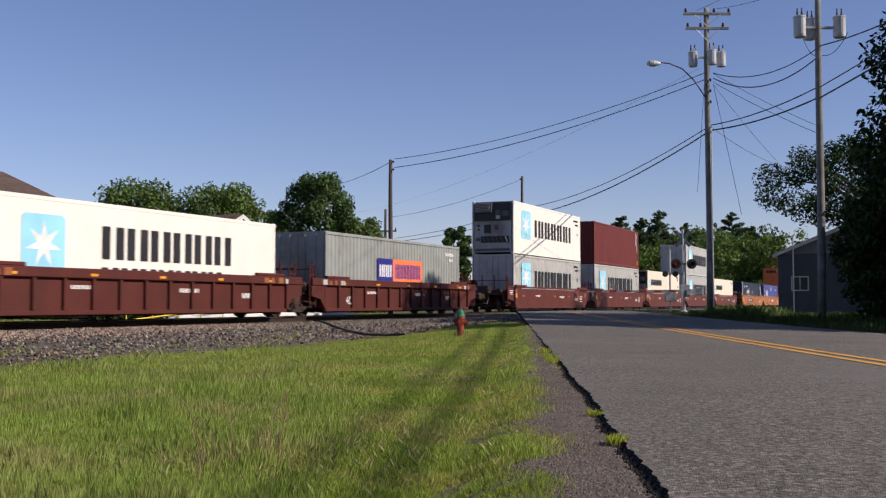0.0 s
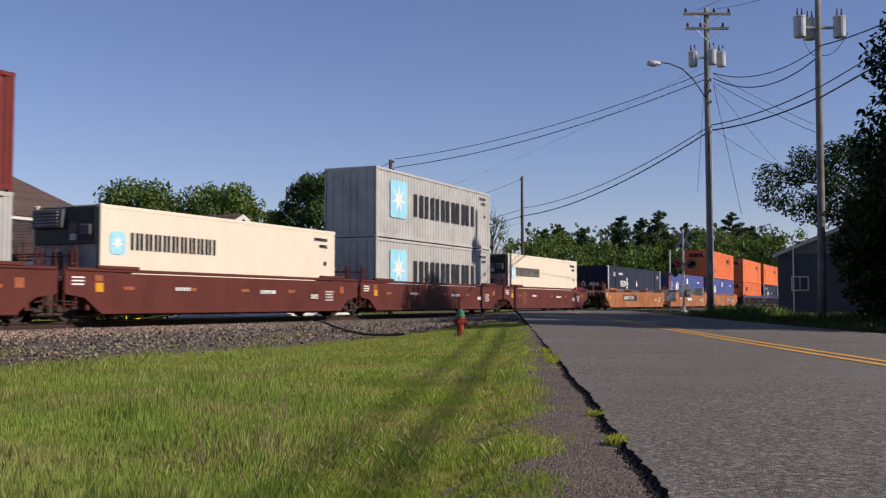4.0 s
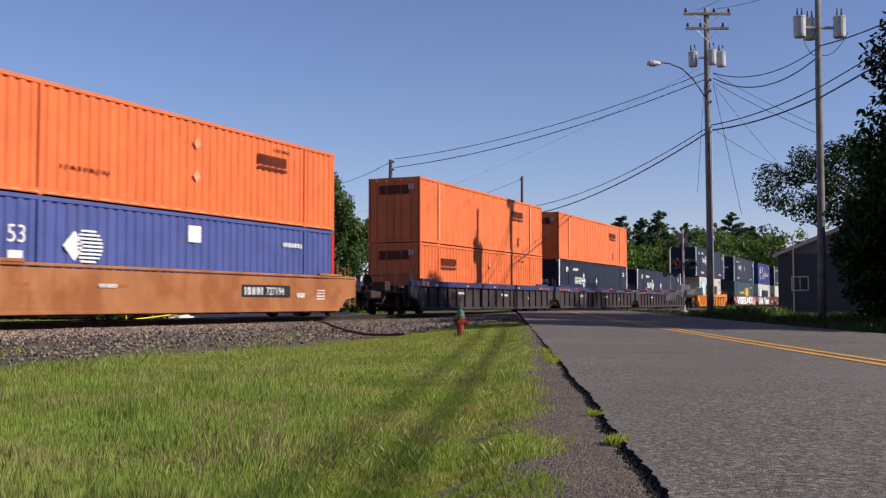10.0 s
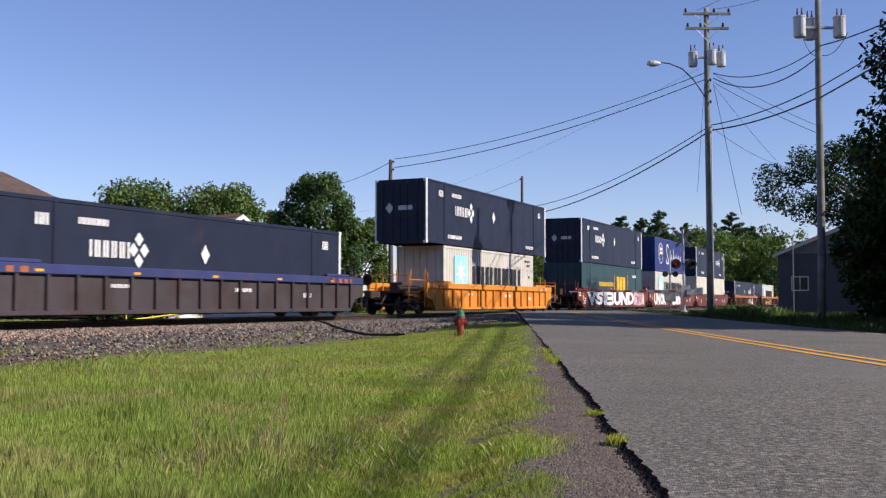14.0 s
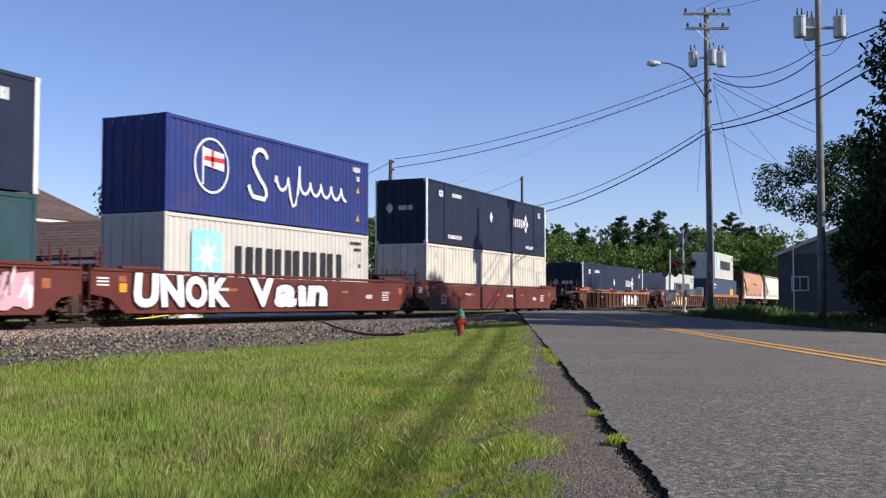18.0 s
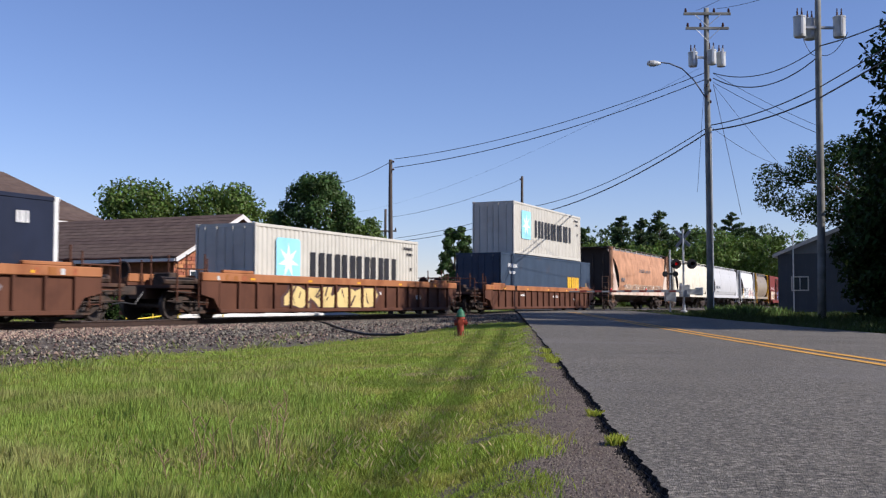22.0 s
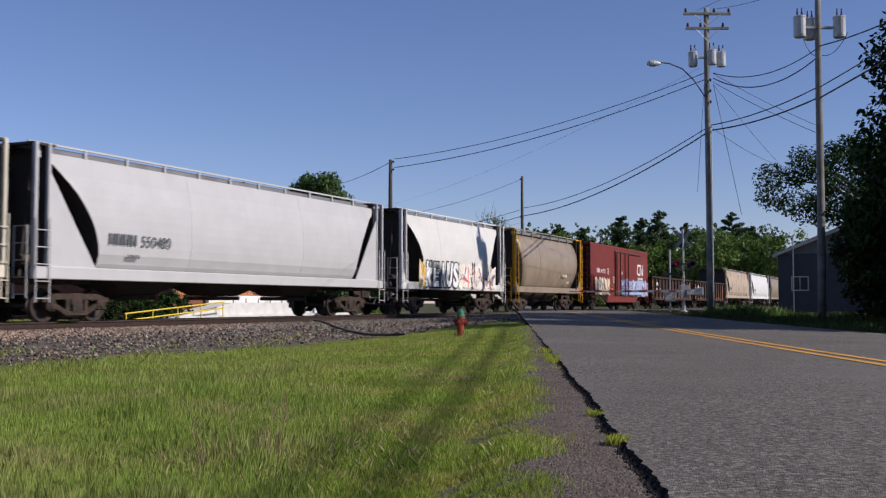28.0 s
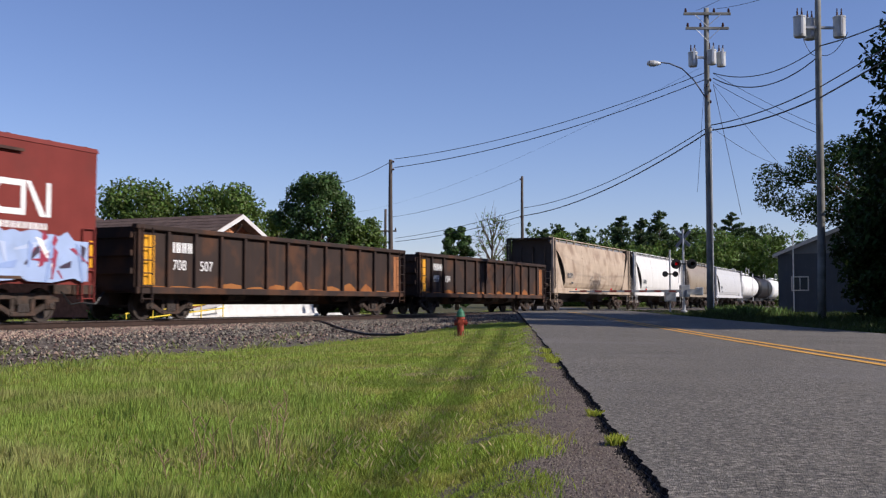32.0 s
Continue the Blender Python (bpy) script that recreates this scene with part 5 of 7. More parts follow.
        stencil(c, letter_bars(B(), h - 12.1, h - 8.5, H - 1.5, H - 1.2, 18, y), P_GOLD_PAINT)
        b = B()
        for x in (h - 8.25, h - 4.55):
            box(b, x, x + 0.1, y - 0.004, y, H - 2.1, H - 0.58)
        part("bracket_mark", b, P_GOLD_PAINT, c)
        stencil(c, letter_bars(B(), h - 3.1, h - 1.9, H - 0.75, H - 0.55, 6, y), M_WHITE)
    elif logo == "gold_low":
        letters(c, h - 4.9, h - 2.5, H - 2.2, H - 1.05, 3, y, P_GOLD_PAINT, "gold lettering bar", fill=0.8)
        stencil(c, letter_bars(B(), h - 4.9, h - 2.5, H - 2.5, H - 2.3, 10, y), P_GOLD_PAINT)
        stencil(c, letter_bars(letter_bars(B(), -h + 1.0, -h + 2.4, H - 0.75, H - 0.55, 7, y), -h + 1.2, -h + 2.1, H - 1.1, H - 0.95, 5, y), M_WHITE)
        words("53", 0.3, P_GOLD_PAINT, c, h - 1.2, y - 0.004, H - 1.6)
    elif logo == "beige":
        stencil(c, letter_bars(letter_bars(B(), h - 1.6, h - 1.0, H - 1.9, H - 0.9, 1, y), -h + 1.0, -h + 1.3, H - 0.6, H - 0.4, 1, y), M_CANGREY)
    return c


# ---- running gear ----
def truck(parent, x, u):
    """A two-axle freight truck at x under a car."""
    def frame_mesh():
        b = B()
        for y0, y1 in ((-1.08, -0.94), (0.94, 1.08)):
            prism(b, [(-1.16, 0.5), (-1.16, 0.61), (-0.72, 0.73), (0.72, 0.73), (1.16, 0.61), (1.16, 0.5), (0.68, 0.58), (-0.68, 0.58)], y0, y1)
            box(b, -0.36, 0.36, y0 - 0.02, y1 + 0.02, 0.16, 0.27, 0.015)
            for q in (-1, 1):
                prism(b, [(q * 1.0, 0.5), (q * 0.82, 0.52), (q * 0.28, 0.27), (q * 0.36, 0.16)], y0 + 0.01, y1 - 0.01)
                box(b, min(q * 0.26, q * 0.38), max(q * 0.26, q * 0.38), y0, y1, 0.24, 0.6)
                box(b, q * 0.88 - 0.16, q * 0.88 + 0.16, y0 - 0.025, y1 + 0.025, 0.3, 0.56, 0.03)
                tube(b, [(q * 0.88, y0 - 0.05, 0.42), (q * 0.88, y1 + 0.05, 0.42)], 0.09, 10)
        return b
    t = part("truck", shared("bolster", lambda: box(B(), -0.2, 0.2, -1.1, 1.1, 0.42, 0.74, 0.03), M_STEEL), None, parent, "grimy cast steel truck", at=pose(x, 0, 0))
    part("side_frame", shared("side_frame", frame_mesh, M_STEEL), None, t)

    def spring_mesh():
        b = B()
        for sy in (-1.01, 1.01):
            for q in (-0.12, 0.0, 0.12):
                turned(b, [(0.055, 0), (0.055, 0.2)], 8, (q, sy + (-0.075 if sy < 0 else 0.075), 0.26))
        return b
    part("spring", shared("spring", spring_mesh, M_WHEEL), None, t)

    def wheel_mesh():
        b = B()
        for s in (-1, 1):
            prof = [(0.06, 0.64), (0.10, 0.655), (0.34, 0.675), (0.345, 0.66), (0.455, 0.66), (0.455, 0.685), (0.425, 0.70), (0.42, 0.80), (0.35, 0.80), (0.34, 0.76), (0.13, 0.735), (0.11, 0.79), (0.075, 0.79), (0.075, 1.12), (0.05, 1.14)]
            turned(b, [(r, s * h) for r, h in prof], 20, (0, 0, 0), "y")
            for q in range(3):
                a = q * 2.0944
                box(b, 0.05 * math.cos(a) - 0.012, 0.05 * math.cos(a) + 0.012, min(s * 1.13, s * 1.155), max(s * 1.13, s * 1.155), 0.05 * math.sin(a) - 0.012, 0.05 * math.sin(a) + 0.012)
        tube(b, [(0, -0.66, 0), (0, 0.66, 0)], 0.08, 8)
        return b
    for dx in (-0.88, 0.88):
        wset = part("wheelset", shared("wheelset", wheel_mesh, M_WHEEL), None, t, "worn steel wheelset", at=pose(dx, 0, 0.42))
        WHEELS.append((wset, u, dx))
    return t


def coupler(parent, x, s):
    b = B()
    box(b, min(x, x + s * 0.75), max(x, x + s * 0.75), -0.12, 0.12, 0.72, 0.98, 0.02)
    box(b, min(x + s * 0.62, x + s * 0.95), max(x + s * 0.62, x + s * 0.95), -0.2, 0.16, 0.68, 1.02, 0.04)
    part("coupler", b, M_STEEL, parent, "rusty knuckle coupler")
    b = B()
    tube(b, [(x, -0.35, 0.8), (x + s * 0.35, -0.36, 0.45), (x + s * 0.8, -0.3, 0.5)], 0.025, 6)
    part("brake_hose", b, M_BLACK, parent)


def ladder(parent, x, y, z0, z1, width, material, along="x", step=0.36, r=0.016, rungs=None):
    """Two stiles and rungs on a side (along x) or an end (along y)."""
    b = B()
    for s in (0, width):
        p0, p1 = ((x + s, y, z0), (x + s, y, z1)) if along == "x" else ((x, y + s, z0), (x, y + s, z1))
        tube(b, [p0, p1], r * 1.4, 5)
    z = z0 + 0.1
    while z < (rungs or z1):
        p0, p1 = ((x, y, z), (x + width, y, z)) if along == "x" else ((x, y, z), (x, y + width, z))
        tube(b, [p0, p1], r, 5)
        z += step
    return part("ladder", b, material, parent)


def well_car(u, well, spacing, body, chord, label, ribbed, front_free=False, rear_free=False, top=1.28, number="", graffiti=None, low=0.24, plaque=None, seal=None):
    """A container well car; its ends reach half the spacing either way."""
    c = thing("well_car", label, "well car", "container well cars")
    MOVERS.append((c, u, 0))
    h = well / 2 + 0.25
    e = spacing / 2
    for s in (-1, 1):
        y0, y1 = (-1.44, -1.37) if s < 0 else (1.37, 1.44)
        b = B()
        if ribbed:
            prism(b, [(-h, low), (h, low), (h, top - 0.02), (-h, top - 0.02)], y0 + (0.03 if s < 0 else -0.03), y1 + (0.03 if s < 0 else -0.03))
        else:
            prism(b, [(-h + 0.3, low), (h - 0.3, low), (h + 0.25, 0.62), (h + 0.95, 0.72), (h + 0.95, top + 0.06), (h - 1.0, top + 0.06), (h - 1.1, top), (-h + 1.1, top), (-h + 1.0, top + 0.06), (-h - 0.95, top + 0.06), (-h - 0.95, 0.72), (-h - 0.25, 0.62)], y0, y1)
        side = part("side_sill", b, body, c)
        if ribbed:
            n = round(2 * h / 0.98)
            for k in range(n + 1):
                x = -h + k * 2 * h / n
                b = B()
                ya, yb = (-1.5, -1.41) if s < 0 else (1.41, 1.5)
                box(b, x - 0.05, x + 0.05, ya, yb, low + 0.06, top - 0.16, 0.01)
                part("side_post", b, body, side)
            b = B()
            ya, yb = (-1.52, -1.34) if s < 0 else (1.34, 1.52)
            box(b, -h - 0.9, h + 0.9, ya, yb, top - 0.16, top + 0.1, 0.02)
            part("top_chord", b, chord, c, "" if chord == body else "contrasting top chord")
            if s < 0:
                rng = random.Random(int(u * 10))
                for q in (-1, 1):
                    for k in range(4):
                        x = q * (h - 0.6) + 0.42 * k - 0.8
                        part("worn_patch", box(B(), x, x + rng.uniform(0.12, 0.3), -1.5245, -1.5205, top - 0.13, top + rng.uniform(0.0, 0.07)), rng.choice((M_CANGREY, M_OLDTAPE, M_OLDTAPE, P_RUSTPATCH)), c, "worn bare patch on the chord")
            b = B()
            box(b, -h + 0.02, h - 0.02, ya + 0.02, yb - 0.02, low - 0.06, low + 0.06, 0.015)
            part("bottom_chord", b, body, c)
            for q in (-1, 1):
                b = B()
                prism(b, [(q * h, low), (q * (h + 0.3), 0.62), (q * (h + 0.92), 0.75), (q * (h + 0.92), top - 0.16), (q * h, top - 0.16)], ya + 0.04, yb - 0.04)
                part("end_gusset", b, body, c)
        else:
            b = B()
            ya, yb = (-1.475, -1.37) if s < 0 else (1.37, 1.475)
            box(b, -h - 0.9, h + 0.9, ya, yb, top + 0.03, top + 0.12, 0.02)
            part("top_chord", b, chord, c)
            b = B()
            box(b, -h + 0.3, h - 0.3, ya, yb, low - 0.05, low + 0.04, 0.015)
            part("bottom_chord", b, body, c)
        if s < 0:
            # container guides and lading stops standing on the top chord
            for x in (-h + 0.15, h - 1.75):
                b = B()
                box(b, x, x + 1.6, -1.5, -1.36, top + 0.1, top + 0.2, 0.02)
                part("guide_rail", b, chord, c)
            for k in range(5):
                x = -h * 0.82 + k * h * 0.41
                b = B()
                yr = -1.5195 if ribbed else -1.4405
                zr = top - 0.1 if ribbed else top * 0.66
                box(b, x, x + (0.26 if ribbed else 0.42), yr - 0.0045, yr, zr, zr + (0.07 if ribbed else 0.09))
                part("reflector", b, M_REFLECT if ribbed else M_OLDTAPE, c, "yellow reflector strip" if ribbed else "faded orange reflector strip")
            if not ribbed:
                for x, m, z0, z1 in ((-h + 0.12, M_REFLECT, 0.78, 1.02), (h - 0.4, M_OLDTAPE, 0.85, 1.1), (-h + 0.1, M_OLDTAPE, 1.06, 1.22)):
                    part("placard", box(B(), x, x + 0.28, -1.445, -1.4405, z0, z1), m, c, "small square placard")
                b = B()
                for k in range(3):
                    box(b, -h - 0.72, -h - 0.28, -1.444, -1.4405, 0.95 + 0.09 * k, 0.99 + 0.09 * k)
                stencil(c, b, M_WHITE)
            if seal is not None:
                part("faded_emblem", ring_disc(B(), seal, 0.78, 0.0, 0.4, -1.4425), M_GHOST, c, "faded round orange emblem")
                part("emblem_bar", box(B(), seal - 0.04, seal + 0.04, -1.4452, -1.443, 0.45, 1.08), M_OLDTAPE, c)
                part("emblem_bar", box(B(), seal - 0.3, seal + 0.3, -1.4452, -1.443, 0.74, 0.82), M_OLDTAPE, c)
            b = B()
            if not plaque:
                letter_bars(b, h * 0.15, h * 0.15 + 0.9, top * 0.62, top * 0.62 + 0.12, 6, -1.476 if not ribbed else -1.415)
            letter_bars(b, h * 0.62, h * 0.62 + 0.5, top * 0.5, top * 0.5 + 0.16, 3, -1.476 if not ribbed else -1.415)
            letter_bars(b, -h * 0.5, -h * 0.5 + 0.7, top * 0.66, top * 0.66 + 0.1, 5, -1.476 if not ribbed else -1.415)
            for k in range(0 if ribbed else 4):
                letter_bars(b, h * 0.78, h * 0.78 + 0.55, top * 0.45 + 0.1 * k, top * 0.45 + 0.1 * k + 0.05, 5, -1.446 if not ribbed else -1.415)
            stencil(c, b, M_WHITE)
            if plaque:
                x0, x1, text = plaque
                pl = part("number_panel", box(B(), x0, x1, -1.452, -1.4425, 0.68, 1.08), P_BLACKLET, c, "black number panel")
                if text:
                    letters(pl, x0 + 0.15, x0 + (x1 - x0) * 0.42, 0.76, 1.0, 4, -1.4525, M_WHITE, "white lettering bar", fill=0.5)
                    words(text, 0.36, M_WHITE, pl, x0 + (x1 - x0) * 0.48, -1.455, 0.76)
                else:
                    letters(pl, x0 + 0.2, x1 - 0.2, 0.74, 1.02, 3, -1.4525, M_WHITE, "broad white lettering bar", fill=0.8)
            if number:
                words(number, 0.58 if not ribbed else 0.42, M_WHITE, c, -h + (0.25 if graffiti else 1.6), -1.447 if not ribbed else -1.416, 0.45)
    b = B()
    for q in range(9):
        x = -h + 0.4 + q * (2 * h - 0.8) / 8
        box(b, x - 0.12, x + 0.12, -1.38, 1.38, 0.14, 0.2)
    part("well_floor", b, body, c)
    for q in (-1, 1):
        b = B()
        prism(b, [(q * h, 0.3), (q * (h + 0.12), 0.3), (q * (h + 0.12), top - 0.1), (q * h, top - 0.1)], -1.36, 1.36)
        part("bulkhead", b, body, c)
        b = B()
        xa, xb = sorted((q * (h + 0.1), q * (e - 0.25)))
        box(b, xa, xb, -1.25, 1.25, 0.92, 1.02, 0.01)
        box(b, xa, xb, -0.3, 0.3, 0.62, 0.95)
        part("end_platform", b, P_DECK, c, "grimy end platform")
        for yy in (-1.28, 1.28):
            for x in (h + 0.4, e - 0.5):
                part("handrail_post", tube(B(), [(q * x, yy, 0.55), (q * x, yy, 1.85 if x < h + 1 else 1.7)], 0.028, 5), body, c)
        part("handrail", tube(B(), [(q * (e - 0.5), -1.28, 1.7), (q * (e - 0.5), 1.28, 1.7)], 0.022, 5), body, c)
        part("handrail", tube(B(), [(q * (h + 0.4), -1.28, 1.5), (q * (e - 0.5), -1.28, 1.5)], 0.022, 5), body, c)
        ladder(c, q * (h + 0.75) - 0.2, -1.4, 0.35, 1.5, 0.4, body, "x", 0.27)
        b = B()
        turned(b, [(0.26, 0), (0.26, 0.03), (0.2, 0.03), (0.2, 0.0)], 14, (q * (e - 0.42), 0.7, 1.5), "x")
        part("brake_wheel", b, P_DECK, c)
        b = B()
        tube(b, [(q * (h + 0.3), -0.75, 1.15), (q * (e - 0.4), -0.75, 1.15)], 0.12, 8)
        part("air_reservoir", b, M_STEEL, c)
        for yy in (-1.05, -0.35, 0.35, 1.05):
            b = B()
            tube(b, [(q * (h + 0.22), yy, 1.0), (q * (h + 0.22), yy, 2.0)], 0.03, 5)
            part("stanchion", b, body, c)
        b = B()
        xa, xb = sorted((q * (h + 0.5), q * (h + 0.95)))
        box(b, xa, xb, -0.3, 0.35, 1.02, 1.42, 0.03)
        part("brake_valve", b, M_STEEL, c)
        b = B()
        for zz in (0.5, 0.78):
            tube(b, [(q * (h + 0.35), -1.3, zz), (q * (e - 0.2), -1.18, zz + 0.05)], 0.025, 5)
        part("brake_pipe", b, M_STEEL, c)
        b = B()
        prism(b, [(q * (h + 0.15), 0.95), (q * (h + 0.15), 0.5), (q * (h + 0.75), 0.62), (q * (e - 0.3), 0.92)], -1.16, -1.04)
        part("end_sill", b, body, c)
    truck(c, -e + (1.75 if front_free else 0.0), u)
    if front_free:
        coupler(c, -e + 0.1, -1)
    if rear_free:
        truck(c, e - 1.75, u)
        coupler(c, e - 0.1, 1)
    if graffiti:
        spray(c, graffiti, -h + 0.9, h - 1.0, low + 0.04, top + (0.1 if not ribbed else -0.2), -1.4785 if not ribbed else -1.417)
    return c


_spray_mats = {}


def sprayed_word(parent, text, x0, x1, z0, z1, y, fill, line, seed):
    """Fat sprayed letters, each a part: a dark outline and a bright fill on it."""
    rng = random.Random(seed)
    slot = (x1 - x0) / sum(0.45 if ch in "i!" else 1.0 for ch in text)
    x = x0
    for k, ch in enumerate(text):
        w = slot * (0.45 if ch in "i!" else 1.0)
        a, d = x - 0.01 * w, x + 1.03 * w
        x += w
        lo, hi = z0 + rng.uniform(0, 0.05), z1 - rng.uniform(0, 0.08)
        if ch.islower():
            hi -= (z1 - z0) * 0.16
        skew, flare = rng.uniform(-0.1, 0.12), rng.uniform(-0.12, 0.16)
        tag = parent
        for layer, (fat, m) in enumerate(((0.085, line), (0.05, fill))):
            cu = bpy.data.curves.new("graffiti", "FONT")
            cu.body, cu.size, cu.extrude, cu.offset, cu.resolution_u = ch, 1.0, 0.001, fat, 3
            tmp = bpy.data.objects.new("graffiti", cu)
            me = bpy.data.meshes.new_from_object(tmp)
            bpy.data.objects.remove(tmp)
            co = np.array([v.co[:] for v in me.vertices])
            x_lo, x_hi, y_lo, y_hi = co[:, 0].min(), co[:, 0].max(), co[:, 1].min(), co[:, 1].max()
            inset = 0.0 if layer == 0 else 0.065
            for v in me.vertices:
                fx, fy = (v.co.x - x_lo) / (x_hi - x_lo), (v.co.y - y_lo) / (y_hi - y_lo)
                wide = 1 + flare * (fy - 0.5)
                v.co = ((a + inset) + (d - a - 2 * inset) * (0.5 + (fx - 0.5) * wide) + skew * (fy - 0.5) * w, v.co.z, (lo + inset) + (hi - lo - 2 * inset) * fy)
            me.materials.clear()
            me.materials.append(_spray_mats[m])
            # new_from_object keeps the flat face forward, so each layer only steps out a little
            tag = part("graffiti_letter" if layer == 0 else "graffiti_fill", me, None, tag, "fat sprayed graffiti letter" if layer == 0 else "", at=pose(0, y - 0.004 - 0.0035 * layer - 0.0008 * (k % 3), 0) if layer == 0 else pose(0, -0.0036, 0))


def spray(parent, spec, x0, x1, z0, z1, y):
    """Spray-painted tags: jagged overlapping shapes of colour with darker edges, each a part."""
    for (f0, f1, fill, line, n, seed) in spec:
        rng = random.Random(seed)
        fills = fill if isinstance(fill, list) else [fill]
        for col in (*fills, line):
            if col not in _spray_mats:
                _spray_mats[col] = paint("spray_paint", lin(*col), 0.1)
        a, d = x0 + (x1 - x0) * f0, x0 + (x1 - x0) * f1
        if isinstance(n, str):
            sprayed_word(parent, n, a, d, z0, z1, y, fills[0], line, seed)
            continue
        w = (d - a) / n

        def shape(cx, cz, rx, rz, m, rough):
            pts = []
            for q in range(m):
                t = q * 6.28319 / m + 0.3
                k2 = rng.uniform(1 - rough, 1 + rough * 0.5)
                sq = 1 / max(abs(math.cos(t)), abs(math.sin(t))) ** 0.7
                pts.append((rx * k2 * sq * math.cos(t), rz * k2 * min(1.25, sq) * math.sin(t)))
            return pts
        if len(fills) > 1:
            # a wild piece: one ragged ground and many crossing strokes
            m = n * 4
            top = [(d - (d - a) * q / m, z1 - (z1 - z0) * rng.uniform(0.0, 0.2)) for q in range(m + 1)]
            low = [(a + (d - a) * q / m, z0 + (z1 - z0) * rng.uniform(0.0, 0.12)) for q in range(m + 1)]
            tag = part("graffiti", prism(B(), low + top, y - 0.003, y - 0.001), _spray_mats[fills[0]], parent, "spray-painted graffiti piece")
            for q in range(n * 7):
                cx, cz = rng.uniform(a + 0.05, d - 0.05), rng.uniform(z0 + (z1 - z0) * 0.25, z1 - (z1 - z0) * 0.3)
                ang, ln, wd = rng.choice([0.2, 0.9, 1.4, 2.0, 2.7]) + rng.uniform(-0.25, 0.25), rng.uniform(0.12, 0.42) * (z1 - z0), rng.uniform(0.02, 0.075)
                ca, sa = math.cos(ang), math.sin(ang)
                quad = [(cx - ca * ln - sa * wd * 0.4, cz - sa * ln + ca * wd * 0.4), (cx - ca * ln + sa * wd * 0.4, cz - sa * ln - ca * wd * 0.4), (cx + ca * ln * 0.7 + sa * wd * 1.5, cz + sa * ln * 0.7 - ca * wd * 1.5), (cx + ca * ln - sa * wd, cz + sa * ln + ca * wd)]
                quad = [(min(d, max(a, px)), min(z1, max(z0, pz))) for px, pz in quad]
                col = rng.choice([line, line, line, *fills, (240, 238, 232), (70, 60, 74)])
                if col not in _spray_mats:
                    _spray_mats[col] = paint("spray_paint", lin(*col), 0.1)
                part("graffiti_stroke", prism(B(), quad, y - 0.004 - 0.0007 * (q % 24), y - 0.0035), _spray_mats[col], tag)
            continue
        for k in range(n):
            cx, cz = a + (k + 0.5) * w, (z0 + z1) / 2 + rng.uniform(-0.05, 0.05)
            rx, rz = w * rng.uniform(0.6, 0.78), (z1 - z0) * rng.uniform(0.66, 0.8)
            pts = shape(cx, cz, rx, rz, 11, 0.42)
            dy = 0.0006 * (k % 9)
            b = prism(B(), [(cx + px, min(z1, max(z0, cz + pz))) for px, pz in pts], y - 0.003 - dy, y - 0.001)
            tag = part("graffiti", b, _spray_mats[line], parent, "spray-painted graffiti shape")
            b = prism(B(), [(cx + px * 0.8, min(z1 - 0.05, max(z0 + 0.05, cz + pz * 0.84))) for px, pz in pts], y - 0.0105 - dy, y - 0.0032 - dy)
            part("graffiti_fill", b, _spray_mats[rng.choice(fills)], tag)
            for q in range(7):
                sx, sz = rng.uniform(-0.55, 0.35) * rx, rng.uniform(-0.65, 0.2) * rz
                ex, ez = sx + rng.uniform(-0.2, 0.5) * rx, sz + rng.uniform(0.3, 0.75) * rz
                t = rng.uniform(0.03, 0.09)
                b = prism(B(), [(cx + sx, cz + sz), (cx + sx + t * 1.6, cz + sz - 0.02), (cx + ex + t, cz + ez), (cx + ex, cz + ez + 0.03)], y - 0.0185 - 0.0004 * q, y - 0.0162)
                part("graffiti_mark", b, _spray_mats[rng.choice([line, line, fills[-1]])], tag)


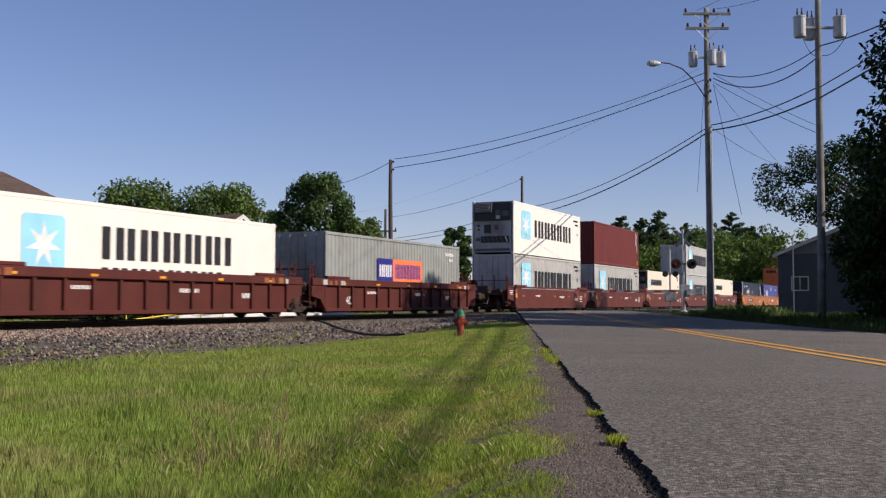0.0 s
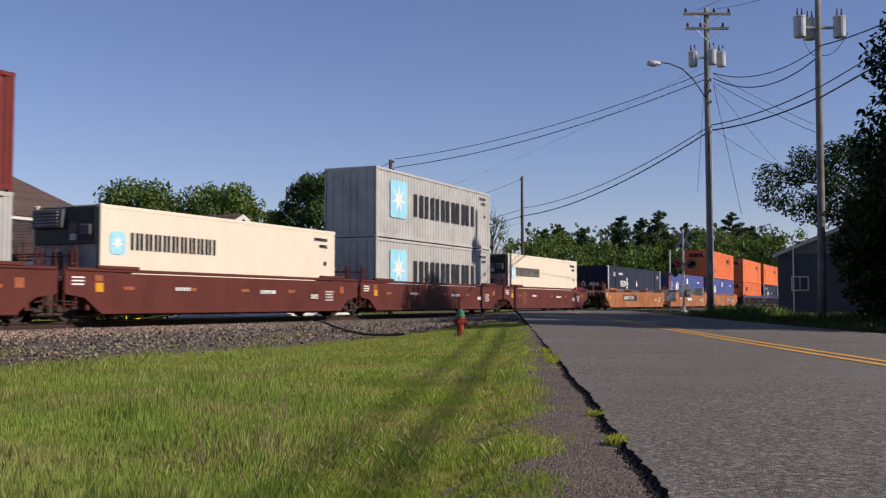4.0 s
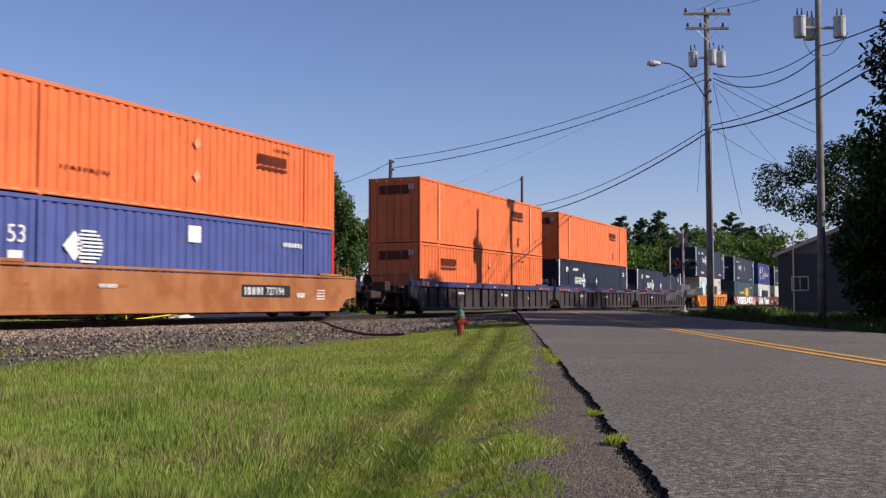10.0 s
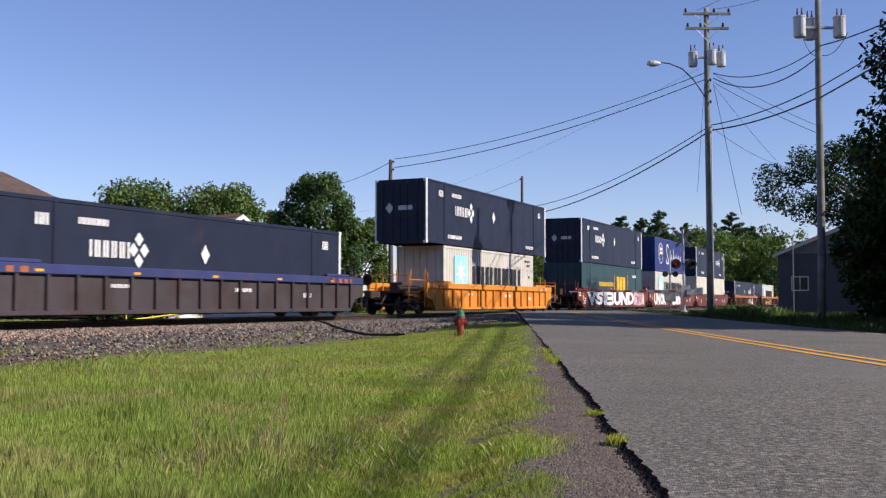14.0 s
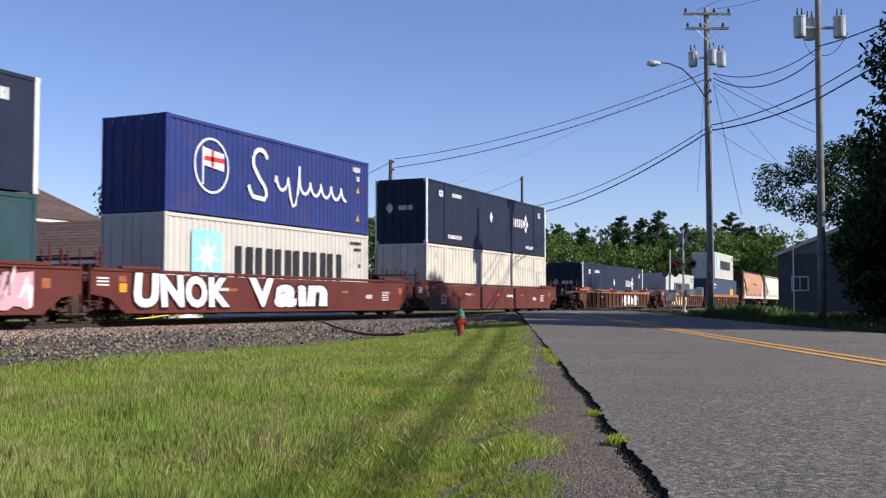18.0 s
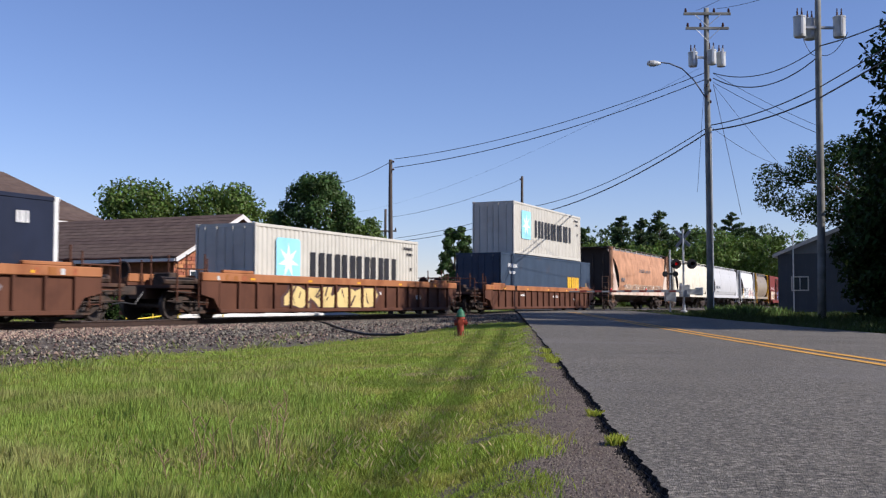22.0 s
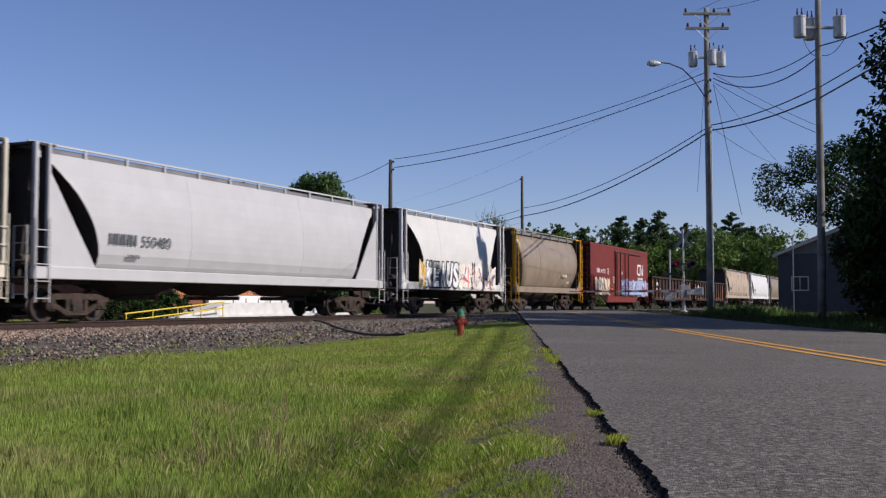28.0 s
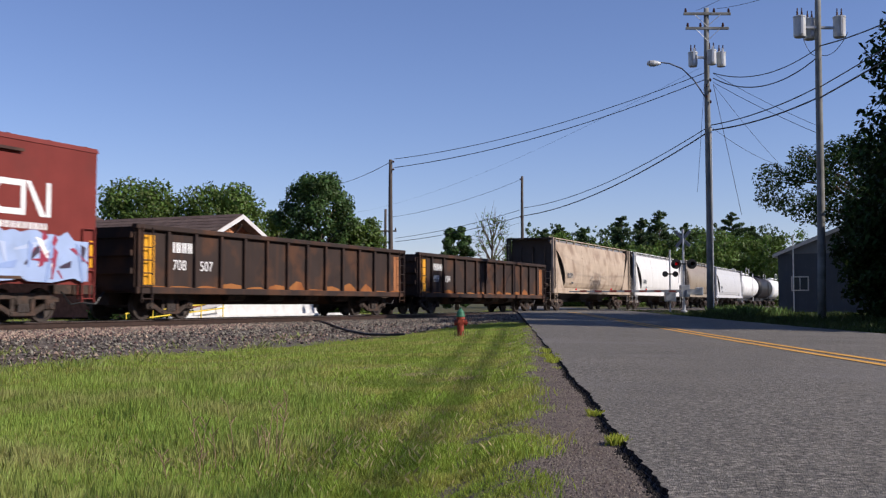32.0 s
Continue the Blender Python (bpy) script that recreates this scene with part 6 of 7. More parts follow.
def build_intermodal():
    Z1 = 0.26
    Z2 = Z1 + 2.91
    red = "oxide-red ribbed container well car with yellow reflectors"
    well_car(32.2, 12.6, 15.6, P_CARBROWN, P_CARBROWN, red, True, True, False)
    well_car(47.8, 12.6, 15.6, P_CARBROWN, P_CARBROWN, red, True, False, True, number="40")
    container(26.1, FT40, Z1, P_WHITE, "white refrigerated container with a blue star logo", "smooth", "star_wide", post=None, end="reefer")
    container(41.7, FT40, Z1 - 0.0, P_PLATE, "grey-green corrugated container with blue and salmon logo", "iso", "two_tone", W=2.44)
    for k in range(5):
        well_car(67.3 + 15.25 * k, 12.6, 15.25, P_CARRED, P_CARRED, "smooth brown-red articulated container well car", False, k == 0, k == 4, seal={0: 4.6, 4: -4.4}.get(k))
    container(61.2, FT40, Z1, P_GREY, "light grey corrugated container with a blue star logo", "iso", "star", W=2.44)
    container(61.2, FT40, Z2, P_WHITE, "white refrigerated container with a blue star logo", "smooth", "star", W=2.44, end="reefer")
    container(76.6, FT40, Z1, P_GREY, "light grey corrugated container with a blue star logo", "iso", "star", W=2.44)
    container(76.6, FT40, Z2, P_MAROON, "maroon corrugated shipping container", "iso", "maroon", W=2.44)
    container(91.75, FT40, Z1, P_CREAM, "cream refrigerated container with small star logo", "smooth", "star_line", W=2.44, end="reefer")
    container(107.2, FT40, Z1, P_GREY, "light grey corrugated container with a blue star logo", "iso", "star", W=2.44)
    container(107.2, FT40, Z2, P_GREY, "light grey corrugated container with a blue star logo", "iso", "star", W=2.44)
    container(122.0, FT40, Z1, P_CREAM, "cream refrigerated container with small star logo", "smooth", "star_line", W=2.44, end="reefer")

    for k in range(3):
        well_car(149.5 + 19.3 * k, 16.5, 19.3, P_CARTAN, P_CARTAN, "rusty tan smooth-sided container well car", False, k == 0, k == 2, top=1.36, plaque=((-4.7, -0.6, "727194"), (-1.0, 1.5, ""), (2.1, 4.9, "727194"))[k])
    container(141.4, FT53, Z1, P_NAVY, "navy blue long container with white corner posts", "plate", "crest", post=M_WHITE)
    container(160.8, FT53, Z1, P_BLUE, "blue ribbed long container with red end stripes", "ribbed", "stack")
    container(180.0, FT53, Z1, P_BLUE, "blue ribbed long container with red end stripes", "ribbed", "stack")
    container(180.0, FT53, Z2, P_ORANGE, "bright orange ribbed long container", "ribbed", "orange")

    for k in range(3):
        well_car(211.6 + 19.3 * k, 16.5, 19.3, P_CARDARK, P_CHORDBLUE, "grimy dark ribbed well car with a blue top chord", True, k == 0, k == 2, top=1.36)
    container(203.5, FT53, Z1, P_ORANGE, "bright orange ribbed long container", "ribbed", "orange_low")
    container(203.5, FT53, Z2, P_ORANGE, "bright orange long container with panel seams", "fine", "orange")
    container(222.8, FT53, Z1, P_NAVY, "navy blue long container with white corner posts", "plate", "crest", post=M_WHITE)
    container(222.8, FT53, Z2, P_ORANGE, "bright orange long container with panel seams", "fine", "orange")
    container(242.1, FT53, Z1, P_NAVY, "navy blue long container with white corner posts", "plate", "crest", post=M_WHITE)

    well_car(273.8, 14.6, 20.6, P_CARORANGE, P_CARORANGE, "orange-yellow ribbed container well car", True, True, True, top=1.3)
    container(267.7, FT40, Z1, P_TAUPE, "weathered pale grey container with a star logo", "iso", "star", W=2.44)
    container(265.7, FT53, Z2, P_NAVY, "navy blue long container with white corner posts", "plate", "crest", post=M_WHITE)

    white, dark = (235, 235, 232), (60, 40, 44)
    for k in range(3):
        g = ([(0.0, 0.145, white, dark, "V", 3), (0.125, 0.40, white, dark, "SE", 6), (0.392, 0.432, white, dark, "!", 2), (0.43, 0.81, white, dark, "UND", 4), (0.81, 1.02, [(200, 160, 165), (220, 200, 200)], dark, 4, 5)], [(-0.02, 0.27, white, dark, "UNOK", 7), (0.34, 0.66, white, dark, "Vain", 9)], None)[k]
        well_car(297.1 + 19.2 * k, 16.5, 19.2, P_CARRED, P_CARRED, "brown-red smooth container well car" + (" covered in white graffiti" if g else ""), False, k == 0, k == 2, top=1.3, number="53" if k != 1 else "", graffiti=g)
    container(289.0, FT53, Z1, P_DEEP_GREEN, "dark green long container with gold lettering", "plate", "gold")
    container(289.0, FT53, Z2, P_NAVY, "navy blue long container with white corner posts", "plate", "crest", post=M_WHITE)
    container(310.0, FT40, Z1, P_TAUPE, "weathered pale grey container with a star logo", "iso", "star", W=2.44)
    container(310.0, FT40, Z2, P_ROYAL_BLUE, "royal blue container with white script and flag", "iso", "script", W=2.44)
    container(327.4, FT53, Z1, P_BEIGE, "beige ribbed long container without lettering", "ribbed", "beige")
    container(327.4, FT53, Z2, P_NAVY, "navy blue long container with white corner posts", "plate", "crest_right", post=M_WHITE)

    for k in range(3):
        g = ([(0.6, 0.88, white, (120, 110, 110), 3, 8)], [(0.18, 0.62, (214, 190, 130), (80, 60, 60), 4, 9)], None)[k]
        well_car(359.0 + 23.0 * k - (0.6 if k == 2 else 0), 16.5, 21.6, P_CARRUST, P_CHORDRUST, "rusty brown ribbed well car with orange-rust chord", True, True, True, top=1.32, graffiti=g)
    container(350.9, FT53, Z1, P_NAVY, "navy blue long container with white corner posts", "plate", "crest_right", post=M_WHITE)
    container(375.7, FT40, Z1, P_TAUPE, "weathered pale grey container with a star logo", "iso", "star", W=2.44)
    container(397.6, FT53, Z1, P_SLATE_BLUE, "slate blue long container with gold lettering", "plate", "gold_low")
    container(399.7, FT40, Z2, P_TAUPE, "weathered pale grey container with a star logo", "iso", "star", W=2.44)


def hopper(u0, u1, body, label, top=4.55, cyl=False, ladder_mat=None, graffiti=None, number="", bays=3, gz=(1.36, 2.5), name_bars=False, sill=None, flat=False):
    c = thing("hopper_car", label, "hopper car", "covered hopper cars")
    L = u1 - u0
    h = L / 2
    MOVERS.append((c, (u0 + u1) / 2, 0))
    lad = ladder_mat or body
    # the shell: a cross-section swept along, its ends sloping inwards to the bottom
    low = 1.28
    prof = []
    for k in range(13):
        f = k / 12
        z = low + (top - (0.25 if cyl else 0.12) - low) * f
        if cyl:
            w = 1.5 * math.sqrt(max(0.05, 1 - ((z - 2.75) / 2.1) ** 2)) * 1.02
        else:
            w = 1.42 + 0.12 * math.sin(math.pi * min(1, f * 1.25)) - 0.28 * max(0, f - 0.72) ** 1.1 * 2 - 0.2 * max(0, 1 - f / 0.2) ** 2
        prof.append((w, z))
    prof += [(prof[-1][0] * 0.8, top - 0.05), (0.35, top)]
    inset = []
    for w, z in prof:
        f = max(0.0, min(1.0, (z - low) / (top - 0.3 - low)))
        inset.append(h - 0.8 - (1.65 * (1 - f ** 2.2) if not cyl else 0.25 + 0.9 * (1 - f) ** 2))
    b = B()
    rings = []
    for q in range(-6, 7):
        ring = [b.verts.new((q / 6 * xe, s * w, z)) for s, seq in ((-1, range(len(prof))), (1, range(len(prof) - 1, -1, -1))) for w, z, xe in [(prof[i][0], prof[i][1], inset[i]) for i in seq]]
        rings.append(ring)
    for r0, r1 in zip(rings, rings[1:]):
        for k in range(len(r0) - 1):
            b.faces.new((r0[k], r1[k], r1[k + 1], r0[k + 1]))
        b.faces.new((r0[-1], r1[-1], r1[0], r0[0]))
    m = len(prof)
    for ring in (rings[0], rings[-1]):
        for k in range(m - 1):
            b.faces.new((ring[k], ring[k + 1], ring[2 * m - 2 - k], ring[2 * m - 1 - k]))
    shell = part("shell", b, body, c, smooth=cyl)
    # end faces get the darker colour that stands in for their shade
    shell.data.materials.append(P_END_SHADE_GRIME)
    for k in range(len(shell.data.polygons) - 2 * (m - 1), len(shell.data.polygons)):
        shell.data.polygons[k].material_index = 1
    for x in ([-h * 0.33, h * 0.33] if not cyl else [-h * 0.3, h * 0.3]):
        b = B()
        for (w0, z0), (w1, z1) in zip(prof[:-2], prof[1:-1]):
            prism(b, [(w0 * -1 - 0.006, z0), (w1 * -1 - 0.006, z1), (w1 * -1 + 0.02, z1), (w0 * -1 + 0.02, z0)], x - 0.03, x + 0.03, "x")
        part("weld_seam", b, body, c)
    for s in (-1, 1):
        b = B()
        ya, yb = sorted((s * 1.5, s * 1.36))
        box(b, -h + 0.2, h - 0.2, ya, yb, 1.08, 1.4, 0.02)
        part("side_sill", b, sill or body, c)
        for q in (-1, 1):
            b = B()
            xa, xb = sorted((q * (h - 0.22), q * (h - 0.32)))
            box(b, xa, xb, ya, yb, 1.3, top + 0.1, 0.015)
            part("corner_post", b, lad if cyl else (body if s < 0 else P_END_SHADE_GRIME), c)
            b = B()
            if cyl or flat:
                prism(b, [(q * (h - 0.3), 1.4), (q * (h - 0.9), 1.4), (q * (h - 0.3), 2.0)], ya + 0.05, yb - 0.05)
            else:
                prism(b, [(q * (h - 0.72), 1.4), (q * (h - 2.35), 1.4), (q * (h - 0.76), 3.75), (q * (h - 0.72), 3.75)], ya + 0.05, yb - 0.05)
            part("gusset", b, (sill or body) if s < 0 else P_END_SHADE_GRIME, c, "flat triangular end gusset")
            if not cyl:
                b = B()
                box(b, min(q * (h - 0.66), q * (h - 0.74)), max(q * (h - 0.66), q * (h - 0.74)), ya + 0.01, yb - 0.01, 1.3, top + 0.1, 0.015)
                part("corner_post", b, body if s < 0 else P_END_SHADE_GRIME, c)
    for q in (-1, 1):
        b = B()
        xa, xb = sorted((q * (h - 0.2), q * (h - 0.95)))
        box(b, xa, xb, -1.4, 1.4, top + 0.04, top + 0.1)
        part("end_roof", b, lad if cyl else P_END_SHADE_GRIME, c)
        b = B()
        xa, xb = sorted((q * (h - 0.78), q * (h - 0.84)))
        box(b, xa, xb, -1.36, 1.36, 1.4, top + 0.03)
        # dark sheet added so the end reads as deep shade
        part("end_sheet", b, P_END_SHADE_GRIME, c, "grimy dark end sheet")
        b = B()
        xa, xb = sorted((q * (h - 0.15), q * (h - 2.4)))
        box(b, xa, xb, -1.2, 1.2, 0.98, 1.1)
        part("end_platform", b, P_DECK, c)
        b = B()
        for yy in (-0.75, 0.0, 0.75):
            tube(b, [(q * (h - 0.45), yy, 1.1), (q * (h - 0.8), yy, top - 0.4)], 0.05, 6)
        part("end_strut", b, P_END_SHADE_GRIME, c)
        b = B()
        prism(b, [(q * (h - 0.6), 1.1), (q * (h - 2.7), 1.1), (q * (h - 0.95), top - 0.4), (q * (h - 0.6), top - 0.4)], -0.04, 0.04)
        part("shear_plate", b, P_END_SHADE_GRIME, c)
        ladder(c, q * (h - 0.45) - 0.22, -1.56, 0.5, top - 0.2 if cyl else 2.6, 0.44, lad, "x", 0.42, 0.013, rungs=2.6 if not cyl else None)
        ladder(c, q * (h - 0.18), -1.3, 0.6, 2.4, 0.44, lad, "y", 0.42, 0.015)
        b = B()
        tube(b, [(q * (h - 0.3), -0.9, 1.55), (q * (h - 1.3), -0.9, 1.55)], 0.14, 8)
        part("air_reservoir", b, M_STEEL, c)
        truck(c, q * (h - 2.1), (u0 + u1) / 2)
        coupler(c, q * (h - 0.2), q)
    # roof walk with its posts, and hatches
    n = int(L / 1.6)
    for yy in (-0.85, 0.85):
        b = B()
        box(b, -h + 0.4, h - 0.4, yy - 0.22, yy + 0.22, top + 0.02, top + 0.06)
        walkway = part("roof_walk", b, P_WALK, c, "dark galvanized roof walk")
        if yy > 0:
            continue
        part("walk_lattice", box(B(), -h + 0.45, h - 0.45, -1.15, -1.12, top - 0.12, top + 0.03), P_WALK, walkway, "dark lattice under the roof walk")
        for k in range(n + 1):
            x = -h + 0.6 + k * (L - 1.2) / n
            part("rail_post", box(B(), x - 0.035, x + 0.035, -1.22, -1.17, top - 0.24, top + 0.1), P_H_SILL if sill else body, walkway)
        part("roof_rail", box(B(), -h + 0.24, h - 0.24, -1.225, -1.165, top + 0.1, top + 0.15), P_END_SHADE_GRIME if sill else body, walkway)
    for k in range(5):
        x = -h * 0.72 + k * h * 0.36
        b = B()
        box(b, x - 0.9, x + 0.9, -0.3, 0.3, top - 0.02, top + 0.12, 0.03)
        part("hatch", b, body, c)
    # discharge bays, the shade under the car put into their colour
    span = L - 6.2
    for k in range(bays):
        x0 = -span / 2 + k * span / bays
        x1 = x0 + span / bays
        xm = (x0 + x1) / 2
        b = B()
        v = [b.verts.new(p) for p in ((x0 + 0.05, -1.0, 1.28), (x1 - 0.05, -1.0, 1.28), (x1 - 0.05, 1.0, 1.28), (x0 + 0.05, 1.0, 1.28), (xm - 0.6, -0.5, 0.72), (xm + 0.6, -0.5, 0.72), (xm + 0.6, 0.5, 0.72), (xm - 0.6, 0.5, 0.72))]
        for f in ((0, 1, 5, 4), (1, 2, 6, 5), (2, 3, 7, 6), (3, 0, 4, 7), (4, 5, 6, 7), (3, 2, 1, 0)):
            b.faces.new([v[i] for i in f])
        part("discharge_bay", b, P_END_SHADE_GRIME, c)
        b = B()
        box(b, xm - 0.62, xm + 0.62, -0.6, 0.6, 0.58, 0.71, 0.02)
        part("gate", b, M_STEEL, c)
    y = -1.565
    if number:
        words(number, 0.42, P_GLASSGREY, c, -h + 3.95, y - 0.01, 2.05)
    lx = h - 4.3 if cyl else -h + 2.7
    b = letter_bars(B(), lx, lx + (0.8 if cyl else 1.1), 2.05, 2.22 if cyl else 2.35, 4, y - 0.005)
    letter_bars(b, lx + 0.7, lx + 1.2, 1.7, 1.8, 5, y - 0.005)
    stencil(c, b, P_H_SILL if cyl else P_GLASSGREY)
    if graffiti:
        before = set(bpy.data.objects)
        spray(c, graffiti, -h + 1.6, h - 1.4, *gz, 0.0)
        zs, ws = [z for w, z in prof[:13]], [w for w, z in prof[:13]]
        seen = set()
        for ob in set(bpy.data.objects) - before:
            if ob.data in seen:
                continue
            seen.add(ob.data)
            for v in ob.data.vertices:
                out = float(np.interp(v.co.z, zs, ws))
                v.co.y -= (out if gz[0] > 1.4 else max(1.52, out)) + 0.02
    if name_bars:
        letters(c, -h + 8.0, -h + 9.7, 2.85, 3.12, 5, y - 0.02, P_GLASSGREY, "grey lettering bar", fill=0.4)
        letters(c, -h + 9.9, -h + 11.6, 2.85, 3.06, 7, y - 0.02, P_GLASSGREY, "grey lettering bar", fill=0.4)
    return c


def boxcar(u0, u1):
    c = thing("boxcar", "oxide-red boxcar with colourful graffiti along the side", "boxcar")
    h = (u1 - u0) / 2
    MOVERS.append((c, (u0 + u1) / 2, 0))
    top = 4.62
    b = B()
    box(b, -h + 0.25, h - 0.25, -1.52, 1.52, 1.05, top - 0.22)
    part("body", b, P_BOXRED, c)
    b = B()
    prism(b, [(-1.54, top - 0.22), (1.54, top - 0.22), (1.5, top - 0.1), (0, top), (-1.5, top - 0.1)], -h + 0.2, h - 0.2, "x")
    roof = part("roof", b, P_BOXRED, c)
    for k in range(13):
        b = B()
        x = -h + 0.6 + k * (2 * h - 1.2) / 12
        prism(b, [(-1.5, top - 0.1), (0, top), (1.5, top - 0.1), (1.5, top - 0.085), (0, top + 0.02), (-1.5, top - 0.085)], x - 0.04, x + 0.04, "x")
        part("roof_rib", b, P_BOXRED, roof)
    b = B()
    prism(b, [(-h + 0.25, 1.06), (-h + 0.25, 0.95), (-h + 3.2, 0.95), (-h + 4.2, 0.55), (h - 4.2, 0.55), (h - 3.2, 0.95), (h - 0.25, 0.95), (h - 0.25, 1.06)], -1.5, -1.42)
    part("side_sill", b, P_BOXRED, c)
    b = B()
    box(b, -1.85, 1.65, -1.6, -1.53, 1.12, 4.1, 0.02)
    door = part("sliding_door", b, P_BOXRED, c)
    for x in (-1.7, -0.75, 0.55, 1.5):
        b = B()
        tube(b, [(x, -1.64, 1.0), (x, -1.64, 4.1)], 0.035, 6)
        part("lock_rod", b, P_DECK, door)
    for x in (-1.9, 1.7):
        part("door_post", box(B(), x - 0.05, x + 0.05, -1.615, -1.525, 1.1, 4.12), P_DECK, c, "grimy door post")
    for x, z, w2, h2 in ((-h + 4.35, 2.5, 0.34, 0.42), (-h + 5.75, 1.95, 0.5, 0.4), (-2.6, 1.5, 0.5, 0.4), (-0.4, 2.55, 0.18, 0.2)):
        b = B()
        for x0, x1, z0, z1 in ((x, x + w2, z, z + 0.04), (x, x + w2, z + h2 - 0.04, z + h2), (x, x + 0.04, z, z + h2), (x + w2 - 0.04, x + w2, z, z + h2), (x + w2 * 0.3, x + w2 * 0.7, z + h2 * 0.4, z + h2 * 0.6)):
            box(b, x0, x1, -1.63 if x > -2 else -1.524, -1.52, z0, z1)
        stencil(c, b, P_DECK if x == -2.6 else M_WHITE)
    for x in (-2.45, 3.2, 4.6):
        part("reflector", box(B(), x - 0.05, x + 0.05, -1.528, -1.52, 1.25, 1.85), M_REFLECT, c, "yellow reflector strip")
    for z in (1.7, 2.4, 3.1, 3.7):
        b = B()
        box(b, -1.85, 1.65, -1.625, -1.595, z, z + 0.06)
        part("door_rib", b, P_BOXRED, door)
    for z in (1.06, 4.12):
        b = B()
        box(b, -2.0, 5.4, -1.62, -1.52, z, z + 0.07)
        part("door_track", b, P_DECK, c)
    for q in (-1, 1):
        xa, xb = sorted((q * (h - 0.252), q * (h - 0.235)))
        # end wall and ribs carry their shade as a darker paint
        part("end_sheet", box(B(), xa, xb, -1.5, 1.5, 1.06, top - 0.23), P_BOXEND_SHADE, c, "sooty dark end wall")
        ladder(c, q * (h - 0.55) - 0.2, -1.57, 0.5, 2.4, 0.42, P_BOXRED, "x", 0.36, 0.018)
        ladder(c, q * (h - 0.2), -1.3, 0.6, 4.2, 0.42, P_BOXRED, "y", 0.36, 0.018)
        for k in range(7):
            b = B()
            xa, xb = sorted((q * (h - 0.25), q * (h - 0.19)))
            box(b, xa, xb, -1.45, 1.45, 1.3 + k * 0.44, 1.5 + k * 0.44, 0.02)
            part("end_rib", b, P_BOXEND_SHADE, c, "sooty dark end rib")
        truck(c, q * (h - 2.2), (u0 + u1) / 2)
        coupler(c, q * (h - 0.25), q)
        b = B()
        box(b, q * (h - 0.42) - 0.05, q * (h - 0.42) + 0.05, -1.535, -1.522, 1.4, 2.1)
        part("reflector", b, M_REFLECT, c, "yellow reflector strip")
    y = -1.522
    b = B()
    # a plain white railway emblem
    for pts in ([(h - 3.6, 3.2), (h - 3.4, 3.45), (h - 2.75, 3.45), (h - 2.75, 3.3), (h - 3.35, 3.3), (h - 3.45, 3.15), (h - 3.45, 2.85), (h - 3.35, 2.75), (h - 2.75, 2.75), (h - 2.75, 2.6), (h - 3.4, 2.6), (h - 3.6, 2.8)],
                [(h - 2.75, 2.6), (h - 2.6, 2.6), (h - 2.6, 3.45), (h - 2.75, 3.45)], [(h - 2.6, 3.45), (h - 2.45, 3.45), (h - 1.95, 2.6), (h - 2.15, 2.6)], [(h - 1.95, 2.6), (h - 1.8, 2.6), (h - 1.8, 3.45), (h - 1.95, 3.45)]):
        prism(b, pts, y - 0.005, y)
    part("emblem", b, M_WHITE, c, "white railway emblem")
    stencil(c, letter_bars(B(), h - 3.5, h - 1.9, 2.28, 2.44, 9, y), M_WHITE)
    stencil(c, letter_bars(B(), -h + 1.7, -h + 2.5, 2.55, 2.85, 2, y), M_WHITE)
    words("494532", 0.4, M_WHITE, c, -h + 2.7, y - 0.003, 2.55)
    spray(c, [(0.0, 0.245, [(224, 204, 174), (232, 218, 194), (214, 182, 150)], (160, 132, 124), 6, 21), (0.455, 0.6, [(112, 142, 186), (92, 120, 176)], (120, 50, 64), 3, 22), (0.6, 1.0, [(158, 176, 208), (140, 160, 200), (180, 192, 216)], (150, 60, 78), 6, 23)], -h + 1.0, h - 0.6, 0.98, 2.3, y - 0.086)
    return c


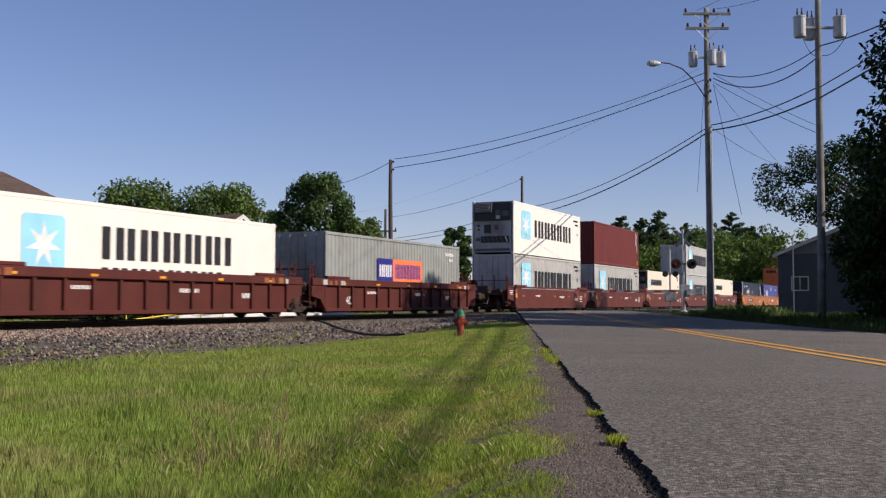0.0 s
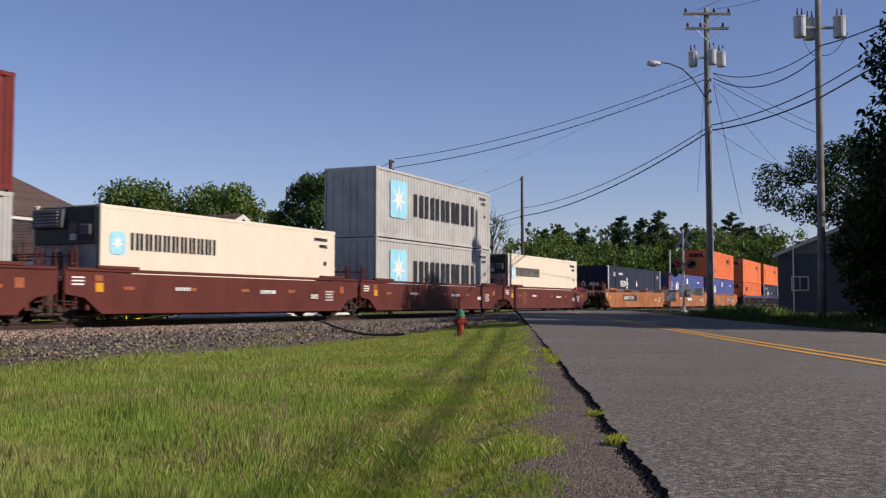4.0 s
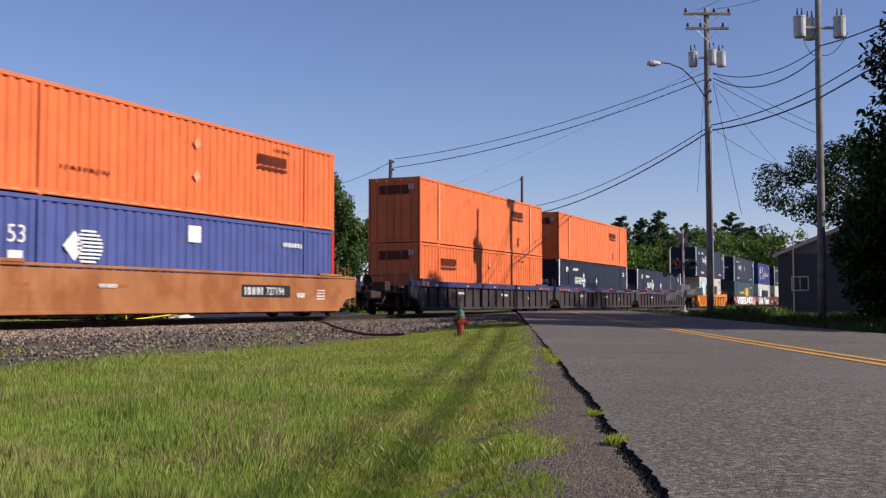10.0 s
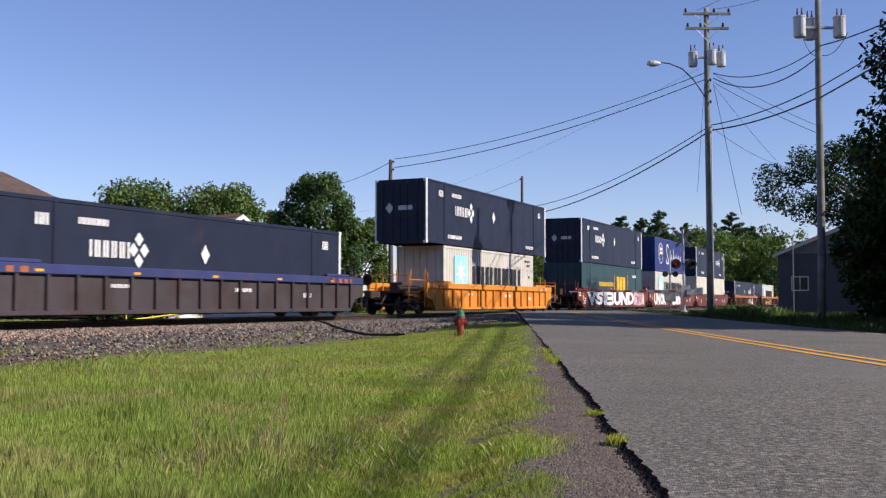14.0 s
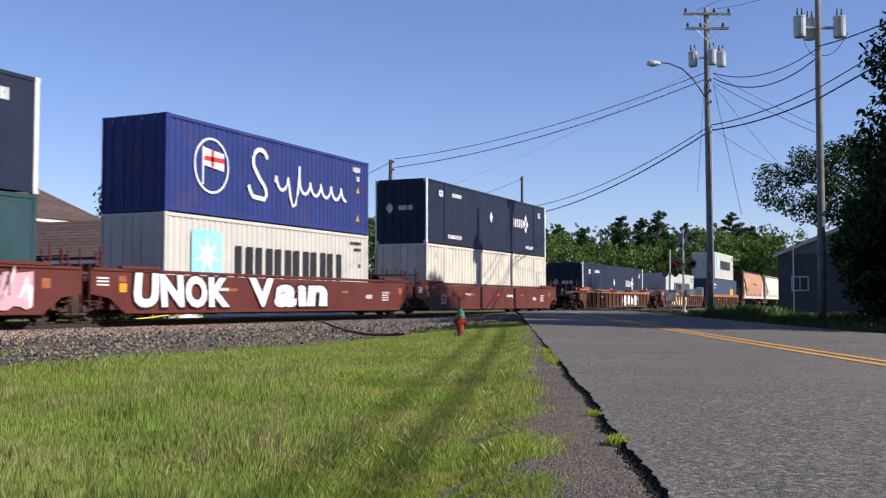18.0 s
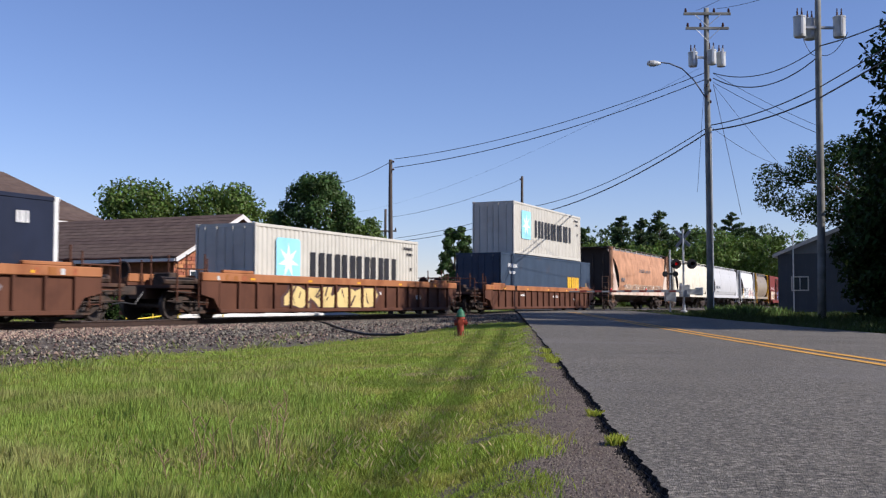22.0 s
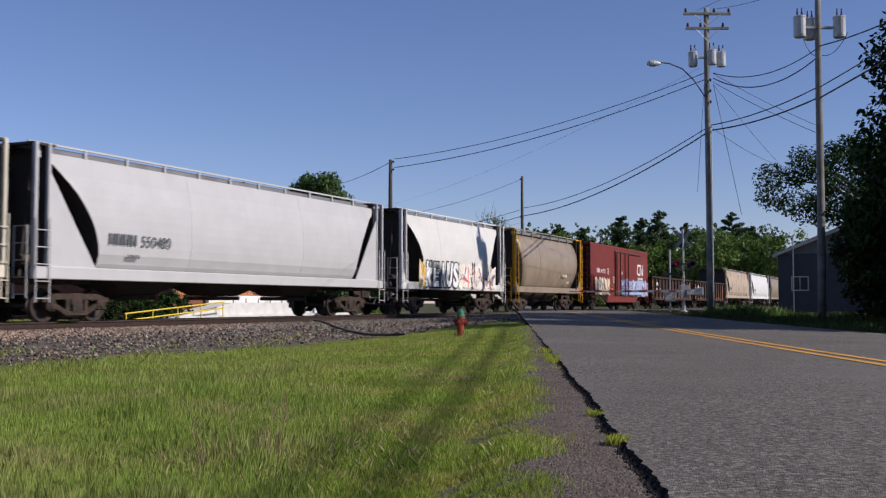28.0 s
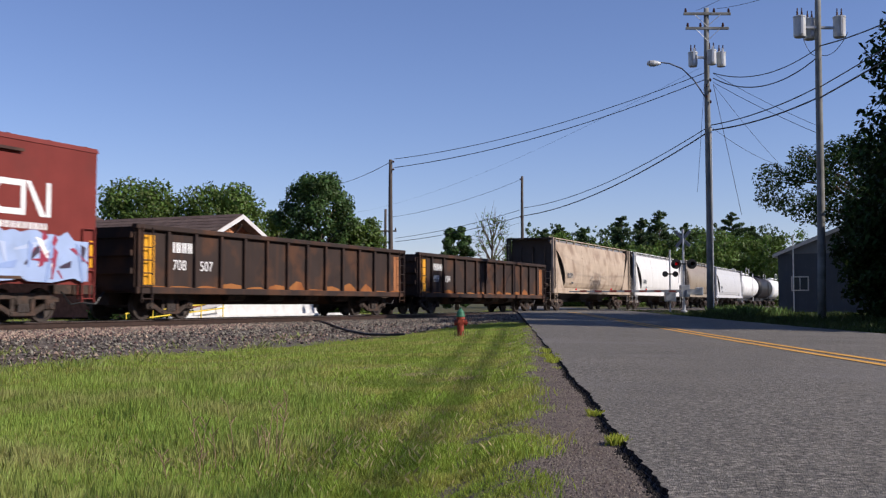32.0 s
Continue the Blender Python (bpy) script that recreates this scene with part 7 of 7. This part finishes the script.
def gondola(u0, u1, number, label):
    c = thing("gondola_car", label, "gondola", "gondola cars")
    h = (u1 - u0) / 2
    MOVERS.append((c, (u0 + u1) / 2, 0))
    lo, hi = 0.84, 2.56
    for s in (-1, 1):
        ya, yb = sorted((s * 1.42, s * 1.36))
        b = B()
        box(b, -h + 0.25, h - 0.25, ya, yb, lo, hi)
        side = part("side_wall", b, P_GON, c)
        ya, yb = sorted((s * 1.55, s * 1.34))
        b = B()
        box(b, -h + 0.2, h - 0.2, ya, yb, hi - 0.02, hi + 0.13, 0.02)
        part("top_rail", b, P_GON, c)
        b = B()
        box(b, -h + 0.25, h - 0.25, ya + (0.02 if s < 0 else 0), yb - (0.02 if s > 0 else 0), lo - 0.1, lo + 0.1, 0.02)
        part("side_sill", b, P_GON, c)
        n = 13
        for k in range(n + 1):
            x = -h + 0.35 + k * (2 * h - 0.7) / n
            b = B()
            yc, yd = sorted((s * 1.53, s * 1.40))
            box(b, x - 0.06, x + 0.06, yc, yd, lo + 0.1, hi - 0.02, 0.015)
            part("side_post", b, P_GON, side)
            if s < 0 and k < n:
                r = random.Random(k * 7 + int(u0))
                w, z = (2 * h - 0.7) / n, r.choice((0.04, 0.07, 0.1, 0.16, 0.3))
                b = B()
                prism(b, [(x + 0.08, lo + 0.1), (x + w - 0.08, lo + 0.1), (x + w - 0.08 - r.uniform(0, 0.3), lo + 0.1 + z * r.uniform(0.4, 1)), (x + w * 0.5, lo + 0.1 + z), (x + 0.08 + r.uniform(0, 0.3), lo + 0.1 + z * r.uniform(0.3, 1))], -1.4245, -1.421)
                part("rust_patch", b, P_RUSTPATCH, side, "orange rust along the foot of the side")
    for q in (-1, 1):
        b = B()
        xa, xb = sorted((q * (h - 0.25), q * (h - 0.33)))
        box(b, xa, xb, -1.36, 1.36, lo, hi + 0.05)
        for z in (1.3, 1.8, 2.3):
            xa, xb = sorted((q * (h - 0.26), q * (h - 0.16)))
            box(b, xa, xb, -1.36, 1.36, z, z + 0.16)
        part("end_wall", b, P_GON, c)
        ladder(c, q * (h - 0.6) - 0.2, -1.57, 0.5, 2.6, 0.42, P_GON, "x", 0.36, 0.018)
        truck(c, q * (h - 2.2), (u0 + u1) / 2)
        coupler(c, q * (h - 0.25), q)
        b = B()
        box(b, q * (h - 0.85) - 0.22, q * (h - 0.85) + 0.22, -1.427, -1.4205, 1.0, 2.4)
        part("rust_patch", b, M_REFLECT if q < 0 else P_CHORDRUST, c, "worn yellow paint patch")
    b = B()
    box(b, -h + 0.3, h - 0.3, -1.36, 1.36, lo - 0.06, lo)
    box(b, -h + 0.5, h - 0.5, -0.3, 0.3, lo - 0.4, lo - 0.06)
    part("floor", b, P_GON, c)
    for k in range(4):
        b = B()
        x = -h * 0.4 + k * h * 0.27
        tube(b, [(x, -0.9, 0.72), (x + 0.9, -0.9, 0.72)], 0.18, 8)
        part("brake_gear", b, M_STEEL, c)
    stencil(c, letter_bars(B(), -h + 1.85, -h + 2.9, 1.95, 2.25, 4, -1.421), M_WHITE)
    words(number[:3], 0.42, M_WHITE, c, -h + 1.85, -1.424, 1.45)
    words(number[3:], 0.42, M_WHITE, c, -h + 3.1, -1.424, 1.45)
    return c


def tank_car(u0, u1, body, label):
    c = thing("tank_car", label, "tank car", "tank cars")
    h = (u1 - u0) / 2
    MOVERS.append((c, (u0 + u1) / 2, 0))
    b = B()
    turned(b, [(0.2, -h + 0.8), (0.9, -h + 0.9), (1.3, -h + 1.1), (1.48, -h + 1.45), (1.5, -h + 1.7), (1.5, h - 1.7), (1.48, h - 1.45), (1.3, h - 1.1), (0.9, h - 0.9), (0.2, h - 0.8)], 28, (0, 0, 2.65), "x")
    part("tank", b, body, c, smooth=True)
    b = B()
    turned(b, [(0.5, 4.05), (0.5, 4.4), (0.4, 4.46)], 16)
    part("dome", b, body, c)
    b = B()
    box(b, -1.3, 1.3, -0.9, 0.9, 4.2, 4.25)
    for x in (-1.25, 1.25):
        for y in (-0.88, 0.88):
            box(b, x - 0.03, x + 0.03, y - 0.03, y + 0.03, 3.9, 5.0)
    for y in (-0.88, 0.88):
        box(b, -1.25, 1.25, y - 0.02, y + 0.02, 4.96, 5.0)
    part("platform", b, body, c)
    ladder(c, -0.25, -1.56, 0.8, 4.3, 0.45, body)
    b = B()
    box(b, -h + 0.3, h - 0.3, -0.3, 0.3, 0.85, 1.2)
    for q in (-1, 1):
        xa, xb = sorted((q * (h - 0.3), q * (h - 2.6)))
        box(b, xa, xb, -1.3, 1.3, 1.0, 1.12)
    part("underframe", b, P_TANKBLACK, c)
    for q in (-1, 1):
        truck(c, q * (h - 2.0), (u0 + u1) / 2)
        coupler(c, q * (h - 0.3), q)
    return c


def build_freight():
    hopper(418.0, 436.8, P_H_ORANGE, "rust-streaked orange covered hopper car", 4.4, graffiti=[(0.16, 0.92, [(190, 160, 136), (196, 166, 144), (180, 170, 158)], (160, 126, 108), 15, 31)], gz=(1.46, 1.95), name_bars=True, sill=P_H_SILL)
    hopper(438.2, 456.6, P_H_CREAM, "dirty cream covered hopper car", 4.3)
    hopper(457.0, 475.5, P_H_GREY, "pale grey covered hopper car", 4.36, number="550480")
    hopper(476.7, 488.9, P_H_WHITE, "white short covered hopper with colourful graffiti", 4.38, bays=2, flat=True, gz=(1.12, 2.45), graffiti=[(0.02, 0.1, [(236, 214, 150), (230, 196, 96), (240, 236, 220)], (214, 160, 80), 2, 35), (0.09, 0.48, (240, 240, 240), (36, 30, 36), "KEAUS", 33), (0.48, 0.98, [(236, 228, 214), (206, 110, 110), (230, 190, 90), (104, 112, 170), (236, 236, 230), (222, 150, 150)], (92, 40, 60), 9, 34)])
    hopper(490.0, 502.5, P_H_DARK, "brown-grey cylindrical hopper with yellow ladders", 4.42, cyl=True, ladder_mat=P_LADDERYEL, bays=3)
    boxcar(504.0, 520.3)
    gondola(521.4, 538.2, "708507", "sooty black gondola car with rust and yellow patches")
    gondola(539.1, 556.2, "489194", "sooty black gondola car with ribbed sides")
    hopper(557.3, 575.6, P_H_TAN, "dirty tan covered hopper car", 4.3)
    hopper(576.6, 594.6, P_H_WHITE, "white covered hopper car", 4.3)
    hopper(596.0, 610.6, P_H_DARK, "dark brown-grey cylindrical hopper car", 4.4, cyl=True)
    hopper(611.8, 630.4, P_H_GREY, "pale grey covered hopper car", 4.3)
    tank_car(631.6, 646.0, P_TANKWHITE, "white tank car with a roof platform")
    tank_car(647.0, 661.0, P_TANKBLACK, "black tank car with a roof platform")
    tank_car(662.0, 676.0, P_TANKWHITE, "white tank car with a roof platform")


build_intermodal()
build_freight()


# ---- grass ----
def blades(name, n, seed, material, label, hmin, hmax, keep, dmin=2.9, dmax=32.0, wide=1.0, x0=-0.47, x1=0.15, lean=(0.1, 0.75), comb=0.0, tufts=0.25):
    """Single bent blades, denser near the camera; comb: how far neighbours lean the same way."""
    rng = np.random.default_rng(seed)
    d = dmin * (dmax / dmin) ** rng.random(n)
    x = (x0 + rng.random(n) * (x1 - x0)) * d
    ok = keep(x, d, rng)
    x, d = x[ok], d[ok]
    n = len(x)
    z = np.where(x > lawn_edge(d) - 0.45, np.maximum(ground_height(x, d) - 0.04, np.where((x < road_left(d) + 0.1) & (d < 26), shoulder_height(x, d) - 0.01, -9)), ground_height(x, d) - 0.04)
    patch = np.sin(x * 2.7 + 1.6 * np.sin(d * 1.3)) * np.sin(d * 2.1 - 1.2 * np.sin(x * 1.9))
    fine = np.sin(x * 9.3 + 2.1 * np.sin(d * 5.7 + x)) * np.sin(d * 8.1 - 1.7 * np.sin(x * 7.7))
    h = rng.uniform(hmin, hmax, n) * (0.85 + tufts * patch + tufts * 0.9 * fine)
    h = np.maximum(h, hmin * 0.6)
    w = np.maximum(0.0018, 0.0005 * d) * rng.uniform(0.5, 1.3, n) * wide
    a = rng.uniform(0, 6.283, n)
    ux, uy = np.cos(a) * w, np.sin(a) * w
    swirl = 2.2 * np.sin(x * 3.1 + d) + 2.0 * np.sin(d * 2.3 - x * 1.7)
    la = np.where(rng.random(n) < comb, swirl + rng.normal(0, 0.6, n), rng.uniform(0, 6.283, n))
    ll = h * rng.uniform(*lean, n)
    lx, ly = np.cos(la) * ll, np.sin(la) * ll
    co = np.stack([np.stack([x - ux, d - uy, z], -1), np.stack([x + ux, d + uy, z], -1),
                   np.stack([x + ux * 0.7 + lx * 0.35, d + uy * 0.7 + ly * 0.35, z + h * 0.62], -1),
                   np.stack([x + lx, d + ly, z + h], -1)], 1).reshape(-1, 3)
    ob = new(name, array_mesh(name, co, np.arange(n * 4).reshape(n, 4), material))
    return tagged(ob, label, "grass", kind="stuff")


def lawn_edge(d):
    """The ragged line where the grass gives way to gravel; bare ground near the road's bend in it."""
    e = 0.083 * d + 0.05 * np.sin(d * 2.3 + 1) * np.sin(d * 0.9) + 0.05 * np.sin(d * 5.1 + 0.5) + 0.025 * np.sin(d * 13.0)
    return e - 0.2 * np.exp(-((d - 4.15) / 0.22) ** 2) + 0.04 * np.exp(-((d - 4.6) / 0.25) ** 2)


def lawn(x, d, rng):
    p = across_of(x, d)
    far = 12.3 - 1.5 * np.clip((19.5 - d) / 8.3, 0, 1) * smooth01((-x - 2) / 2) + 0.35 * np.sin(x * 0.8) + 0.25 * np.sin(x * 2.3 + 1) + rng.normal(0, 0.3, len(x))
    return (p < far) & (x < lawn_edge(d) + rng.normal(0, 0.07, len(x)))


def long_share(x, d):
    """0 on the short mown strip by the road, 1 in the long grass towards the railway."""
    return smooth01((-0.07 - x / d + 0.03 * np.sin(d * 1.1)) / 0.14) * (1 - 0.7 * smooth01((d - 9) / 6))


def thatch(x, d):
    return np.sin(x * 1.9 + 2 + 0.7 * np.sin(d * 1.7)) * np.sin(d * 1.3 + x * 0.8)


def short_lawn(x, d, rng):
    return lawn(x, d, rng) & (rng.random(len(x)) < 1 - 0.55 * long_share(x, d)) & (rng.random(len(x)) < 1.05 - 0.3 * np.clip(thatch(x, d), 0, 1))


def long_lawn(x, d, rng):
    tuft = np.sin(x * 5.2 + 1.4 * np.sin(d * 2.9)) * np.sin(d * 3.7 + 1.1 * np.sin(x * 3.3))
    return lawn(x, d, rng) & (rng.random(len(x)) < long_share(x, d) * (0.6 + 0.5 * tuft) * (1 - 0.7 * np.clip(bare_share(x, d) * (0.6 + tuft), 0, 1)))


def bare_share(x, d):
    """Where the grass is thin and dry near the camera."""
    return np.exp(-((x + 1.05) / 0.9) ** 2 - ((d - 4.5) / 0.9) ** 2) + 0.2 * np.exp(-((x + 0.55) / 0.35) ** 2 - ((d - 6.6) / 1.6) ** 2)


def dry(x, d, rng):
    return lawn(x, d, rng) & (thatch(x, d) * 0.35 + 0.8 * bare_share(x, d) + 0.15 * long_share(x, d) + rng.normal(0, 0.4, len(x)) > 0.6)


def clods(x, d, rng):
    """Small heaps of brown clippings on the mown strip."""
    near = np.minimum(np.hypot((x + 0.23) / 1.6, (d - 10.4) / 1.2), np.hypot((x - 0.2) / 1.4, d - 9.8))
    return near < np.abs(rng.normal(0, 0.09, len(x)))


def near_edge(x, d, rng):
    off = lawn_edge(d) - x
    return (off > rng.normal(-0.04, 0.07, len(x))) & (off < 0.5 + 0.2 * np.sin(d * 1.7) + rng.normal(0, 0.3, len(x))) & (rng.random(len(x)) < 0.75)


def tall_weeds(x, d, rng):
    p = across_of(x, d)
    clump = np.sin(x * 1.1 + 0.6) * np.sin(x * 0.43 + 1.9) + 0.4 * np.sin(x * 3.1)
    band = 12.4 - 1.5 * np.clip((19.5 - d) / 8.3, 0, 1)
    return (np.abs(p - band - 0.4 + 0.5 * np.sin(x * 0.9)) < 1.2) & (rng.random(len(x)) < 0.02 + 0.4 * np.clip(clump - 0.2, 0, 1)) & (x < -3.0)


def crack(x, d, rng):
    off = road_left(d) - x
    s = np.minimum(np.hypot((d - 4.85) / 1.3, off - 0.02), np.hypot((d - 6.05) / 1.3, off - 0.03))
    run = np.abs(d - 12.2) * 0.035 + np.abs(off - 0.05) * 0.6 + 0.035 * np.sin(d * 6)
    return (s + rng.normal(0, 0.015, len(x)) < 0.036) | (run + rng.normal(0, 0.015, len(x)) < 0.035)


def build_grass():
    blades("lawn_grass", 640000, 51, M_GRASS, "uneven mown green grass", 0.02, 0.06, short_lawn, wide=0.62, lean=(0.0, 0.5), tufts=0.3, comb=0.1)
    blades("long_grass", 700000, 60, M_TALLGRASS, "long uneven grass blades before the railway", 0.045, 0.115, long_lawn, wide=0.45, lean=(0.0, 0.3), comb=0.2, tufts=0.34)
    blades("dry_grass", 130000, 52, M_STRAW, "dry straw-coloured blades among the grass", 0.02, 0.075, dry, wide=0.42, lean=(0.1, 0.9))
    blades("dry_clippings", 60000, 64, M_STRAW, "small brown heaps of dry clippings on the lawn", 0.01, 0.05, clods, 9.0, 11.5, lean=(0.6, 1.6), x0=-0.06, x1=0.06)
    blades("verge_clover", 90000, 53, M_VERGE, "bright yellow-green low verge plants", 0.02, 0.05, near_edge, wide=0.9)
    blades("bank_weeds", 260000, 54, M_BANKWEED, "tall uneven weeds along the ballast", 0.04, 0.2, tall_weeds, 8.0, 30.0, wide=0.38, lean=(0.2, 0.9))
    blades("crack_weeds", 420000, 55, M_VERGE, "yellow-green weed tufts in the broken asphalt edge", 0.025, 0.065, crack, wide=0.6, x0=0.05, x1=0.25)


def roadside(x, d, rng):
    return (x > road_right(d) + 0.6) & (rng.random(len(x)) < 0.4 + 0.6 * np.sin(x * 0.9 + d) ** 2)


def build_shoulder_stones():
    rng = np.random.default_rng(77)
    n = 28000
    d = 3.0 * (24 / 3.0) ** rng.random(n)
    x = road_left(d) + 0.1 - rng.random(n) * (shoulder_width(d) + 0.2)
    z = shoulder_height(x, d)
    r = rng.uniform(0.002, 0.0065, n) * np.maximum(1, d / 8)
    a = rng.uniform(0, 6.28, n)
    co = []
    for k in range(4):
        t = a + k * 1.5708
        co.append(np.stack([x + r * np.cos(t) * rng.uniform(0.7, 1.3, n), d + r * np.sin(t) * rng.uniform(0.7, 1.3, n), z], -1))
    co.append(np.stack([x, d, z + r * 1.1], -1))
    co = np.stack(co, 1).reshape(-1, 3)
    f = (np.array([(0, 1, 4), (1, 2, 4), (2, 3, 4), (3, 0, 4)])[None] + 5 * np.arange(n)[:, None, None]).reshape(-1, 3)
    ob = new("shoulder_gravel", array_mesh("shoulder_gravel", co, f, M_PEBBLE))
    tagged(ob, "loose grey gravel along the road edge", "gravel", kind="stuff")


def far_weeds(x, d, rng):
    return (x > road_right(d) + 1.2) & (rng.random(len(x)) < np.clip(0.08 + np.sin(x * 1.3 + 1.1 * np.sin(d * 0.9)) * np.sin(d * 1.1 + x * 0.5), 0, 1))


def pole_weeds(x, d, rng):
    return (x / d > 0.258) & (x / d < 0.315 + rng.normal(0, 0.012, len(x))) & (rng.random(len(x)) < 0.35 + 0.65 * np.sin(x * 3.1 + d) ** 2)


def back_weeds(x, d, rng):
    p = across_of(x, d)
    return (p > 24.5) & (rng.random(len(x)) < 0.8)


HX, HY = at_px(815, 545, 22)[:2]


def by_hydrant(x, d, rng):
    return np.hypot(x - HX, d - HY) < np.abs(rng.normal(0, 0.2, len(x)))


def build_dry_weeds():
    """Tall dead weed stalks standing in the near grass."""
    for seed, x0, y0, n in ((1, -0.86, 4.62, 8), (3, -1.02, 4.2, 4)):
        rng = random.Random(seed)
        t = thing("dry_weed", "thin brown dead weed stalks standing in grass", "weed", "dead weeds", at=pose(x0, y0, float(ground_height(x0, y0)) - 0.06))
        for k in range(n):
            x, y, h = rng.gauss(0, 0.07), rng.gauss(0, 0.12), rng.uniform(0.14, 0.36)
            dx, dy = rng.gauss(0, 0.12) * h, rng.gauss(0, 0.12) * h
            b = tube(B(), [(x, y, 0), (x + dx * 0.3, y + dy * 0.3, h * 0.5), (x + dx, y + dy, h)], 0.0028, 5, 0.0012)
            for q in range(4):
                f, a = rng.uniform(0.45, 1.0), rng.uniform(0, 6.283)
                p = Vector((x + dx * f, y + dy * f, h * f))
                tube(b, [p, p + Vector((0.03 * math.cos(a), 0.03 * math.sin(a), 0.035))], 0.0016, 4, 0.0026)
            part("stalk", b, M_STALK, t)


build_grass()
build_dry_weeds()
blades("hydrant_weeds", 1800, 62, M_BANKWEED, "small uncut weeds around the hydrant", 0.05, 0.16, by_hydrant, 21.0, 23.0, wide=0.6, x0=-0.02, x1=0.06)
build_shoulder_stones()
# grass and weeds over the road hold the tree shade in their colour
blades("roadside_grass", 90000, 56, M_WEED_SHADED, "rough green grass along the far side of the road", 0.05, 0.16, roadside, 16.0, 75.0, wide=1.2, x0=0.15, x1=0.6)
blades("roadside_weeds", 26000, 57, M_WEED_SHADED, "tall dark green weeds around the utility poles", 0.1, 0.34, far_weeds, 38.0, 58.0, wide=0.4, x0=0.24, x1=0.55)
blades("pole_weeds", 14000, 63, M_POLEWEED, "tall sunlit weeds beside the utility pole", 0.15, 0.6, pole_weeds, 51.0, 58.0, wide=0.38, x0=0.25, x1=0.34)
blades("trackside_weeds", 30000, 58, M_GRASS, "rough green grass behind the railway", 0.03, 0.09, back_weeds, 40.0, 90.0, wide=0.9, x0=-0.5, x1=0.1)
build_stones("ballast_stones", 64000, 9, M_STONE, "loose grey crushed stones beside the rails", lambda s, p, rng: rng.random(len(s)) > pink_share(s, p))
build_stones("pink_ballast_stones", 64000, 10, M_STONE_PINK, "loose pinkish crushed stones beside the rails", lambda s, p, rng: rng.random(len(s)) < pink_share(s, p))


def build_edge_crumbs():
    rng = np.random.default_rng(78)
    n = 6000
    d = 3.0 * (22 / 3.0) ** rng.random(n)
    edge = np.array([broken_left(v) for v in d])
    x = edge - 0.004 - np.abs(rng.normal(0, 0.015, n))
    z = shoulder_height(x, d)
    r = rng.uniform(0.003, 0.011, n)
    a = rng.uniform(0, 6.28, n)
    co = [np.stack([x + r * np.cos(a + k * 1.5708) * rng.uniform(0.6, 1.4, n), d + r * np.sin(a + k * 1.5708) * rng.uniform(0.6, 1.4, n), z - 0.002], -1) for k in range(4)]
    co.append(np.stack([x, d, z + r * rng.uniform(0.5, 1.4, n)], -1))
    co = np.stack(co, 1).reshape(-1, 3)
    f = (np.array([(0, 1, 4), (1, 2, 4), (2, 3, 4), (3, 0, 4)])[None] + 5 * np.arange(n)[:, None, None]).reshape(-1, 3)
    tagged(new("asphalt_crumbs", array_mesh("asphalt_crumbs", co, f, M_EDGE_DARK)), "dark crumbs broken off the asphalt edge", "gravel", kind="stuff")


build_edge_crumbs()


# ---- what moves: the whole train, and its wheels ----
TRAVEL = [(0, 0.0), (4, 61.6), (8, 123.2), (12, 184.8), (16, 246.4), (20, 308.0), (24, 368.8), (28, 429.6), (32, 490.4)]


def travelled(t):
    for (t0, d0), (t1, d1) in zip(TRAVEL, TRAVEL[1:]):
        if t <= t1:
            return d0 + (d1 - d0) * (t - t0) / (t1 - t0)
    return TRAVEL[-1][1]


def motions():
    for ob, u, z in MOVERS:
        walk(ob, [(t, on_track(u - d, z)) for t, d in TRAVEL])
    for ob, u, dx in WHEELS:
        # each wheelset rolls while its car passes the camera
        times = [k / FPS for k in range(32 * FPS + 1) if 14 < u - travelled(k / FPS) < 66]
        if not times:
            continue
        d0 = travelled(times[0])
        rows = [(t, pose(dx, 0, 0.42, 0, -math.degrees((travelled(t) - d0) / 0.42), 0)) for t in times]
        if times[0] > 0:
            rows.insert(0, (0, rows[0][1]))
        if times[-1] < 32:
            rows.append((32, rows[-1][1]))
        walk(ob, rows)


motions()
